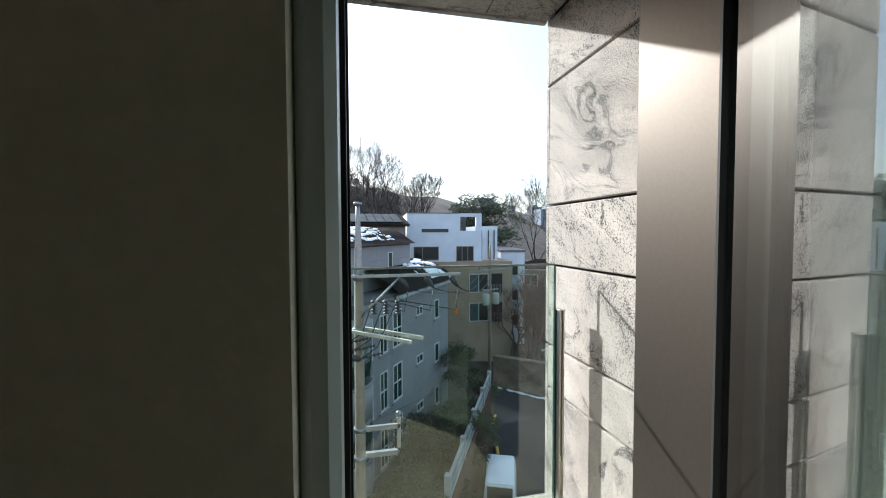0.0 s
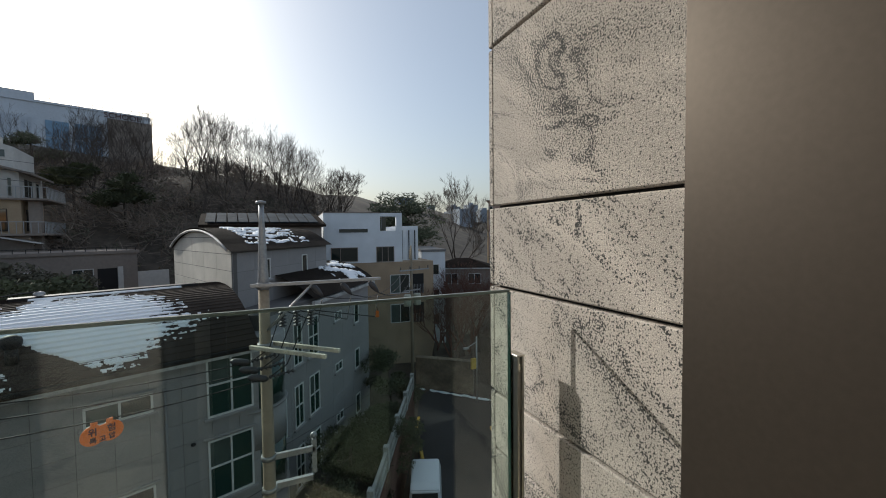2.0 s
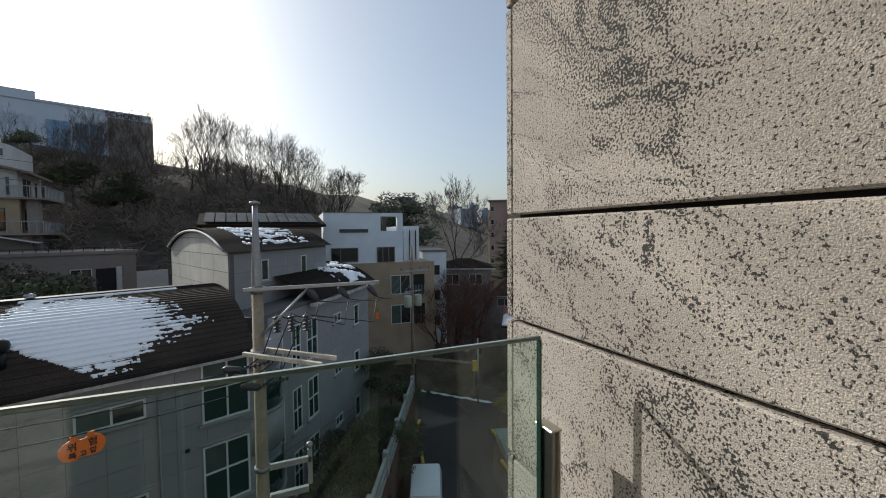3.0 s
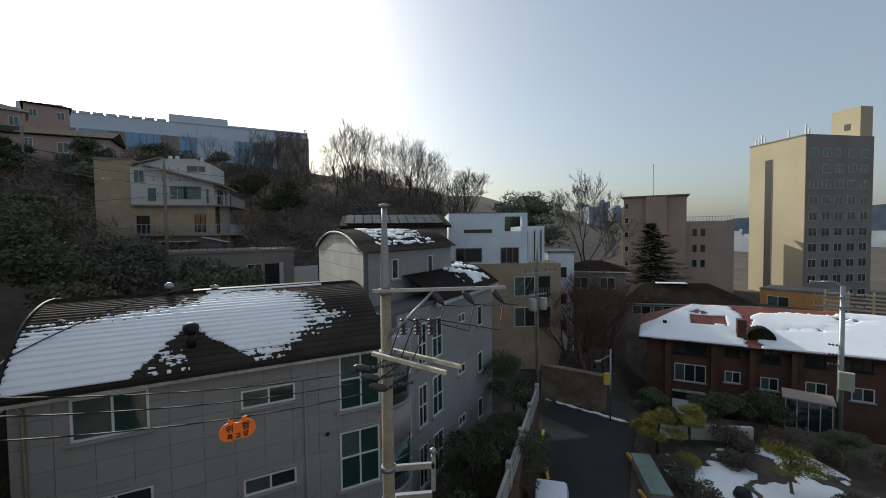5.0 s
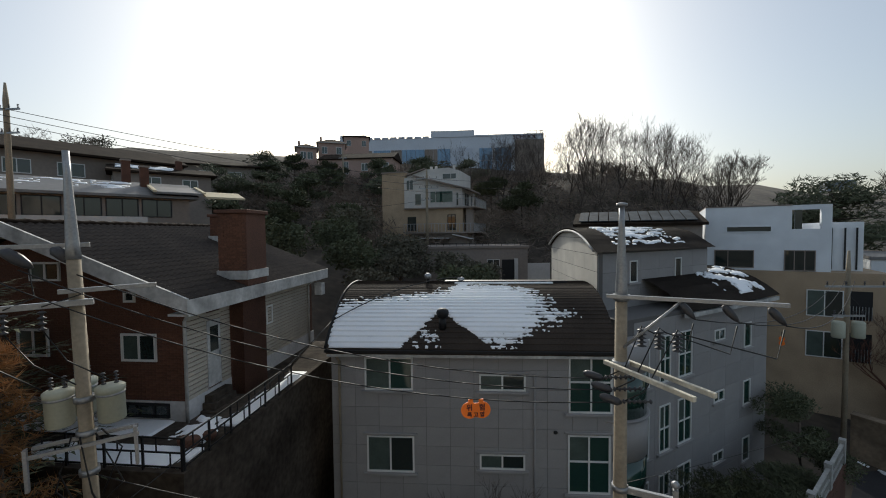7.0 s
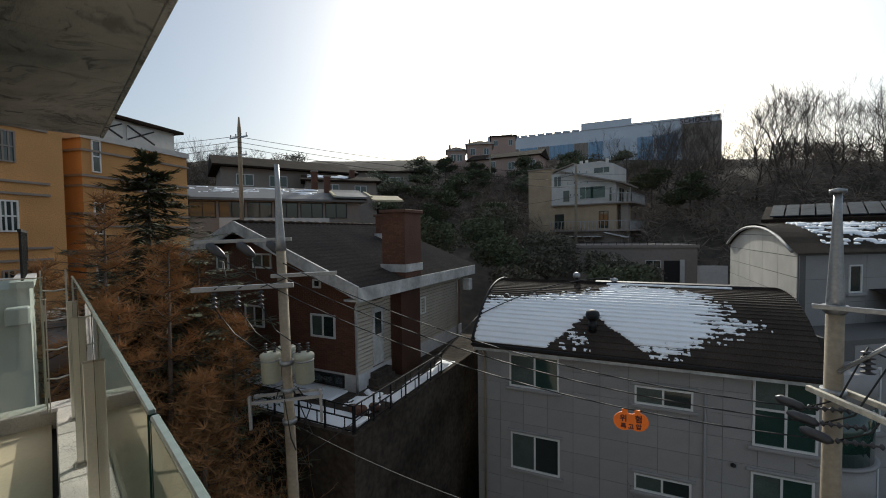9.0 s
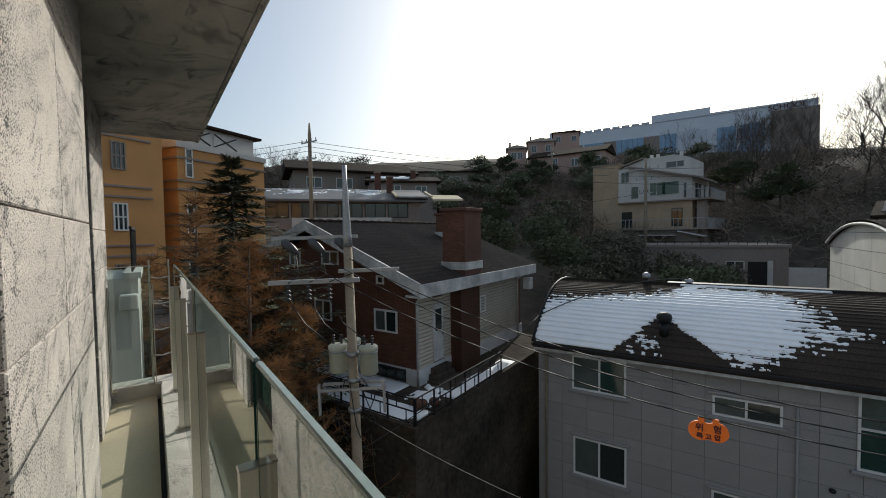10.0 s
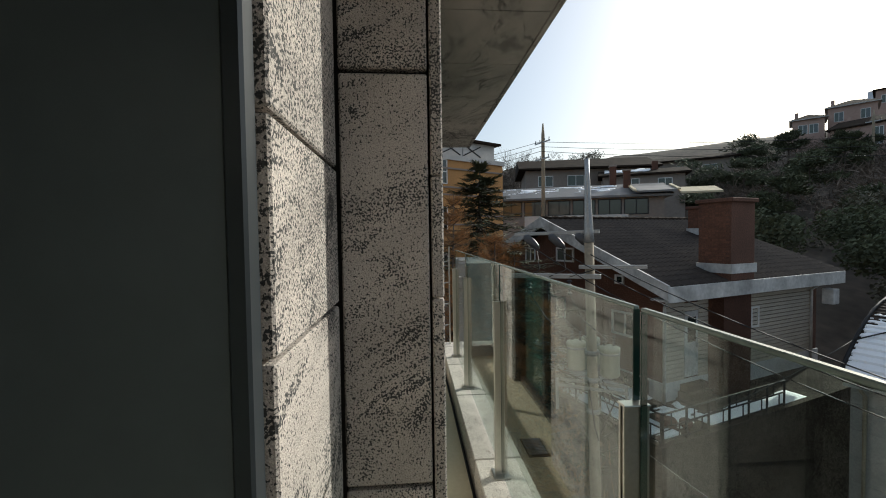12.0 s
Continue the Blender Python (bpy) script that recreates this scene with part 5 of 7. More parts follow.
    # gray sheet over the beige wall: the shade of this side as colour
    part("window_front", boxes((11.2, 11.32, 0.0, 16, -15, 18.9)), "far_gray", h4, "front painted gray for its shade, with rows of windows")
    f = face_matrix((11.32, 0), (0, 1))
    for z in range(-12, 18, 3):
        for x in (0.8, 3.8, 6.8, 9.8, 12.8):
            window(h4, f, x, z, 2.0, 1.6, (0.5,), None, "pane", "far_white", False)
    part("penthouse", boxes((6.0, 11.0, 13.0, 16.0, 19.1, 25.0)), "far_beige", h4, "beige rooftop stair house")
    part("penthouse_window", boxes((8.3, 9.3, 12.94, 13.0, 20.8, 22.0)), "pane_green", h4)
    part("stair_lights", boxes((4.9, 5.0, -0.06, 0.05, -13, 15.5)), "far_gray", h4)
    for i, x in enumerate((0.2, 0.9, 1.5, 2.2, 7.0, 10.2, 10.8)):
        part("aerial", boxes((x, x + 0.22, 1, 1.2, 19.1, 20.4 + 0.4 * (i % 3))), "galv", h4)
    house("orange_shopfront", "low orange-clad building beyond the roofs", (64, 64, 0), -60, 10, 6, -15, -9, "orange_brick", [("front", 1, -12, 3, 2)], over=0.1)


build_red_house()


def xz_prism(bm, outline, y0, y1):
    """An upright outline (x, z), counted against the clock from the front, drawn out from y0 to y1."""
    a, b = [bm.verts.new((x, y0, z)) for x, z in outline], [bm.verts.new((x, y1, z)) for x, z in outline]
    n = len(outline)
    bm.faces.new(a)
    bm.faces.new(b[::-1])
    for i in range(n):
        bm.faces.new((a[(i + 1) % n], a[i], b[i], b[(i + 1) % n]))
    bmesh.ops.recalc_face_normals(bm, faces=bm.faces)
    return bm


def rail_of(parent, p, q, z, height=1.0, gap=0.45):
    """Balcony railing from p to q in plan: thin bars and a top rail."""
    p, q = Vector(p), Vector(q)
    n = max(2, int((q - p).length / gap))
    m = face_matrix(p, q - p)
    for k in range(n + 1):
        x = (q - p).length * k / n
        part("balcony_bar", box(bmesh.new(), x - 0.025, x + 0.025, -0.03, 0.03, z, z + height, m), "galv", parent)
    part("balcony_rail", box(bmesh.new(), 0, (q - p).length, -0.04, 0.04, z + height, z + height + 0.06, m), "galv", parent)


def build_villa():
    h = thing("hillside_villa", "white villa over tan lower storeys with balconies and a sloping roof", "house", (-26.9, 46.6, 0), 8.7)
    part("lower_wall", boxes((0, 7.9, 0, 7, -3, 4.7)), "tan_brick", h, "tan rendered lower storeys")
    part("upper_wall", xz_prism(bmesh.new(), [(0, 4.85), (7.9, 4.85), (7.9, 7.2), (1.4, 8.95), (0, 8.8)], -0.1, 7.0), "far_white", h, "white rendered upper storey")
    part("penthouse", xz_prism(bmesh.new(), [(0.0, 7.5), (7.4, 7.5), (7.4, 9.55), (5.8, 10.05), (2.6, 9.95), (0.0, 9.15)], 0.9, 6.8), "far_white", h, "white penthouse")
    part("eaves", xz_prism(bmesh.new(), [(1.2, 8.98), (8.9, 6.92), (8.9, 7.1), (1.2, 9.16)], -0.9, 6.6), "far_gray", h, "thin gray sloping eaves")
    part("roof_edge", xz_prism(bmesh.new(), [(-0.3, 9.15), (2.6, 9.97), (2.6, 10.12), (-0.3, 9.3)], 0.5, 7.0), "far_gray", h)
    f = face_matrix((0, -0.1), (1, 0))
    window(h, f, 3.6, 5.45, 3.1, 1.5, (0.25,), None, "pane_green", "far_white", False)
    window(h, f, 7.1, 5.0, 0.35, 1.7, (), None, "pane", "far_white", False)
    window(h, f, 0.3, 7.2, 1.0, 1.35, (0.5,), None, "pane", "far_white", False)
    window(h, f, 1.5, 5.2, 0.9, 1.5, (), None, "pane", "far_white", False)
    window(h, face_matrix((0, 0.9), (1, 0)), 5.0, 8.55, 1.9, 0.75, (0.6,), None, "pane", "far_white", False)
    r = face_matrix((7.9, 0), (0, 1))
    window(h, r, 1.0, 5.0, 2.6, 1.75, (0.5,), None, "pane", "far_white", False)
    window(h, r, 4.6, 5.0, 1.2, 1.7, (), None, "pane", "far_white", False)
    low = face_matrix((0, 0), (1, 0))
    window(h, low, 0.4, 1.8, 1.2, 1.9, (0.5,), None, "pane", "black", False)
    window(h, low, 5.9, 1.9, 1.1, 2.0, (0.5,), None, "pane", "black", False)
    window(h, r, 1.4, 1.9, 2.0, 2.0, (0.5,), None, "pane", "black", False)
    part("balcony_slab", boxes((0, 9.8, -0.45, 6.4, 4.7, 4.86)), "far_gray", h)
    part("balcony_slab", boxes((0.4, 9.8, -1.5, 6.0, 1.5, 1.68)), "far_gray", h)
    part("lower_storey", boxes((1.2, 8.6, -0.7, 6, -3, 1.49)), "far_gray", h, "dark basement storey")
    part("awning", xz_prism(bmesh.new(), [(2.8, 0.85), (6.6, 0.85), (6.6, 0.93), (2.8, 0.93)], -2.2, -0.7), "far_white", h, "pale sheet awning")
    part("awning", xz_prism(bmesh.new(), [(7.0, 1.3), (9.4, 0.75), (9.4, 0.83), (7.0, 1.4)], -1.9, -0.4), "far_white", h, "pale sheet awning")
    rail_of(h, (7.2, -0.4), (9.75, -0.4), 4.86)
    rail_of(h, (9.75, -0.4), (9.75, 6.2), 4.86)
    rail_of(h, (0.45, -1.45), (9.75, -1.45), 1.68)
    rail_of(h, (9.75, -1.45), (9.75, 5.8), 1.68)
    part("corner_pier", boxes((8.3, 9.1, 0.3, 1.2, -3, 4.69)), "far_gray", h)
    part("stair_block", boxes((-3.3, -0.02, 0.1, 6, -4, 9.6)), "tan_brick", h, "windowless tan stair block")
    part("block_coping", boxes((-3.4, 0.02, 0.0, 6.1, 9.6, 9.75)), "far_gray", h)
    for x in (2.9, 3.6, 6.1):
        part("roof_vent", boxes((x, x + 0.3, 2.0, 2.3, 9.6, 10.5)), "far_white", h)


def build_school():
    s = house("school_building", "long school building with blue curtain walls on the hilltop", (-96.9, 114.0, 0), 21.5, 73.8, 18, 16, 34.4, "school", [], over=0.0, roof_mat="school")
    for x0, x1, mat in ((6, 14.5, "far_gray"), (15, 21, "blue_glass"), (21.1, 25, "far_gray"), (25.1, 33, "blue_glass"), (33.1, 37.5, "far_gray"), (37.6, 42, "blue_glass"), (52, 56.5, "blue_glass"), (57.5, 63, "blue_glass")):
        n = max(2, round((x1 - x0) / 1.5))
        for k in range(n):
            a, b = x0 + (x1 - x0) * k / n, x0 + (x1 - x0) * (k + 1) / n
            for z0, z1 in ((17.5, 21.8), (22.0, 26.3), (26.5, 30.6)):
                part("curtain_wall_pane", boxes((a + 0.06, b - 0.06, -0.25, -0.02, z0, z1)), mat, s)
    for k in range(7):
        part("fin", boxes((43 + k * 1.1, 43.35 + k * 1.1, -0.5, -0.02, 18, 31)), "school", s)
    for r in ((50.4, 73.8, -0.3, 18, 34.65, 35.2), (35.3, 50.4, -0.3, 12, 34.65, 36.9), (3, 12, 0, 12, 34.65, 36.2)):
        part("roof_block", boxes(r), "school", s)
    part("end_wall", boxes((64.2, 74.1, -0.6, 17.8, 16, 33.2)), "far_gray", s, "dark end wall")
    for i in range(8):
        part("parapet_step", boxes((12.4 + i * 2.85, 14.7 + i * 2.85, -0.25, 0.3, 34.65, 35.2)), "school", s)
    for k in range(12):
        part("roof_rail_post", boxes((51 + k * 2.05, 51.1 + k * 2.05, 0, 0.1, 35.2, 36.2)), "galv", s)
    part("roof_rail", boxes((50.8, 73.6, 0, 0.1, 36.15, 36.25)), "galv", s)
    cu = bpy.data.curves.new("letters", "FONT")
    cu.body, cu.size, cu.extrude, cu.align_x = "SCHOOL", 2.0, 0.1, "CENTER"
    tmp = new("letters", cu)
    me = bpy.data.meshes.new_from_object(tmp.evaluated_get(bpy.context.evaluated_depsgraph_get()))
    bpy.data.objects.remove(tmp)
    t = part("school_letters", me, "paint_red", s, "raised dark letters on the parapet")
    t.matrix_basis = pose(67.5, -0.65, 33.4, 90, 0, 0)


def build_hill_houses():
    so = house("solar_roof_house", "low house with dark roof panels behind the stair tower", (-3.0, 31.5, 0), 4, 8, 7, -3, 2.0, "far_gray", [], "gable", "tile", 1.0, 0.3)
    slope = Matrix.Translation((0, -0.3, 2.1)) @ Matrix.Rotation(math.atan2(0.92, 3.8), 4, "X")
    for i in range(11):
        part("roof_panel", box(bmesh.new(), 0.1 + 0.70 * i, 0.72 + 0.70 * i, 0.3, 3.6, 0.06, 0.12, slope), "roof_panel", so, "dark blue roof panel")
    build_villa()
    g = house("hillside_garage", "low gray concrete garage under a flat roof", (-18.75, 38.05, 0), 31.3, 10.6, 6, -6, -0.15, "far_gray", [("front", 2.1, -2.1, 2.3, 0.75), ("front", 6.1, -2.1, 1.4, 0.75)], over=0.15, roof_mat="far_gray", frame_mat="far_white")
    # wall is uncut here; the doorway's shade is a black slab
    part("garage_opening", boxes((7.75, 9.1, -0.03, 0.02, -4.5, -1.4)), "black", g, "black slab standing in for the shade inside a doorway")
    part("white_post", boxes((9.12, 9.5, -0.12, 0.02, -4.5, -1.3)), "far_white", g)
    part("white_panel", boxes((10.7, 13.3, 0.5, 0.7, -4, -1.9)), "far_white", g)
    for k in range(16):
        part("roof_rail_post", boxes((0.7 * k, 0.7 * k + 0.04, 0, 0.04, 0.1, 0.42)), "black", g)
    part("roof_rail", boxes((0, 10.6, 0, 0.04, 0.38, 0.42)), "black", g)
    build_school()
    # pinkish villas
    for at, turn, w, d, z0, z1, rise, roof in (((-66.2, 66.8, 0), 45, 4.2, 5.2, 10, 20.7, 1.2, "hip"), ((-65.0, 72.2, 0), 41, 6.0, 6.4, 10, 22.6, 1.4, "hip"), ((-59.4, 66.5, 0), 19, 15.6, 7, 8, 17.2, 1.7, "gable"), ((-74.5, 93.0, 0), 38, 7.0, 8, 12, 29.2, 0.4, "mono")):
        v = house("hilltop_villa", "pinkish rendered villa with a shallow roof on the hill", at, turn, w, d, z0, z1, "pink", [("front", 0.8, z1 - 2.6, 1.2, 1.6), ("front", w - 2.0, z1 - 2.6, 1.2, 1.6)] + ([("front", 5.2, z1 - 3.2, 1.0, 2.6), ("front", 9.0, z1 - 2.6, 1.4, 1.6)] if w > 9 else []), roof, "tile", rise, 0.45)
        part("chimney", boxes((0.3, 0.8, d * 0.6, d * 0.6 + 0.5, z1, z1 + rise + 0.7)), "pink", v)
    single("slope_wall", boxes((0, 3.4, 0, 0.5, -4, 0), bevel=0.03), "far_gray", "plain gray retaining wall among the trees", "wall", (-37.6, 45.7, 5.9), 38, kind="structure")
    # long low houses above the brick house
    h = house("long_house", "long dark house under a shallow gray sheet roof", (-38.5, 1.5, 0), 69.6, 20.4, 6, -1, 4.5, "far_gray", [("front", 2.6 + i * 2.1, 2.95, 1.9, 1.35) for i in range(8)], "gable", "sheet_roof", 1.35, 0.6, frame_mat="black")
    part("low_wall", boxes((9.0, 17.5, -0.9, -0.7, 1.5, 2.95)), "far_white", h, "pale low parapet")
    for x, y, z in ((16.5, 2.9, 7.5), (17.5, 1.6, 6.9)):
        part("chimney", boxes((x, x + 0.55, y, y + 0.55, 4.6, z)), "brick_wall", h, "brick chimney")
        part("chimney_cap", boxes((x - 0.06, x + 0.61, y - 0.06, y + 0.61, z, z + 0.12)), "far_gray", h)
    part("roof_step", extrude_profile(bmesh.new(), [(-0.9, 4.7), (-0.9, 4.86), (1.8, 5.5), (1.8, 5.34)], 18.0, 21.2), "sheet_roof", h, "stepped lower roof")
    part("roof_step", extrude_profile(bmesh.new(), [(-1.4, 4.45), (-1.4, 4.6), (0.5, 5.15), (0.5, 5.0)], 21.3, 24.2), "far_beige", h, "pale porch roof")
    for x in (18.0, 21.25):
        part("verge_strip", extrude_profile(bmesh.new(), [(-1.0, 4.8), (-1.0, 4.95), (1.8, 5.62), (1.8, 5.47)], x - 0.12, x + 0.12), "far_beige", h, "pale verge strip")
    snow_sheet("roof_snow", lambda a, b: (a, b, 4.58 + 1.27 * (b + 0.6) / 3.6), 6.5, 17.0, 0.8, 2.7, 60, 24, lambda a, b: 0.75 * noise.noise((a * 0.6, b * 2.2, 31)) + 0.3 * noise.noise((a * 3, b * 6, 2)) - 0.16 + 0.3 * (b > 2.2 and a > 14.5), 0.04, "thin remains of snow on a gray roof", (-38.5, 1.5, 0), 69.6)
    house("upper_house", "dark house with a broad low-pitched roof", (-48.6, 13.8, 0), 78, 14.8, 9, 3, 9.3, "far_gray", [("front", 1.5, 7.2, 1.8, 1.3), ("front", 5, 7.2, 2.0, 1.3), ("front", 9, 7.2, 2.0, 1.3)], "gable", "tile", 1.9, 0.9)
    h = house("upper_house", "dark house with snow along its low roof", (-43.8, 21.3, 0), 64, 8.2, 5, 2, 7.8, "far_gray", [("front", 2.2, 6.3, 1.6, 1.1), ("front", 5.6, 6.4, 1.4, 0.9)], "gable", "tile", 0.9, 0.5)
    part("chimney", boxes((5.2, 5.8, 1.6, 2.2, 8.0, 9.4)), "brick_wall", h, "brick chimney")
    snow_sheet("roof_snow", lambda a, b: (a, b, 7.95 + 0.84 * (b + 0.5) / 3.0), 0.2, 5.0, 0.6, 2.3, 30, 14, lambda a, b: 0.22 + 0.7 * noise.noise((a * 1.1, b * 2.2, 17)) - abs(b - 1.4) * 0.25, 0.05, "strip of snow on a dark roof", (-43.8, 21.3, 0), 64)
    house("upper_house", "dark house with a low roof behind trees", (-62.5, 39.8, 0), 54, 10, 8, 6, 12.7, "far_gray", [("front", 2, 10.5, 2, 1.3), ("front", 6, 10.5, 2, 1.3)], "gable", "tile", 1.3, 0.8)
    # orange brick apartment house
    o = house("orange_apartments", "orange brick apartment house with gray string courses", (-20.3, 0.9, 0), 121.4, 4.8, 8, -12, 5.4, "orange_brick", [], over=0.08, roof_mat="far_white")
    f = face_matrix((0, 0), (1, 0))
    for z in (-0.9, 1.6, 4.1):
        window(o, f, 0.35, z, 0.35, 1.3, (), 0.5, "pane", "pvc", False, 0.05)
    for z in (0.3, 0.8, 1.9, 2.4, 3.5, 3.9, 4.9):
        part("string_course", boxes((-0.06, 4.86, -0.06, 8, z, z + 0.09)), "far_gray", o, "gray string course")
    part("attic", boxes((0.4, 4.5, 0.4, 7.5, 5.65, 6.6)), "far_white", o, "white attic storey")
    for x in (0.6, 2.1):
        bm = bmesh.new()
        box(bm, x, x + 1.3, 0.34, 0.4, 5.75, 6.5)
        part("attic_panel", bm, "far_white", o)
        part("cross_brace", box(box(bmesh.new(), -0.7, 0.7, 0.30, 0.34, -0.03, 0.03, Matrix.Translation((x + .65, 0, 6.12)) @ Matrix.Rotation(0.45, 4, "Y")), -0.7, 0.7, 0.30, 0.34, -0.03, 0.03, Matrix.Translation((x + .65, 0.01, 6.12)) @ Matrix.Rotation(-0.45, 4, "Y")), "black", o, "dark crossed bracing")
    part("attic_roof", boxes((0.2, 4.8, 0.1, 7.9, 6.6, 6.72)), "tile", o)
    o2 = house("orange_apartments", "orange brick apartment house with small glass-block windows", (-17.05, -3.5, 0), 121.4, 4.5, 8, -12, 8.5, "orange_brick", [], over=0.05, roof_mat="far_white")
    f = face_matrix((0, 0), (1, 0))
    for z in (-0.6, 1.7, 4.0, 6.2):
        window(o2, f, 2.62, z, 0.5, 1.05, (0.33, 0.66), 0.5, "pane", "pvc" if z == 1.7 else "far_gray", False, 0.05)
    for z in (0.7, 1.1, 2.95, 3.35, 5.2, 5.6):
        part("string_course", boxes((-0.05, 4.05, -0.05, 8, z, z + 0.08)), "far_gray", o2, "gray string course")
    n = thing("neighbour_terrace", "pale concrete terrace wall with glass and a wall lamp", "terrace", (-7.5, -0.9, 0))
    part("terrace_wall", boxes((-2.5, 0, -3, 0.55, -11.8, 0.75)), "far_white", n)
    part("terrace_coping", boxes((-2.55, 0.05, 0.35, 0.6, 0.75, 0.85)), "far_white", n)
    part("terrace_wall", boxes((-8, -2.5, -3, 1.5, -11.8, -0.6)), "far_gray", n)
    for k in range(12):
        part("bar", boxes((-2.4 + 0.2 * k, -2.37 + 0.2 * k, 0.46, 0.49, 0.85, 1.6)), "black", n)
    part("bar", boxes((-2.4, 0, 0.455, 0.495, 1.58, 1.62)), "black", n)
    part("lamp_box", boxes((0.02, 0.3, 0.3, 0.55, 0.25, 0.5), bevel=0.02), "far_white", n)


build_hill_houses()


# ---- lane, garden wall, parked van ----
def build_lane():
    bm = prism(bmesh.new(), [(3.0, 7), (9.3, 7), (11.7, 17.6), (13.7, 20.8), (16.6, 24.9), (12.4, 30.2), (10.0, 24.6), (7.9, 18.6)], -11.9, -11.45)
    single("road", bm, "asphalt", "dark asphalt lane bending past the houses", "road", kind="structure")
    bm = prism(bmesh.new(), [(14.3, 21.5), (24, 8), (34, 17.5), (24, 24.5), (19, 27), (17.5, 24.6)], -12.4, -11.5)
    single("garden_ground", bm, "soil", "dark garden soil with patches of snow", "ground", kind="structure")
    wall = tagged(new("garden_wall"), "brick retaining wall with a white openwork fence", "wall", kind="structure")
    a, b = Vector((4.0, 12.2)), Vector((9.0, 22.2))
    d = (b - a).normalized()
    m = face_matrix(a, d)
    L = (b - a).length
    part("brick_base", box(bmesh.new(), 0, L, 0, 0.3, -11.9, -8.3, m), "brick_wall", wall)
    for k in range(int(L / 0.18)):
        part("fence_bar", box(bmesh.new(), 0.18 * k, 0.18 * k + 0.05, 0.09, 0.15, -8.3, -7.5, m), "fence", wall)
    for z in (-8.3, -7.9, -7.5):
        part("fence_rail", box(bmesh.new(), 0, L, 0.06, 0.18, z - 0.03, z + 0.03, m), "fence", wall)
    for k in range(5):
        part("fence_post", box(bmesh.new(), L * k / 4 - 0.14, L * k / 4 + 0.14, 0.02, 0.24, -8.4, -7.3, m), "fence", wall)
    st = tagged(new("bank_wall"), "stained concrete wall at the bend of the lane", "wall", kind="structure")
    part("wall_body", prism(bmesh.new(), [(12.0, 30.2), (15.6, 27.0), (15.9, 27.4), (12.3, 30.6)], -12, -9.0), "bank", st)
    part("wall_coping", prism(bmesh.new(), [(11.95, 30.15), (15.6, 26.9), (16.0, 27.4), (12.3, 30.7)], -9.0, -8.9), "bank", st)
    p, q = Vector((12.0, 29.6)), Vector((16.4, 24.7))
    snow_sheet("lane_snow", lambda a, b: (*(p.lerp(q, a) + Vector((0.6, 0.75)) * b), -11.44), 0, 1, 0.1, 0.45, 60, 8, lambda a, b: 0.16 + 0.7 * noise.noise((a * 9, b * 2, 5)) - abs(b - 0.3), 0.05, "ridge of snow along the lane's edge")
    for x, y, t, l in ((9.6, 23.6, 62, 2.6), (8.7, 20.2, 75, 1.6), (13.9, 20.9, 82, 1.2), (12.6, 17.6, 82, 1.4)):
        single("kerb_marker", boxes((-l / 2, l / 2, -0.09, 0.09, 0, 0.2), bevel=0.03), "yellow", "worn yellow painted kerb block", "kerb", (x, y, -11.46), t, "yellow kerbs")
    sh = thing("garden_shed", "narrow shed with a faded green sheet roof", "shed", (13.6, 18.8, -11.5), -17)
    part("shed_roof", boxes((-0.5, 0.5, -1.8, 1.8, 0.62, 0.7), bevel=0.02), "blue_shed", sh)
    part("shed_body", boxes((-0.42, 0.42, -1.7, 1.7, 0, 0.62)), "concrete", sh)
    single("garden_wall_low", boxes((0, 5.5, 0, 0.25, 0, 0.9)), "far_white", "low pale garden wall", "wall", (17.0, 23.2, -11.5), -14, kind="structure")
    snow_sheet("garden_snow", lambda a, b: (a, b, -11.48), 15.2, 24, 13.5, 21.5, 80, 70, lambda a, b: 0.16 + 0.9 * noise.noise((a * 0.5, b * 0.5, 21)) - max(0, b - 19.6) * 0.3 + 0.6 * noise.noise((a * 1.5, b * 1.5, 4)) - max(0, 16.2 - a) * 0.5, 0.06, "sheet of snow on the garden lawn")
    single("garden_pot", lathe(bmesh.new(), [(0.3, 0), (0.42, 0.2), (0.3, 0.5), (0.12, 0.55)], sides=14), "black", "dark round garden pot in the snow", "pot", (17.3, 17.2, -11.5))
    yp = thing("utility_pole", "slim gray utility pole with crossarms standing in the garden", "utility pole", (27.5, 21.3, 0), -50)
    part("shaft", tube(bmesh.new(), [(0, 0, -12), (0, 0, -2.0)], [0.17, 0.12], 12), "galv", yp)
    for z in (-2.7, -3.3):
        part("crossarm", boxes((-1.3, 1.0, -0.12, -0.04, z - 0.05, z + 0.05)), "galv", yp)
        for x in (-1.2, -0.7, 0.5, 0.9):
            part("insulator", insulator(bmesh.new(), (x, -0.08, z + 0.05), (x, -0.08, z + 0.3), 3, 0.06), "porcelain", yp)
    part("lamp_arm", tube(bmesh.new(), [(0, 0, -2.1), (-0.4, 0, -1.75), (-1.0, 0, -1.8)], 0.04, 6), "galv", yp)
    part("lamp_head", boxes((-1.5, -0.95, -0.12, 0.12, -1.95, -1.78), bevel=0.03), "galv", yp)
    part("switch_box", boxes((-0.1, 0.6, -0.45, -0.18, -8.2, -7.1), bevel=0.03), "trafo", yp, "pale switch box")
    for z in (-5.6, -6.2, -6.8):
        part("side_insulator", insulator(bmesh.new(), (-0.6, -0.1, z), (-0.1, -0.1, z), 3, 0.07), "porcelain", yp)
    co = thing("conservatory", "small glazed garden porch with white frame against the brick house", "conservatory", (25.2, 22.6, -11.5), -45)
    part("porch_wall", boxes((0, 2.2, 0, 1.6, 0, 0.5)), "far_gray", co)
    part("porch_glass", boxes((0.04, 2.16, 0.04, 1.56, 0.5, 2.3)), "pane", co)
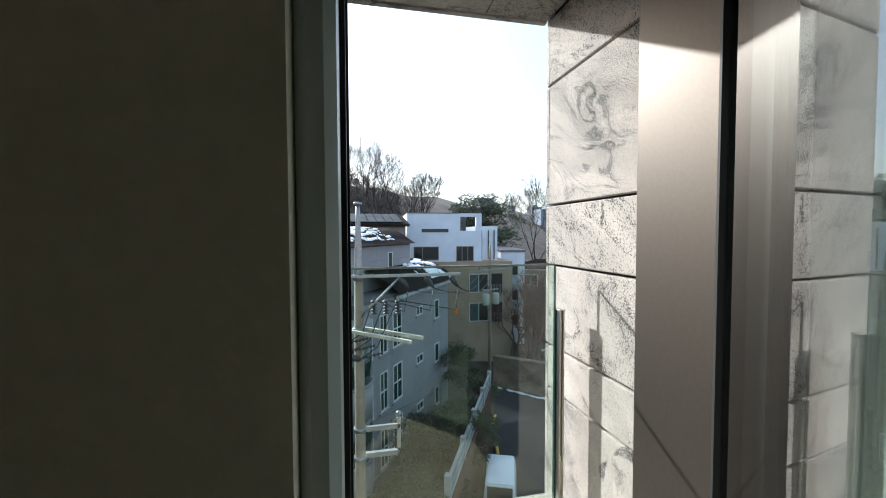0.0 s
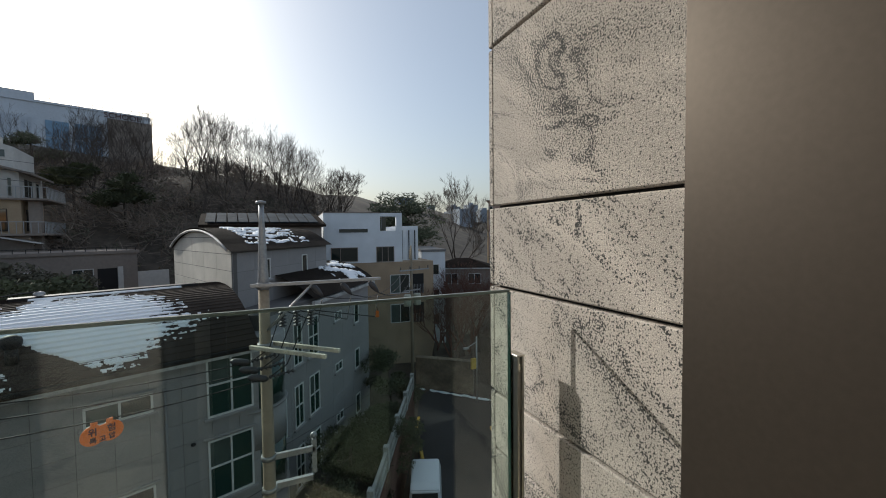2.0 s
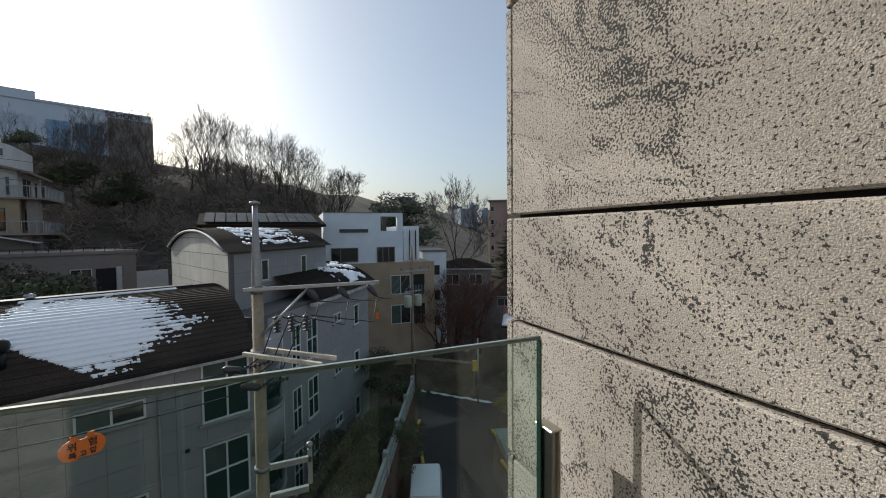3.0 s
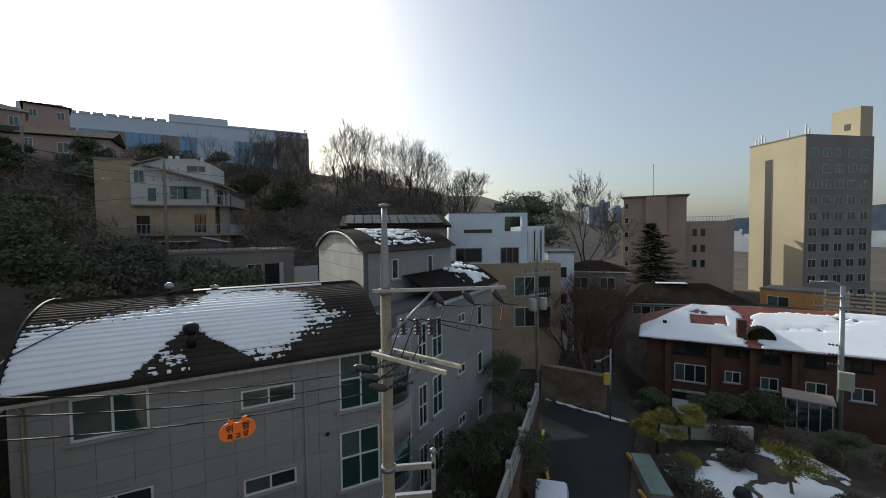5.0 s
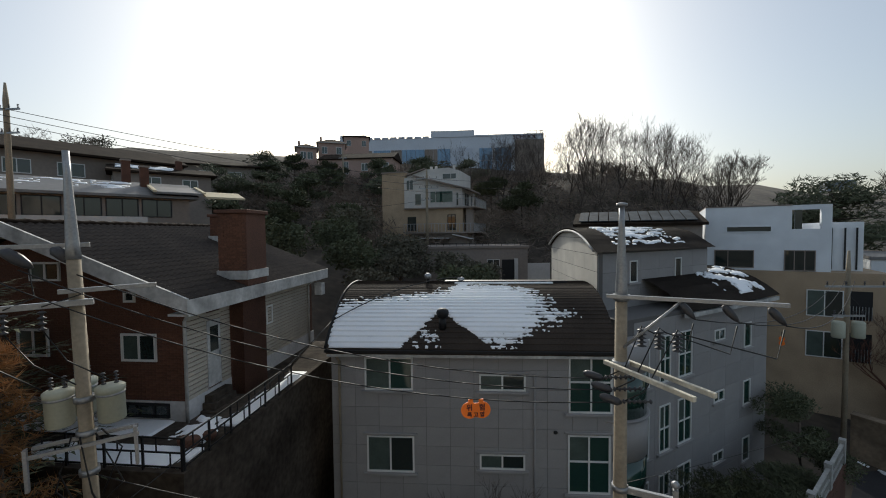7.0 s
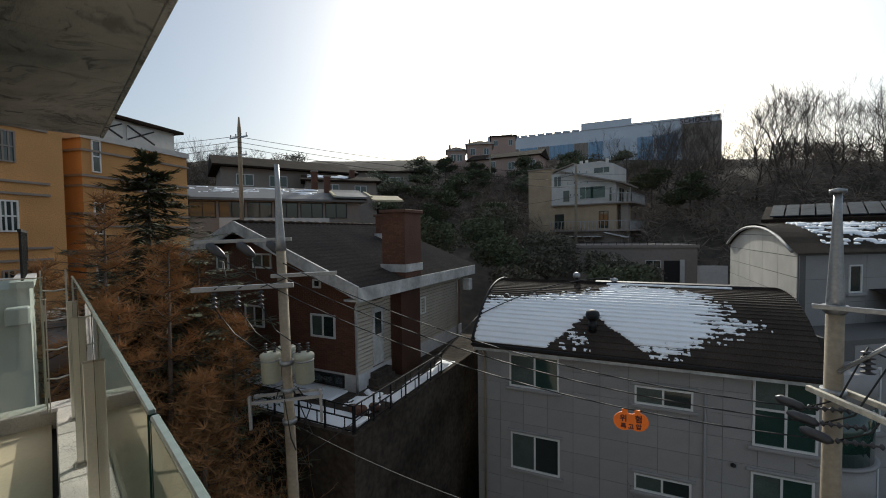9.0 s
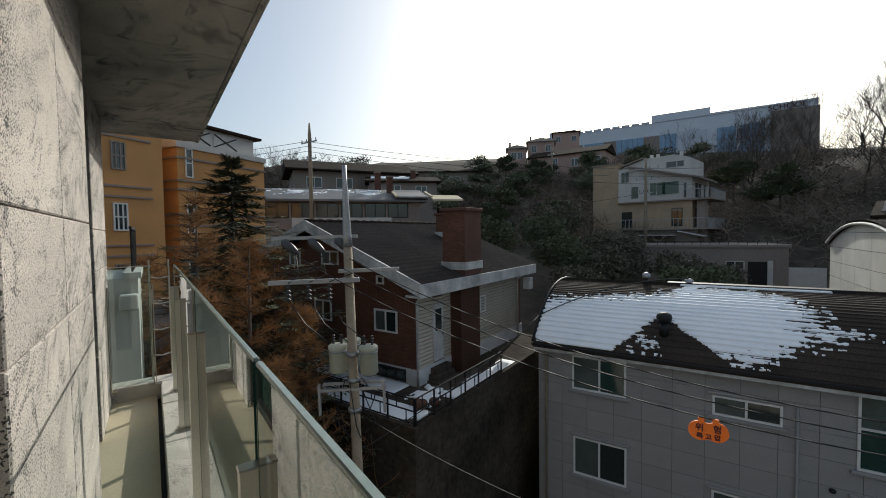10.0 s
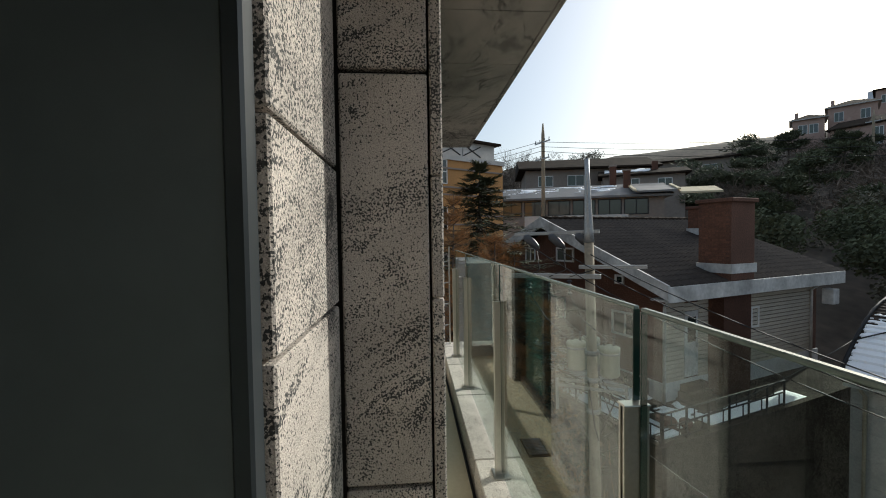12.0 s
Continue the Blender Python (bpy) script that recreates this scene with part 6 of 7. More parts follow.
    part("porch_roof", boxes((-0.15, 2.35, -0.15, 1.75, 2.3, 2.42), bevel=0.02), "far_gray", co)
    for k in range(5):
        part("porch_mullion", boxes((0.54 * k, 0.54 * k + 0.05, -0.01, 0.04, 0.5, 2.3)), "white_trim", co)
    sc = thing("timber_scaffold", "tan timber slat structure on a roof terrace", "scaffold", (40.7, 33.6, -6.4), -50)
    for k in range(6):
        part("slat", boxes((0, 5.0, 0.0, 0.1, 0.35 * k, 0.35 * k + 0.16)), "far_beige", sc)
    for x in (0.0, 1.6, 3.2, 4.85):
        part("slat_post", boxes((x, x + 0.15, 0.1, 0.25, -6.0, 2.1)), "far_beige", sc)
    car = thing("van", "small white van parked along the lane", "van", (7.45, 16.4, -11.44), -22)
    body = bmesh.new()
    outline = [(-1.7, 0.35), (-1.7, 0.9), (-1.62, 1.7), (-1.2, 1.82), (0.7, 1.80), (1.25, 1.15), (1.72, 0.95), (1.75, 0.35)]
    a = [body.verts.new((-0.74 if z < 1.2 else -0.64, y, z)) for y, z in outline]
    b = [body.verts.new((0.74 if z < 1.2 else 0.64, y, z)) for y, z in outline]
    body.faces.new(a)
    body.faces.new(b[::-1])
    for i in range(8):
        body.faces.new((a[(i + 1) % 8], a[i], b[i], b[(i + 1) % 8]))
    bmesh.ops.recalc_face_normals(body, faces=body.faces)
    bmesh.ops.bevel(body, geom=body.edges[:], offset=0.05, segments=2, affect="EDGES")
    part("body", body, "car_paint", car)
    part("rear_window", box(bmesh.new(), -0.56, 0.56, -0.02, 0.02, 0, 0.5, Matrix.Translation((0, -1.69, 1.1)) @ Matrix.Rotation(-0.1, 4, "X")), "pane", car)
    part("windscreen", box(bmesh.new(), -0.6, 0.6, -0.02, 0.02, 0, 0.75, Matrix.Translation((0, 1.28, 1.16)) @ Matrix.Rotation(0.71, 4, "X")), "pane", car)
    for sx in (-1, 1):
        part("side_window", box(bmesh.new(), -0.02, 0.02, -1.2, 0.65, 1.2, 1.65, Matrix.Translation((sx * 0.69, 0, 0)) @ Matrix.Rotation(-sx * 0.15, 4, "Y")), "pane", car)
        for y in (-1.05, 1.1):
            part("wheel", lathe(bmesh.new(), [(0.30, -0.09), (0.31, 0), (0.30, 0.09)], sides=18), "tyre", car).matrix_basis = pose(sx * 0.68, y, 0.31, 0, 90, 0)


build_lane()


# ---- poles and wires ----
def pole_shaft(parent, top, base, r0=0.15, r1=0.19, mast=1.5):
    part("shaft", tube(bmesh.new(), [(0, 0, base), (0, 0, top - mast)], [r1, r0], 18), "pole", parent, "weathered tan concrete shaft")
    part("mast", tube(bmesh.new(), [(0, 0, top - mast - 0.15), (0, 0, top - mast + 0.1), (0, 0, top - 0.4), (0, 0, top)], [r0 + 0.015, r0, 0.055, 0.05], 14), "galv", parent, "tapered steel mast")


def build_pole_near():
    x, y = 0.78, 8.2
    p = thing("utility_pole", "concrete utility pole with crossarms and black strain insulators", "utility pole", (x, y, 0))
    pole_shaft(p, 2.02, -11.6, 0.105, 0.16, 1.65)
    part("cap", lathe(bmesh.new(), [(0.10, 2.0), (0.10, 2.05), (0.02, 2.07)], sides=10), "galv", p)
    part("crossarm", box(bmesh.new(), -0.25, 2.45, -0.18, -0.11, 0.29, 0.36, None, 0.006), "galv", p, "galvanised steel crossarm")
    part("brace", tube(bmesh.new(), [(0.05, -0.12, -0.62), (0.95, -0.13, 0.27)], 0.028, 6), "galv", p)
    part("brace", tube(bmesh.new(), [(0.05, -0.02, -0.62), (0.95, -0.08, 0.27)], 0.022, 6), "galv", p)
    m = face_matrix((-0.18, -0.12), (0.70, -0.71))
    part("crossarm", box(bmesh.new(), -0.15, 1.75, -0.035, 0.035, -1.0, -0.92, m, 0.006), "arm_pale", p, "pale steel crossarm")
    m2 = face_matrix((0.12, 0.16), (0.70, -0.71))
    part("crossarm", box(bmesh.new(), -0.1, 1.75, -0.035, 0.035, -1.0, -0.92, m2, 0.006), "arm_pale", p, "pale steel crossarm")
    for i in range(3):
        b = bmesh.new()
        q = Vector((-0.28 + 0.16 * i, -0.25 - 0.18 * i, -1.22 - 0.13 * i))
        lathe(b, [(0.03, 0), (0.09, 0.08), (0.10, 0.25), (0.09, 0.42), (0.03, 0.5)], sides=12)
        bmesh.ops.transform(b, matrix=Matrix.Translation(q) @ Matrix.Rotation(-1.35, 4, "Y") @ Matrix.Scale(0.75, 4), verts=b.verts)
        part("strain_clamp", b, "porcelain", p, "black rubber clamp cover")
        part("insulator", insulator(bmesh.new(), q + Vector((0, 0, 0.03)), q + Vector((0.5, -0.02, 0.12)), 6, 0.045), "porcelain", p)
        u = Vector((0.35 + 0.28 * i, -0.05 - 0.06 * i, -0.60))
        part("insulator", insulator(bmesh.new(), u, u + Vector((0, 0, 0.36)), 5, 0.085), "porcelain", p, "ribbed pin insulator")
        e = Vector((0.95 + 0.62 * i, -0.15, 0.22))
        b = bmesh.new()
        lathe(b, [(0.03, 0), (0.06, 0.05), (0.07, 0.14), (0.05, 0.26), (0.02, 0.34)], sides=12)
        bmesh.ops.transform(b, matrix=Matrix.Translation(e + Vector((0.0, 0, 0.05))) @ Matrix.Rotation(2.45, 4, "Y"), verts=b.verts)
        part("strain_clamp", b, "porcelain", p, "black rubber clamp cover")
        pts = [e + Vector((0.2, 0, -0.28)), e + Vector((0.1, -0.05, -0.75)), u + Vector((0.1, 0, 0.32)), u + Vector((0, 0, 0.4)), q + Vector((0.35, 0, 0.25)), q + Vector((0.05, 0, 0.05))]
        part("jumper_cable", tube(bmesh.new(), pts, 0.013, 6), "rubber", p)
    part("low_arm", boxes((0.1, 0.95, -0.06, 0.02, -3.42, -3.30), (0.88, 0.97, -0.06, 0.04, -3.9, -3.15), bevel=0.006), "galv", p, "steel side arm")
    part("arm_knob", lathe(bmesh.new(), [(0.02, -3.15), (0.07, -3.10), (0.07, -3.04), (0.02, -3.0)], (0.92, 0, 0), 10), "galv", p)
    part("low_arm", boxes((-0.1, 0.9, 0.1, 0.2, -4.15, -4.03)), "galv", p)
    for z in (-3.35, -4.05, -0.95, 0.3):
        part("band", lathe(bmesh.new(), [(0.15, z - 0.05), (0.155, z), (0.15, z + 0.05)], sides=16), "galv", p)


def build_pole_left():
    x, y = -7.7, 3.5
    p = thing("utility_pole", "concrete utility pole carrying three pale transformers", "utility pole", (x, y, 0), 57)
    p.matrix_basis = pose(x, y, 0, 0, -1.3, 57)
    pole_shaft(p, 3.0, -11.6, 0.10, 0.145, 1.7)
    part("crossarm", box(bmesh.new(), -1.75, 0.25, -0.2, -0.1, 0.36, 0.46, None, 0.006), "galv", p, "galvanised steel crossarm")
    part("crossarm", box(bmesh.new(), -0.2, 1.15, -0.2, -0.12, 0.58, 0.66, None, 0.006), "galv", p)
    part("crossarm", box(bmesh.new(), -1.75, 0.2, 0.12, 0.2, 1.35, 1.43, None, 0.006), "galv", p)
    for i in range(3):
        q = Vector((-1.5 + 0.6 * i, 0.1, 1.15))
        b = lathe(bmesh.new(), [(0.03, 0), (0.09, 0.06), (0.10, 0.25), (0.07, 0.4), (0.02, 0.48)], sides=12)
        bmesh.ops.transform(b, matrix=Matrix.Translation(q + Vector((0, 0, 0.2))) @ Matrix.Rotation(2.3, 4, "Y"), verts=b.verts)
        part("strain_clamp", b, "porcelain", p, "black rubber clamp cover")
        part("cutout", insulator(bmesh.new(), (-1.3 + 0.45 * i, -0.25, 0.0), (-1.3 + 0.45 * i, -0.22, 0.36), 4, 0.06), "porcelain", p, "hanging cutout switch")
        part("lead", tube(bmesh.new(), [(-1.3 + 0.45 * i, -0.25, 0.02), (-0.9 + 0.4 * i, -0.4, -0.5), (-0.45 + 0.42 * i, -0.3, -0.95)], 0.012, 5), "rubber", p)
        part("jumper", tube(bmesh.new(), [q + Vector((0.3, 0, -0.1)), q + Vector((0.4, -0.2, -0.6)), (-1.3 + 0.45 * i, -0.22, 0.4)], 0.012, 5), "rubber", p)
    for i, (dx, dy) in enumerate(((-0.36, 0.14), (0.38, -0.1), (-0.12, 0.62))):
        t = part("transformer", lathe(bmesh.new(), [(0.175, -1.75), (0.205, -1.72), (0.205, -1.22), (0.22, -1.20), (0.22, -1.13), (0.175, -1.10), (0.05, -1.08)], (dx, dy, 0), 20), "trafo", p, "pale green transformer can")
        for k in (-0.09, 0.09):
            part("bushing", insulator(bmesh.new(), (dx + k, dy, -1.10), (dx + k, dy, -0.86), 4, 0.04), "porcelain", t)
        part("lid_band", lathe(bmesh.new(), [(0.208, -1.27), (0.217, -1.25), (0.208, -1.23)], (dx, dy, 0), 20), "galv", t)
    part("bracket", boxes((-0.75, 0.75, -0.24, -0.19, -2.08, -2.02), (-0.76, -0.71, -0.27, -0.18, -2.6, -1.9), (0.68, 0.73, -0.27, -0.18, -2.6, -1.9), (-0.75, 0.7, 0.16, 0.21, -2.08, -2.02)), "galv", p, "steel bracket frame")
    for k in range(6):
        a = k * 1.1
        part("cable_loop", tube(bmesh.new(), [(0.2 * math.cos(a), 0.2 * math.sin(a), -1.9), (0.5 * math.cos(a + 0.5), 0.45 * math.sin(a + 0.5), -2.4 - 0.1 * k), (0.2 * math.cos(a + 1), 0.2 * math.sin(a + 1), -3.2)], 0.015, 5), "rubber", p)
    for z in (0.4, -1.3, -1.9, -2.6):
        part("band", lathe(bmesh.new(), [(0.15, z - 0.05), (0.155, z), (0.15, z + 0.05)], sides=14), "galv", p)


build_pole_near()
build_pole_left()


def simple_pole(label, x, y, top, base, arms, r=0.15):
    p = thing("utility_pole", label, "utility pole", (x, y, 0), 20)
    part("shaft", tube(bmesh.new(), [(0, 0, base), (0, 0, top - 1.0), (0, 0, top)], [r * 1.2, r, 0.06], 10), "pole", p)
    for z, a, b in arms:
        part("crossarm", boxes((a, b, -0.12, -0.04, z - 0.05, z + 0.05)), "galv", p)
        for k in np.linspace(a + 0.1, b - 0.1, 4):
            part("insulator", insulator(bmesh.new(), (k, -0.08, z + 0.05), (k, -0.08, z + 0.3), 3, 0.06), "porcelain", p)
    return p


q = simple_pole("concrete pole with two hanging transformers by the bend", 11.4, 29.3, 0.35, -11.7, ((-1.6, -1.2, 1.8), (-3.2, -0.8, 0.8)), 0.11)
for dx in (-0.5, 0.5):
    part("transformer", lathe(bmesh.new(), [(0.28, -4.4), (0.30, -4.35), (0.30, -3.6), (0.25, -3.5)], (dx, -0.1, 0), 14), "trafo", q)
simple_pole("tall distant utility pole above the long house", -33.2, 10.9, 10.8, -2, ((9.2, -1.0, 1.0), (7.8, -0.9, 0.9)))
simple_pole("distant utility pole below the villa", -22.3, 44.2, 9.4, -4, ((8.2, -1.3, 1.3), (7.0, -1.0, 1.4), (5.6, -0.7, 0.7)))
simple_pole("distant utility pole on the wooded slope", -48, 60, 17, 2, ((15.5, -0.8, 0.8),))
lp = thing("street_lamp", "street lamp pole with a yellow notice box", "street lamp", (15.2, 25.6, -11.5))
part("shaft", tube(bmesh.new(), [(0, 0, 0), (0, 0, 5.0)], 0.055, 10), "galv", lp)
part("arm", tube(bmesh.new(), [(0, 0, 4.6), (-0.9, -0.2, 4.3)], 0.03, 6), "galv", lp)
part("lamp_head", boxes((-1.2, -0.8, -0.3, -0.1, 4.2, 4.35), bevel=0.03), "galv", lp)
part("notice_box", boxes((-0.5, -0.1, -0.15, 0.05, 2.6, 3.4), bevel=0.02), "yellow", lp)


def cable(p, q, drop, r=0.012, label="sagging black overhead power cable", n=16):
    return single("overhead_cable", tube(bmesh.new(), sag(p, q, drop, n), r, 5), "rubber", label, "cable", group="overhead cables")


A = [(0.50 + 0.14 * i, 7.95 - 0.18 * i, -1.20 - 0.13 * i) for i in range(3)]
B = [(-7.75, 3.4, 0.95), (-8.1, 2.9, 1.0), (-8.4, 2.4, 1.05)]
for a, b, s in zip(A, B, (0.48, 0.53, 0.63)):
    cable(a, b, s, 0.012)
for i in range(3):
    cable((1.95 + 0.62 * i, 8.05, 0.0), (10.8 + 0.4 * i, 29.1, -1.3), 0.8, 0.012)
cable((0.78, 8.2, -3.3), (9.5, 26.0, -8.4), 0.1, 0.008)
cable((-7.7, 3.5, -2.6), (0.7, 8.2, -4.0), 0.5, 0.01)
cable((-5.69, 15.72, -0.34), (-8.9, 11.32, -1.6), -0.34, 0.02, "thick black cable slung over the snowy roof")
cable((-8.9, 11.32, -1.6), (-7.75, 3.5, -3.7), 0.25, 0.012)
cable((11.4, 29.2, -2), (15.2, 25.6, -7.2), 0.3, 0.01)
for i in range(3):
    cable((-33.0, 10.6, 9.2 - 0.4 * i), (-12, 60, 9 - i), 1.5, 0.02)
    cable((-33.0, 10.6, 9.2 - 0.4 * i), (-60, -20, 10 - i), 1.5, 0.02)
cable((-48, 60, 12), (-22.3, 44.2, 8.2), 1.0, 0.02)
cable((-60, 45, 6), (-22.3, 44.2, 5.6), 1.0, 0.02)


def build_sign():
    f = 0.241
    a, b = Vector(A[2]), Vector(B[2])
    p = a.lerp(b, f) - Vector((0, 0, 0.63 * 4 * f * (1 - f)))
    d = (b - a).normalized()
    s = thing("warning_sign", "orange double-lobed high-voltage warning plate on a cable", "sign", (p.x, p.y, p.z - 0.19), math.degrees(math.atan2(-d.y, -d.x)))
    bm = bmesh.new()
    for cx in (-0.105, 0.0, 0.105):
        rx, rz = (0.15, 0.145) if cx else (0.17, 0.122)
        ring = [(cx + rx * math.cos(k * math.pi / 14), rz * math.sin(k * math.pi / 14)) for k in range(28)]
        y = 0.0005 * cx / 0.105
        front, back = [bm.verts.new((x, -0.008 + y, z)) for x, z in ring], [bm.verts.new((x, 0.008 + y, z)) for x, z in ring]
        bm.faces.new(front)
        bm.faces.new(back[::-1])
        for k in range(28):
            bm.faces.new((front[(k + 1) % 28], front[k], back[k], back[(k + 1) % 28]))
    bmesh.ops.recalc_face_normals(bm, faces=bm.faces)
    part("plate", bm, "orange", s)
    for cx in (-0.09, 0.09):
        part("clip", boxes((cx - 0.04, cx + 0.04, -0.012, 0.012, 0.12, 0.19)), "orange", s)
    part("center_dot", lathe(bmesh.new(), [(0.028, -0.013), (0.028, 0.0)], sides=12), "galv", s).matrix_basis = pose(0, 0, 0.0, 90, 0, 0)
    for body, x, z, size in (("위", -0.11, 0.005, 0.12), ("험", 0.11, 0.005, 0.12), ("특", -0.11, -0.105, 0.09), ("고", 0.0, -0.11, 0.09), ("압", 0.11, -0.105, 0.09)):
        cu = bpy.data.curves.new("letter", "FONT")
        cu.body, cu.size, cu.extrude, cu.align_x = body, size, 0.001, "CENTER"
        cu.offset = 0.004
        tmp = new("letter", cu)
        me = bpy.data.meshes.new_from_object(tmp.evaluated_get(bpy.context.evaluated_depsgraph_get()))
        bpy.data.objects.remove(tmp)
        me.materials.clear()
        me.materials.append(M["paint_red"])
        part("letter", me, "paint_red", s).matrix_basis = pose(x, -0.012, z, 90, 0, 0)


build_sign()


far_plate = thing("warning_sign", "small orange warning plate hung on a far cable", "sign", (7.5, 25.0, -3.95), -14)
part("plate", lathe(bmesh.new(), [(0.12, -0.008), (0.125, 0), (0.12, 0.008)], sides=18), "orange", far_plate).matrix_basis = pose(0, 0, 0.1, 90)
part("plate", lathe(bmesh.new(), [(0.12, -0.008), (0.125, 0), (0.12, 0.008)], sides=18), "orange", far_plate).matrix_basis = pose(0, 0, -0.12, 90)
part("clip", boxes((-0.02, 0.02, -0.01, 0.01, 0.2, 0.45)), "rubber", far_plate)
for i, (x, y, w, d) in enumerate(((-18.5, 28.5, 2.6, 1.6), (-13.8, 29.5, 3.0, 1.2), (-22.5, 33, 3, 1.5), (-8.0, 37.5, 3.0, 2.0), (-12.0, 24.5, 2.4, 1.2))):
    snow_sheet("slope_snow", lambda a, b: (a, b, terrain(a, b) + 0.25), x - w / 2, x + w / 2, y - d / 2, y + d / 2, 24, 14, lambda a, b, x=x, y=y, w=w, d=d, i=i: 0.5 - (2 * (a - x) / w) ** 2 * 0.6 - (2 * (b - y) / d) ** 2 * 0.6 + 0.5 * noise.noise((a * 1.4, b * 1.4, i)), 0.08, "small patch of old snow on the slope")


# ---- trees ----
def limb_tubes(bm, start, direction, length, radius, level, rng, spread, upward, sides, twig_levels, out=None, least=0.0):
    """A limb that bends as it grows and splits into thinner ones."""
    radius = max(radius, least)
    pts, rad = [Vector(start)], [radius]
    d = Vector(direction).normalized()
    steps = 4 if level else 2
    for i in range(steps):
        d = (d + Vector((rng.uniform(-1, 1), rng.uniform(-1, 1), rng.uniform(-1, 1) + upward)) * 0.16).normalized()
        pts.append(pts[-1] + d * length / steps)
        rad.append(radius * (1 - 0.5 * (i + 1) / steps))
    tube(bm, pts, rad, sides, caps=False)
    if out is not None:
        out.append(pts[-1])
    if level == 0:
        return
    n = 3 if level > 1 else 4
    for i in range(n):
        k = rng.choice((2, 3, 4)) if i else 4
        side = Vector((rng.uniform(-1, 1), rng.uniform(-1, 1), rng.uniform(-0.3, 0.8)))
        limb_tubes(bm, pts[k], d + side * spread, length * rng.uniform(0.55, 0.8), rad[k] * 0.72, level - 1, rng, spread, upward, 3 if level < twig_levels else sides, twig_levels, out, least)


def bare_tree_meshes(seed, height, levels=4, spread=0.8, upward=0.35, trunk=0.25):
    rng = random.Random(seed)
    t = bmesh.new()
    tube(t, [(0, 0, 0), (0.05 * height * rng.uniform(-1, 1), 0, height * 0.18), (0.06 * height * rng.uniform(-1, 1), 0.03 * height, height * 0.34)], [trunk, trunk * 0.8, trunk * 0.62], 8)
    t.verts.ensure_lookup_table()
    top = Vector(t.verts[-1].co)
    c = bmesh.new()
    for i in range(4):
        a = i * 1.57 + rng.uniform(-0.5, 0.5)
        limb_tubes(c, (top.x * 0.95, top.y * 0.95, height * (0.22 + 0.035 * i)), (math.cos(a) * spread * 0.8, math.sin(a) * spread * 0.8, 1), height * 0.29, trunk * 0.42, levels, rng, spread, upward, 4, 3, None, height * 0.0011)
    return t, c


def bare_tree(name, label, at, height, seed, mat="twig", levels=4, spread=0.8, trunk=0.22):
    tr = thing(name, label, "tree", at, seed * 37 % 360)
    t, c = bare_tree_meshes(seed, height, levels, spread, trunk=trunk)
    part("trunk", t, "bark", tr)
    part("crown", c, mat, tr)
    return tr


def tufts(bm, centre, radius, count, size, rng, flat=0.6, needle=False):
    """Loose leaves or needle tufts scattered through an uneven clump."""
    for _ in range(count):
        v = Vector((rng.gauss(0, 1), rng.gauss(0, 1), rng.gauss(0, 1)))
        v = v.normalized() * radius * rng.uniform(0.25, 1.0) ** 0.5
        v.z *= flat
        p = Vector(centre) + v
        a = Vector((rng.uniform(-1, 1), rng.uniform(-1, 1), rng.uniform(-0.3, 1))).normalized()
        b = a.orthogonal().normalized()
        s = size * rng.uniform(0.6, 1.4)
        w = 0.16 if needle is True else needle or 0.5
        bm.faces.new([bm.verts.new(p + q) for q in (-b * s * w, b * s * w, a * s)])


def pine(name, label, at, height, width, seed, mat="needle", trunk=0.2, clumps=16, per=170, size=0.28, lean=0.0):
    rng = random.Random(seed)
    tr = thing(name, label, "tree", at, seed * 53 % 360)
    t, c = bmesh.new(), bmesh.new()
    top = Vector((lean * height, 0, height * 0.8))
    mid = Vector((lean * height * 0.3 + rng.uniform(-.2, .2), rng.uniform(-.2, .2), height * 0.4))
    tube(t, [(0, 0, 0), mid, top], [trunk, trunk * 0.7, trunk * 0.3], 8)
    for i in range(clumps):
        f = rng.uniform(0.35, 1.0)
        a = i * 2.4
        r = width * (1.1 - 0.75 * abs(f - 0.55)) * rng.uniform(0.35, 1.0) * (1.0 if f < 0.85 else 0.5)
        base = mid.lerp(top, (f - 0.35) / 0.65)
        p = base + Vector((math.cos(a) * r, math.sin(a) * r, rng.uniform(0.0, 0.25) * height * 0.3))
        tube(t, [base, base.lerp(p, 0.6) + Vector((0, 0, -0.05 * r)), p], [trunk * 0.3, trunk * 0.18, trunk * 0.06], 5)
        tufts(c, p, width * rng.uniform(0.28, 0.48), per, size, rng, 0.5, True)
        tufts(c, base.lerp(p, 0.6), width * 0.25, per // 3, size, rng, 0.4, True)
    part("trunk", t, "bark", tr)
    part("crown", c, mat, tr)
    return tr


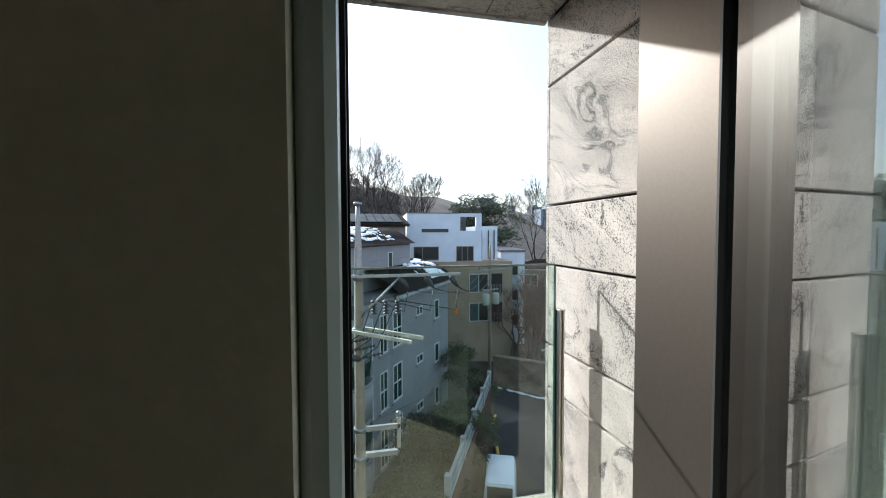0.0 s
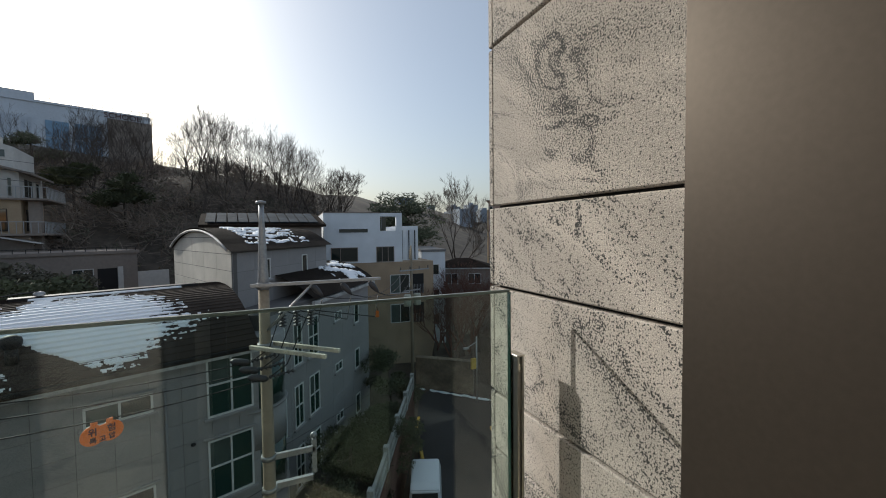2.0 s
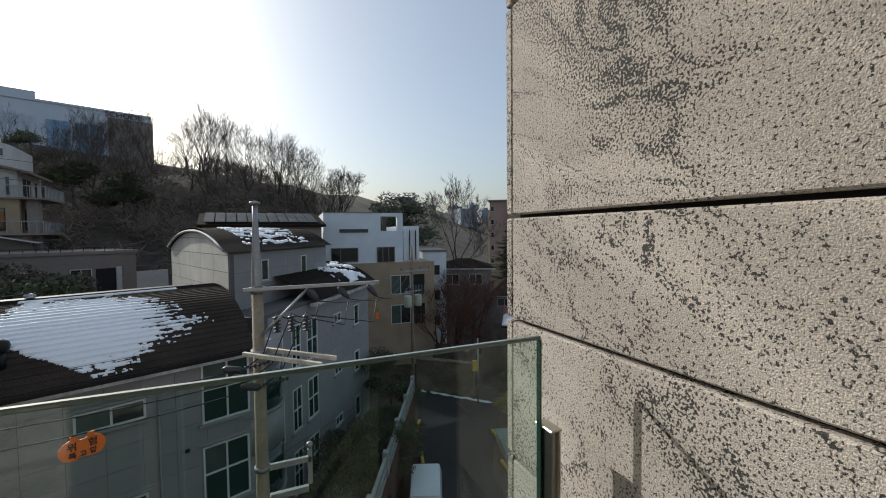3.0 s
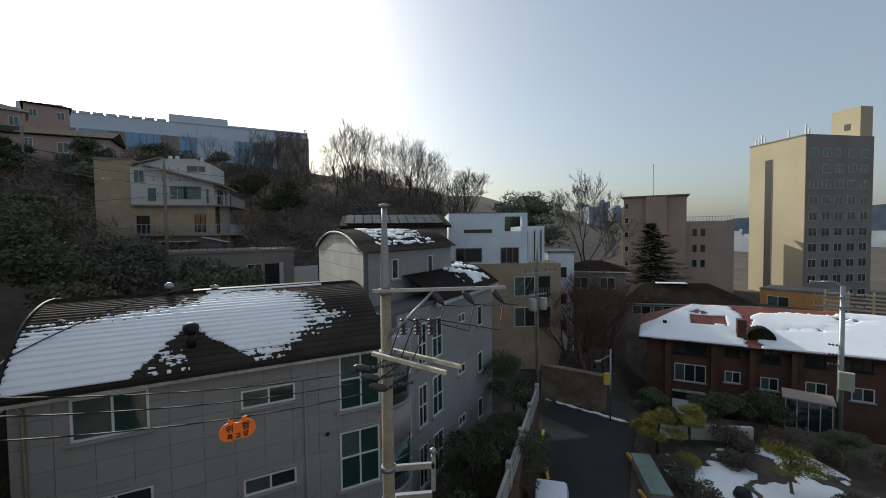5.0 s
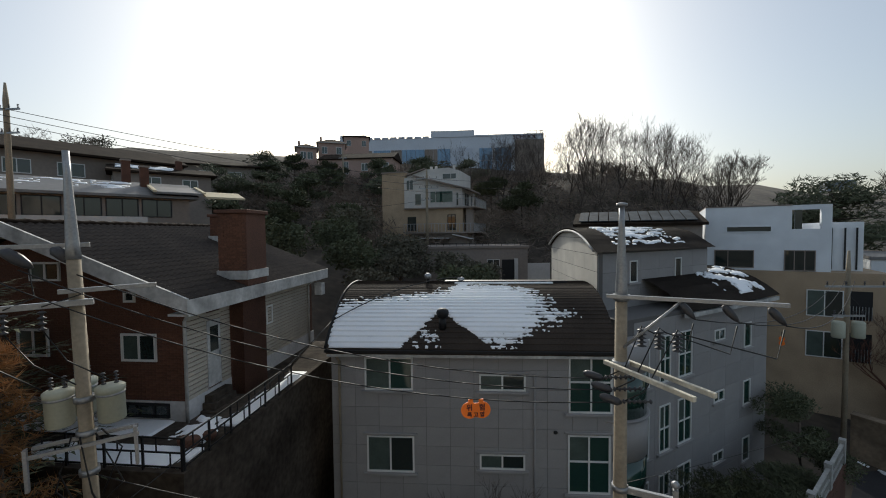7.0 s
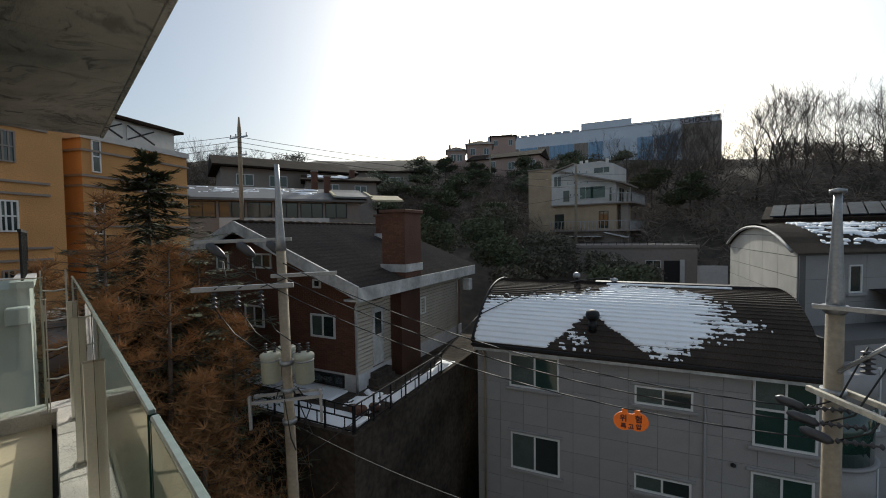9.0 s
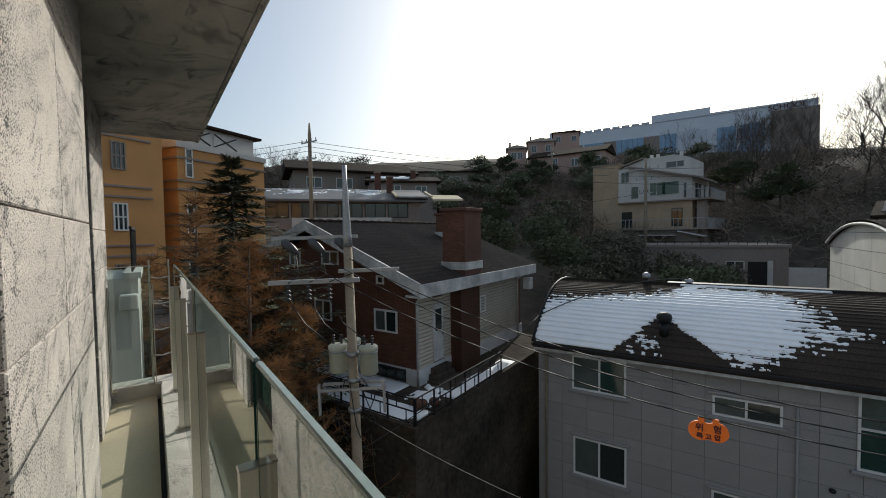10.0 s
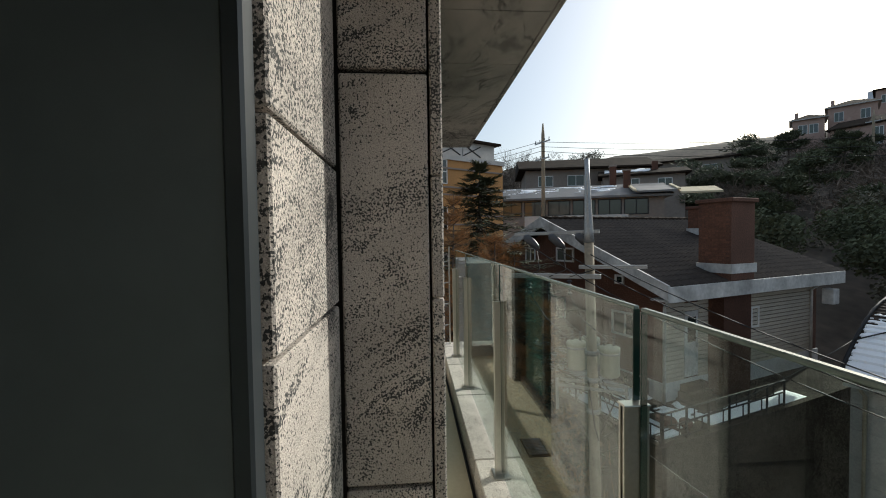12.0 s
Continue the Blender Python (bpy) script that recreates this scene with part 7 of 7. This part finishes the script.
def fir(name, label, at, height, width, seed, mat="fir", tiers=16, per=60, leaf=0.045):
    rng = random.Random(seed)
    tr = thing(name, label, "tree", at, 0)
    t, c = bmesh.new(), bmesh.new()
    tube(t, [(0, 0, 0), (0, 0, height)], [height * 0.016, 0.01], 8)
    for i in range(tiers):
        f = (i + 0.5) / tiers
        z0 = height * (0.12 + 0.87 * f)
        r = width * (1 - f) ** 0.72 + 0.05
        n = 9 if f < 0.8 else 7
        for k in range(n):
            a = k * 2 * math.pi / n + i * 0.7 + rng.uniform(-0.25, 0.25)
            rr = r * rng.uniform(0.55, 1.1)
            z = z0 + rng.uniform(-0.9, 0.9) * height / tiers
            tip = Vector((math.cos(a) * rr, math.sin(a) * rr, z - 0.10 * rr + rng.uniform(-0.2, 0.2)))
            root = Vector((0, 0, z))
            knee = root.lerp(tip, 0.55) - Vector((0, 0, 0.10 * rr))
            tube(t, [root, knee, tip], [0.03, 0.02, 0.008], 4)
            for _ in range(per):
                g = rng.uniform(0.15, 1.0)
                p = (root.lerp(knee, g / 0.55) if g < 0.55 else knee.lerp(tip, (g - 0.55) / 0.45))
                side = Vector((-math.sin(a), math.cos(a), 0)) * rng.uniform(-1, 1) * rr * 0.32 * (1.05 - g * 0.7)
                p = p + side + Vector((0, 0, rng.uniform(-0.06, 0.02)))
                d = (tip - root).normalized() * 0.7 + side.normalized() * 0.6 + Vector((0, 0, rng.uniform(-0.2, 0.3)))
                d = d.normalized() * rng.uniform(3.0, 6.5) * leaf
                b = d.cross(Vector((0, 0, 1))).normalized() * leaf * 0.8
                c.faces.new([c.verts.new(q) for q in (p - b, p + b, p + d)])
    part("trunk", t, "bark", tr)
    part("crown", c, mat, tr)
    return tr


def shrub(name, label, at, radius, seed, mat="shrub", count=900, size=0.2, flat=0.8):
    rng = random.Random(seed)
    sh = thing(name, label, "shrub", at, 0)
    c, t = bmesh.new(), bmesh.new()
    for i in range(8):
        a = i * 2.4
        p = Vector((math.cos(a), math.sin(a), 0)) * radius * rng.uniform(0.2, 0.65) + Vector((0, 0, radius * flat * rng.uniform(0.4, 0.95)))
        tube(t, [(0, 0, -0.2), p * 0.6, p], [0.04, 0.03, 0.01], 4)
        tufts(c, p, radius * rng.uniform(0.4, 0.6), count // 8, size, rng, flat)
    part("stems", t, "bark", sh)
    part("foliage", c, mat, sh)
    return sh


def larch_cloud(name, label, at, height, width, seed):
    """A feathery leafless tree with drooping brown twigs."""
    rng = random.Random(seed)
    tr = thing(name, label, "tree", at, 0)
    t, c = bmesh.new(), bmesh.new()
    tube(t, [(0, 0, 0), (0.1, 0, height * 0.5), (0, 0.1, height)], [0.12, 0.07, 0.01], 7)
    for i in range(150):
        f = rng.uniform(0.12, 0.98)
        a = rng.uniform(0, 6.28)
        r = width * (1.05 - f) * rng.uniform(0.5, 1.1) + 0.15
        root = Vector((0, 0, height * f))
        tip = root + Vector((math.cos(a) * r, math.sin(a) * r, r * rng.uniform(0.15, 0.6)))
        tube(t, [root, root.lerp(tip, 0.5) - Vector((0, 0, 0.04 * r)), tip], [0.018, 0.011, 0.004], 3, False)
        for _ in range(48):
            g = rng.uniform(0.2, 1.0)
            p = root.lerp(tip, g)
            d = Vector((rng.uniform(-1, 1), rng.uniform(-1, 1), rng.uniform(-0.2, 0.9))).normalized() * rng.uniform(0.15, 0.4)
            b = d.orthogonal().normalized() * 0.009
            c.faces.new([c.verts.new(q) for q in (p - b, p + b, p + d)])
    part("trunk", t, "bark", tr)
    part("crown", c, "larch", tr)
    return tr


def on_ground(x, y):
    return (x, y, terrain(x, y) - 0.1)


fir("fir_tree", "dark green fir standing beside the orange flats", (-12.75, 1.9, -9.5), 13.3, 6.6, 5, tiers=64, per=95)
for i, (x, y, hgt, w) in enumerate(((-9.8, 1.7, 8.6, 2.3), (-10.8, 0.7, 10.0, 2.4), (-9.4, 2.9, 6.6, 1.9), (-11.6, 2.7, 8.4, 2.1), (-8.9, 0.7, 7.4, 2.0), (-9.6, -0.3, 8.2, 2.0), (-8.4, 2.0, 5.4, 1.7))):
    larch_cloud("larch_tree", "leafless larch with feathery orange-brown twigs", (x, y, -7.0 - (hgt - 7) * 0.15), hgt, w, 40 + i)
for i, (x, y, z, hgt) in enumerate(((-9.3, 3.2, -8.5, 5.2), (-6.9, 2.4, -10.5, 5.0), (-7.0, 5.2, -11.5, 5.0))):
    bare_tree("bare_sapling", "thin leafless brown sapling below the balcony", (x, y, z), hgt, 60 + i, "larch", 3, 0.8, 0.06)
for i, (x, y, hgt) in enumerate(((-3.4, 10.6, 4.6), (-2.5, 11.3, 5.2), (-4.6, 10.0, 4.2), (-1.6, 11.9, 4.8))):
    bare_tree("bare_shrub", "thin leafless shrub in front of the gray house", (x, y, -11.5), hgt, 80 + i, "twig", 4, 0.7, 0.05)
# garden by the lane
for i, (x, y, z, hgt, w, mat) in enumerate(((3.9, 15.8, -10.6, 5.2, 1.9, "needle"), (5.6, 17.8, -11.0, 4.0, 1.9, "needle"), (6.6, 20.0, -11.2, 3.6, 1.7, "needle"), (2.6, 12.0, -11.2, 4.2, 1.6, "needle"), (8.1, 23.2, -11.2, 6.0, 1.9, "needle"), (3.0, 13.4, -11.0, 3.6, 1.4, "needle"), (4.9, 14.0, -11.4, 3.0, 1.3, "needle"),
                                            (15.9, 21.6, -11.5, 2.9, 1.2, "needle_y"), (16.8, 23.6, -11.5, 3.2, 1.3, "needle"), (18.6, 22.5, -11.5, 2.4, 1.0, "needle_y"), (21.5, 23.5, -11.5, 2.6, 1.5, "needle"), (24.5, 23.0, -11.5, 2.6, 1.6, "needle"))):
    pine("pine_tree", "small clipped garden pine with layered foliage" if mat == "needle" else "small yellowish garden pine beside the lane", (x, y, z), hgt, w, 100 + i, mat, 0.10, 15, 430, 0.15, 0.1)
for i, (x, y, z, r) in enumerate(((15.2, 17.0, -11.5, 0.9), (15.3, 15.6, -11.5, 1.0), (16.6, 19.9, -11.5, 0.7), (15.4, 19.2, -11.5, 1.0), (20.5, 21.8, -11.5, 1.3), (23, 20.5, -11.5, 1.5), (19, 19.8, -11.5, 0.8), (15.0, 18.2, -11.5, 0.8), (22.5, 25.5, -11.5, 1.6), (26, 25, -11.5, 1.8))):
    shrub("garden_shrub", "low evergreen garden shrub", (x, y, z), r, 130 + i, "needle_y" if i == 2 else "shrub", 1700, 0.085)
rng = random.Random(8)
for i in range(16):
    x, y = rng.uniform(18.5, 31), rng.uniform(15.5, 22)
    if i % 4 == 3:
        pine("pine_tree", "small clipped garden pine with layered foliage", (x, y, -11.5), rng.uniform(2.0, 2.8), 1.2, 160 + i, "needle_y" if i == 7 else "needle", 0.08, 12, 330, 0.13, 0.1)
    else:
        shrub("garden_shrub", "low evergreen garden shrub", (x, y, -11.5), rng.uniform(0.6, 1.2), 160 + i, "shrub" if i % 3 else "rust", 1500, 0.085)
# trees beyond the roofs
pine("pine_tree", "broad dark pine behind the white house", on_ground(19.7, 57), 9.2 - terrain(19.7, 57) + 0.6, 5.4, 7, "needle", 0.3, 34, 200, 0.55)
bare_tree("bare_tree", "large leafless tree with a fan of fine branches", on_ground(31.5, 63), 7.5 - terrain(31.5, 63), 9, levels=6, spread=0.72, trunk=0.5)
bare_tree("bare_tree", "leafless tree rising over the white house", on_ground(11.5, 66), 11 - terrain(11.5, 66), 15, levels=6, spread=0.65, trunk=0.45)
for i, (x, y, t) in enumerate(((17.6, 33.6, -3.2), (19.2, 36, -2.5), (20.5, 40, -3.0), (16.6, 31.8, -5.0), (19.0, 33.2, -5.5), (21.5, 37, -4.0), (23.5, 42, -3.0), (15.6, 35, -4.5))):
    bare_tree("bare_tree", "leafless reddish-brown tree beyond the lane", (x, y, -11.6), t + 11.6, 20 + i, "rust", 5, 0.9, 0.26)
fir("cedar_tree", "dark cedar in front of the gray flats", (39.8, 58.4, -10), 12.8, 7.0, 15, tiers=26, per=90, leaf=0.15)
for i, (x, y, z, r) in enumerate(((-20.6, 27.5, -1.6, 2.6), (-17.5, 30, -2.4, 2.3), (-19.9, 34.1, -1.5, 2.8), (-10.4, 27.8, -3.5, 2.4), (-14.0, 33, -2.8, 2.4), (-16.2, 24, -3.2, 2.0), (-24.5, 30, 0.2, 2.8), (-27, 36, 1.2, 3.0), (-11.5, 34, -3.4, 2.2), (-23, 22, 0.0, 2.4), (-29, 24, 1.0, 2.4), (-30, 12.5, 1.0, 2.2), (-28, 8.5, 0.5, 1.8), (-31.5, 17.5, 1.4, 2.6), (-26, 15.5, -0.5, 1.8), (-8.5, 22.5, -5.5, 2.2), (-12.5, 20.5, -5.0, 2.2))):
    shrub("hillside_shrub", "rounded dark evergreen on the slope", (x, y, min(z, terrain(x, y) + 0.6) if i > 9 else z), r, 200 + i, "shrub" if i % 3 else "needle", 3600, 0.19)
for i, (x, y, hgt) in enumerate(((-48, 42, 7), (-52, 38, 8), (-45, 48, 7), (-40, 40, 6), (-36, 34, 5.5), (-33, 42, 6), (-44, 66, 8), (-38, 58, 7), (-42, 30, 6), (-46, 22, 5.5), (-20, 62, 7), (-14, 58, 7), (-34, 66, 8), (-40, 76, 8), (-30, 78, 8), (-59.2, 52.4, 7.5), (-56.5, 50.5, 6.0), (-60.0, 60, 6.0), (-52, 62, 6.5), (-48, 56, 6.0))):
    pine("pine_tree", "dark pine on the wooded slope", on_ground(x, y), hgt, hgt * 0.42, 300 + i, "needle", 0.16, 14, 130, 0.55)


def build_woods():
    """Leafless woods on the knoll: a few tree forms set many times over in one mesh."""
    forms = []
    for s in range(5):
        t, c = bare_tree_meshes(500 + s, 1.0, 4, 0.68, 0.36, 0.0145)
        me = bpy.data.meshes.new("form")
        for bm in (t, c):
            bm.verts.index_update()
        v, f = [], []
        for bm in (t, c):
            o = len(v)
            v += [tuple(p.co) for p in bm.verts]
            f += [[o + q.index for q in g.verts] for g in bm.faces]
            bm.free()
        bpy.data.meshes.remove(me)
        forms.append((np.array(v), f))
    rng = random.Random(77)
    verts, faces, base = [], [], 0
    spots = []
    for _ in range(60):
        x = rng.uniform(-26, 13)
        spots.append((x, 66 + rng.uniform(-6, 14) + abs(x) * 0.1, rng.uniform(8.0, 11.5)))
    for _ in range(34):
        spots.append((rng.uniform(-82, -66), rng.uniform(2, 22), rng.uniform(8, 11)))
    for _ in range(55):
        x = rng.uniform(-48, -4)
        spots.append((x, rng.uniform(58, 84), rng.uniform(3.2, 5.2)))
    for x, y, hgt in spots:
        v, f = forms[rng.randrange(5)]
        a = rng.uniform(0, 6.28)
        r = np.array(((math.cos(a), -math.sin(a), 0), (math.sin(a), math.cos(a), 0), (0, 0, 1)))
        verts.append(v @ r.T * hgt + np.array((x, y, terrain(x, y) - 0.3)))
        faces += [[base + i for i in q] for q in f]
        base += len(v)
    me = bpy.data.meshes.new("bare_woods")
    me.from_pydata(np.concatenate(verts).tolist(), [], faces)
    me.materials.append(M["twig"])
    tagged(new("bare_woods", me), "dense leafless woodland on the hillside", "trees", kind="stuff")
    bm = bmesh.new()
    for _ in range(420):
        x, y = rng.uniform(-75, 25), rng.uniform(34, 110)
        if y < 46 and x > -22:
            continue
        tufts(bm, (x, y, terrain(x, y) + 0.5), rng.uniform(1.2, 2.4), 90, 0.42, rng, 0.7, 0.25)
    for _ in range(240):
        x, y = rng.uniform(-115, -42), rng.uniform(2, 50)
        tufts(bm, (x, y, terrain(x, y) + 0.6), rng.uniform(1.4, 2.6), 90, 0.45, rng, 0.7, 0.25)
    brush = bmesh.new()
    for _ in range(520):
        x, y = rng.uniform(-60, 20), rng.uniform(40, 90)
        if y < 50 and x > -20:
            continue
        tufts(brush, (x, y, terrain(x, y) + 1.4), rng.uniform(1.4, 2.6), 70, 1.3, rng, 0.8, 0.035)
    for _ in range(160):
        x, y = rng.uniform(-110, -45), rng.uniform(2, 44)
        tufts(brush, (x, y, terrain(x, y) + 1.4), rng.uniform(1.4, 2.6), 70, 1.3, rng, 0.8, 0.035)
    tagged(part("brushwood", brush, "brush"), "brown leafless brushwood on the slope", "brushwood", kind="stuff")
    ob = part("undergrowth", bm, "shrub")
    tagged(ob, "dark winter undergrowth covering the slope", "undergrowth", kind="stuff")


build_woods()
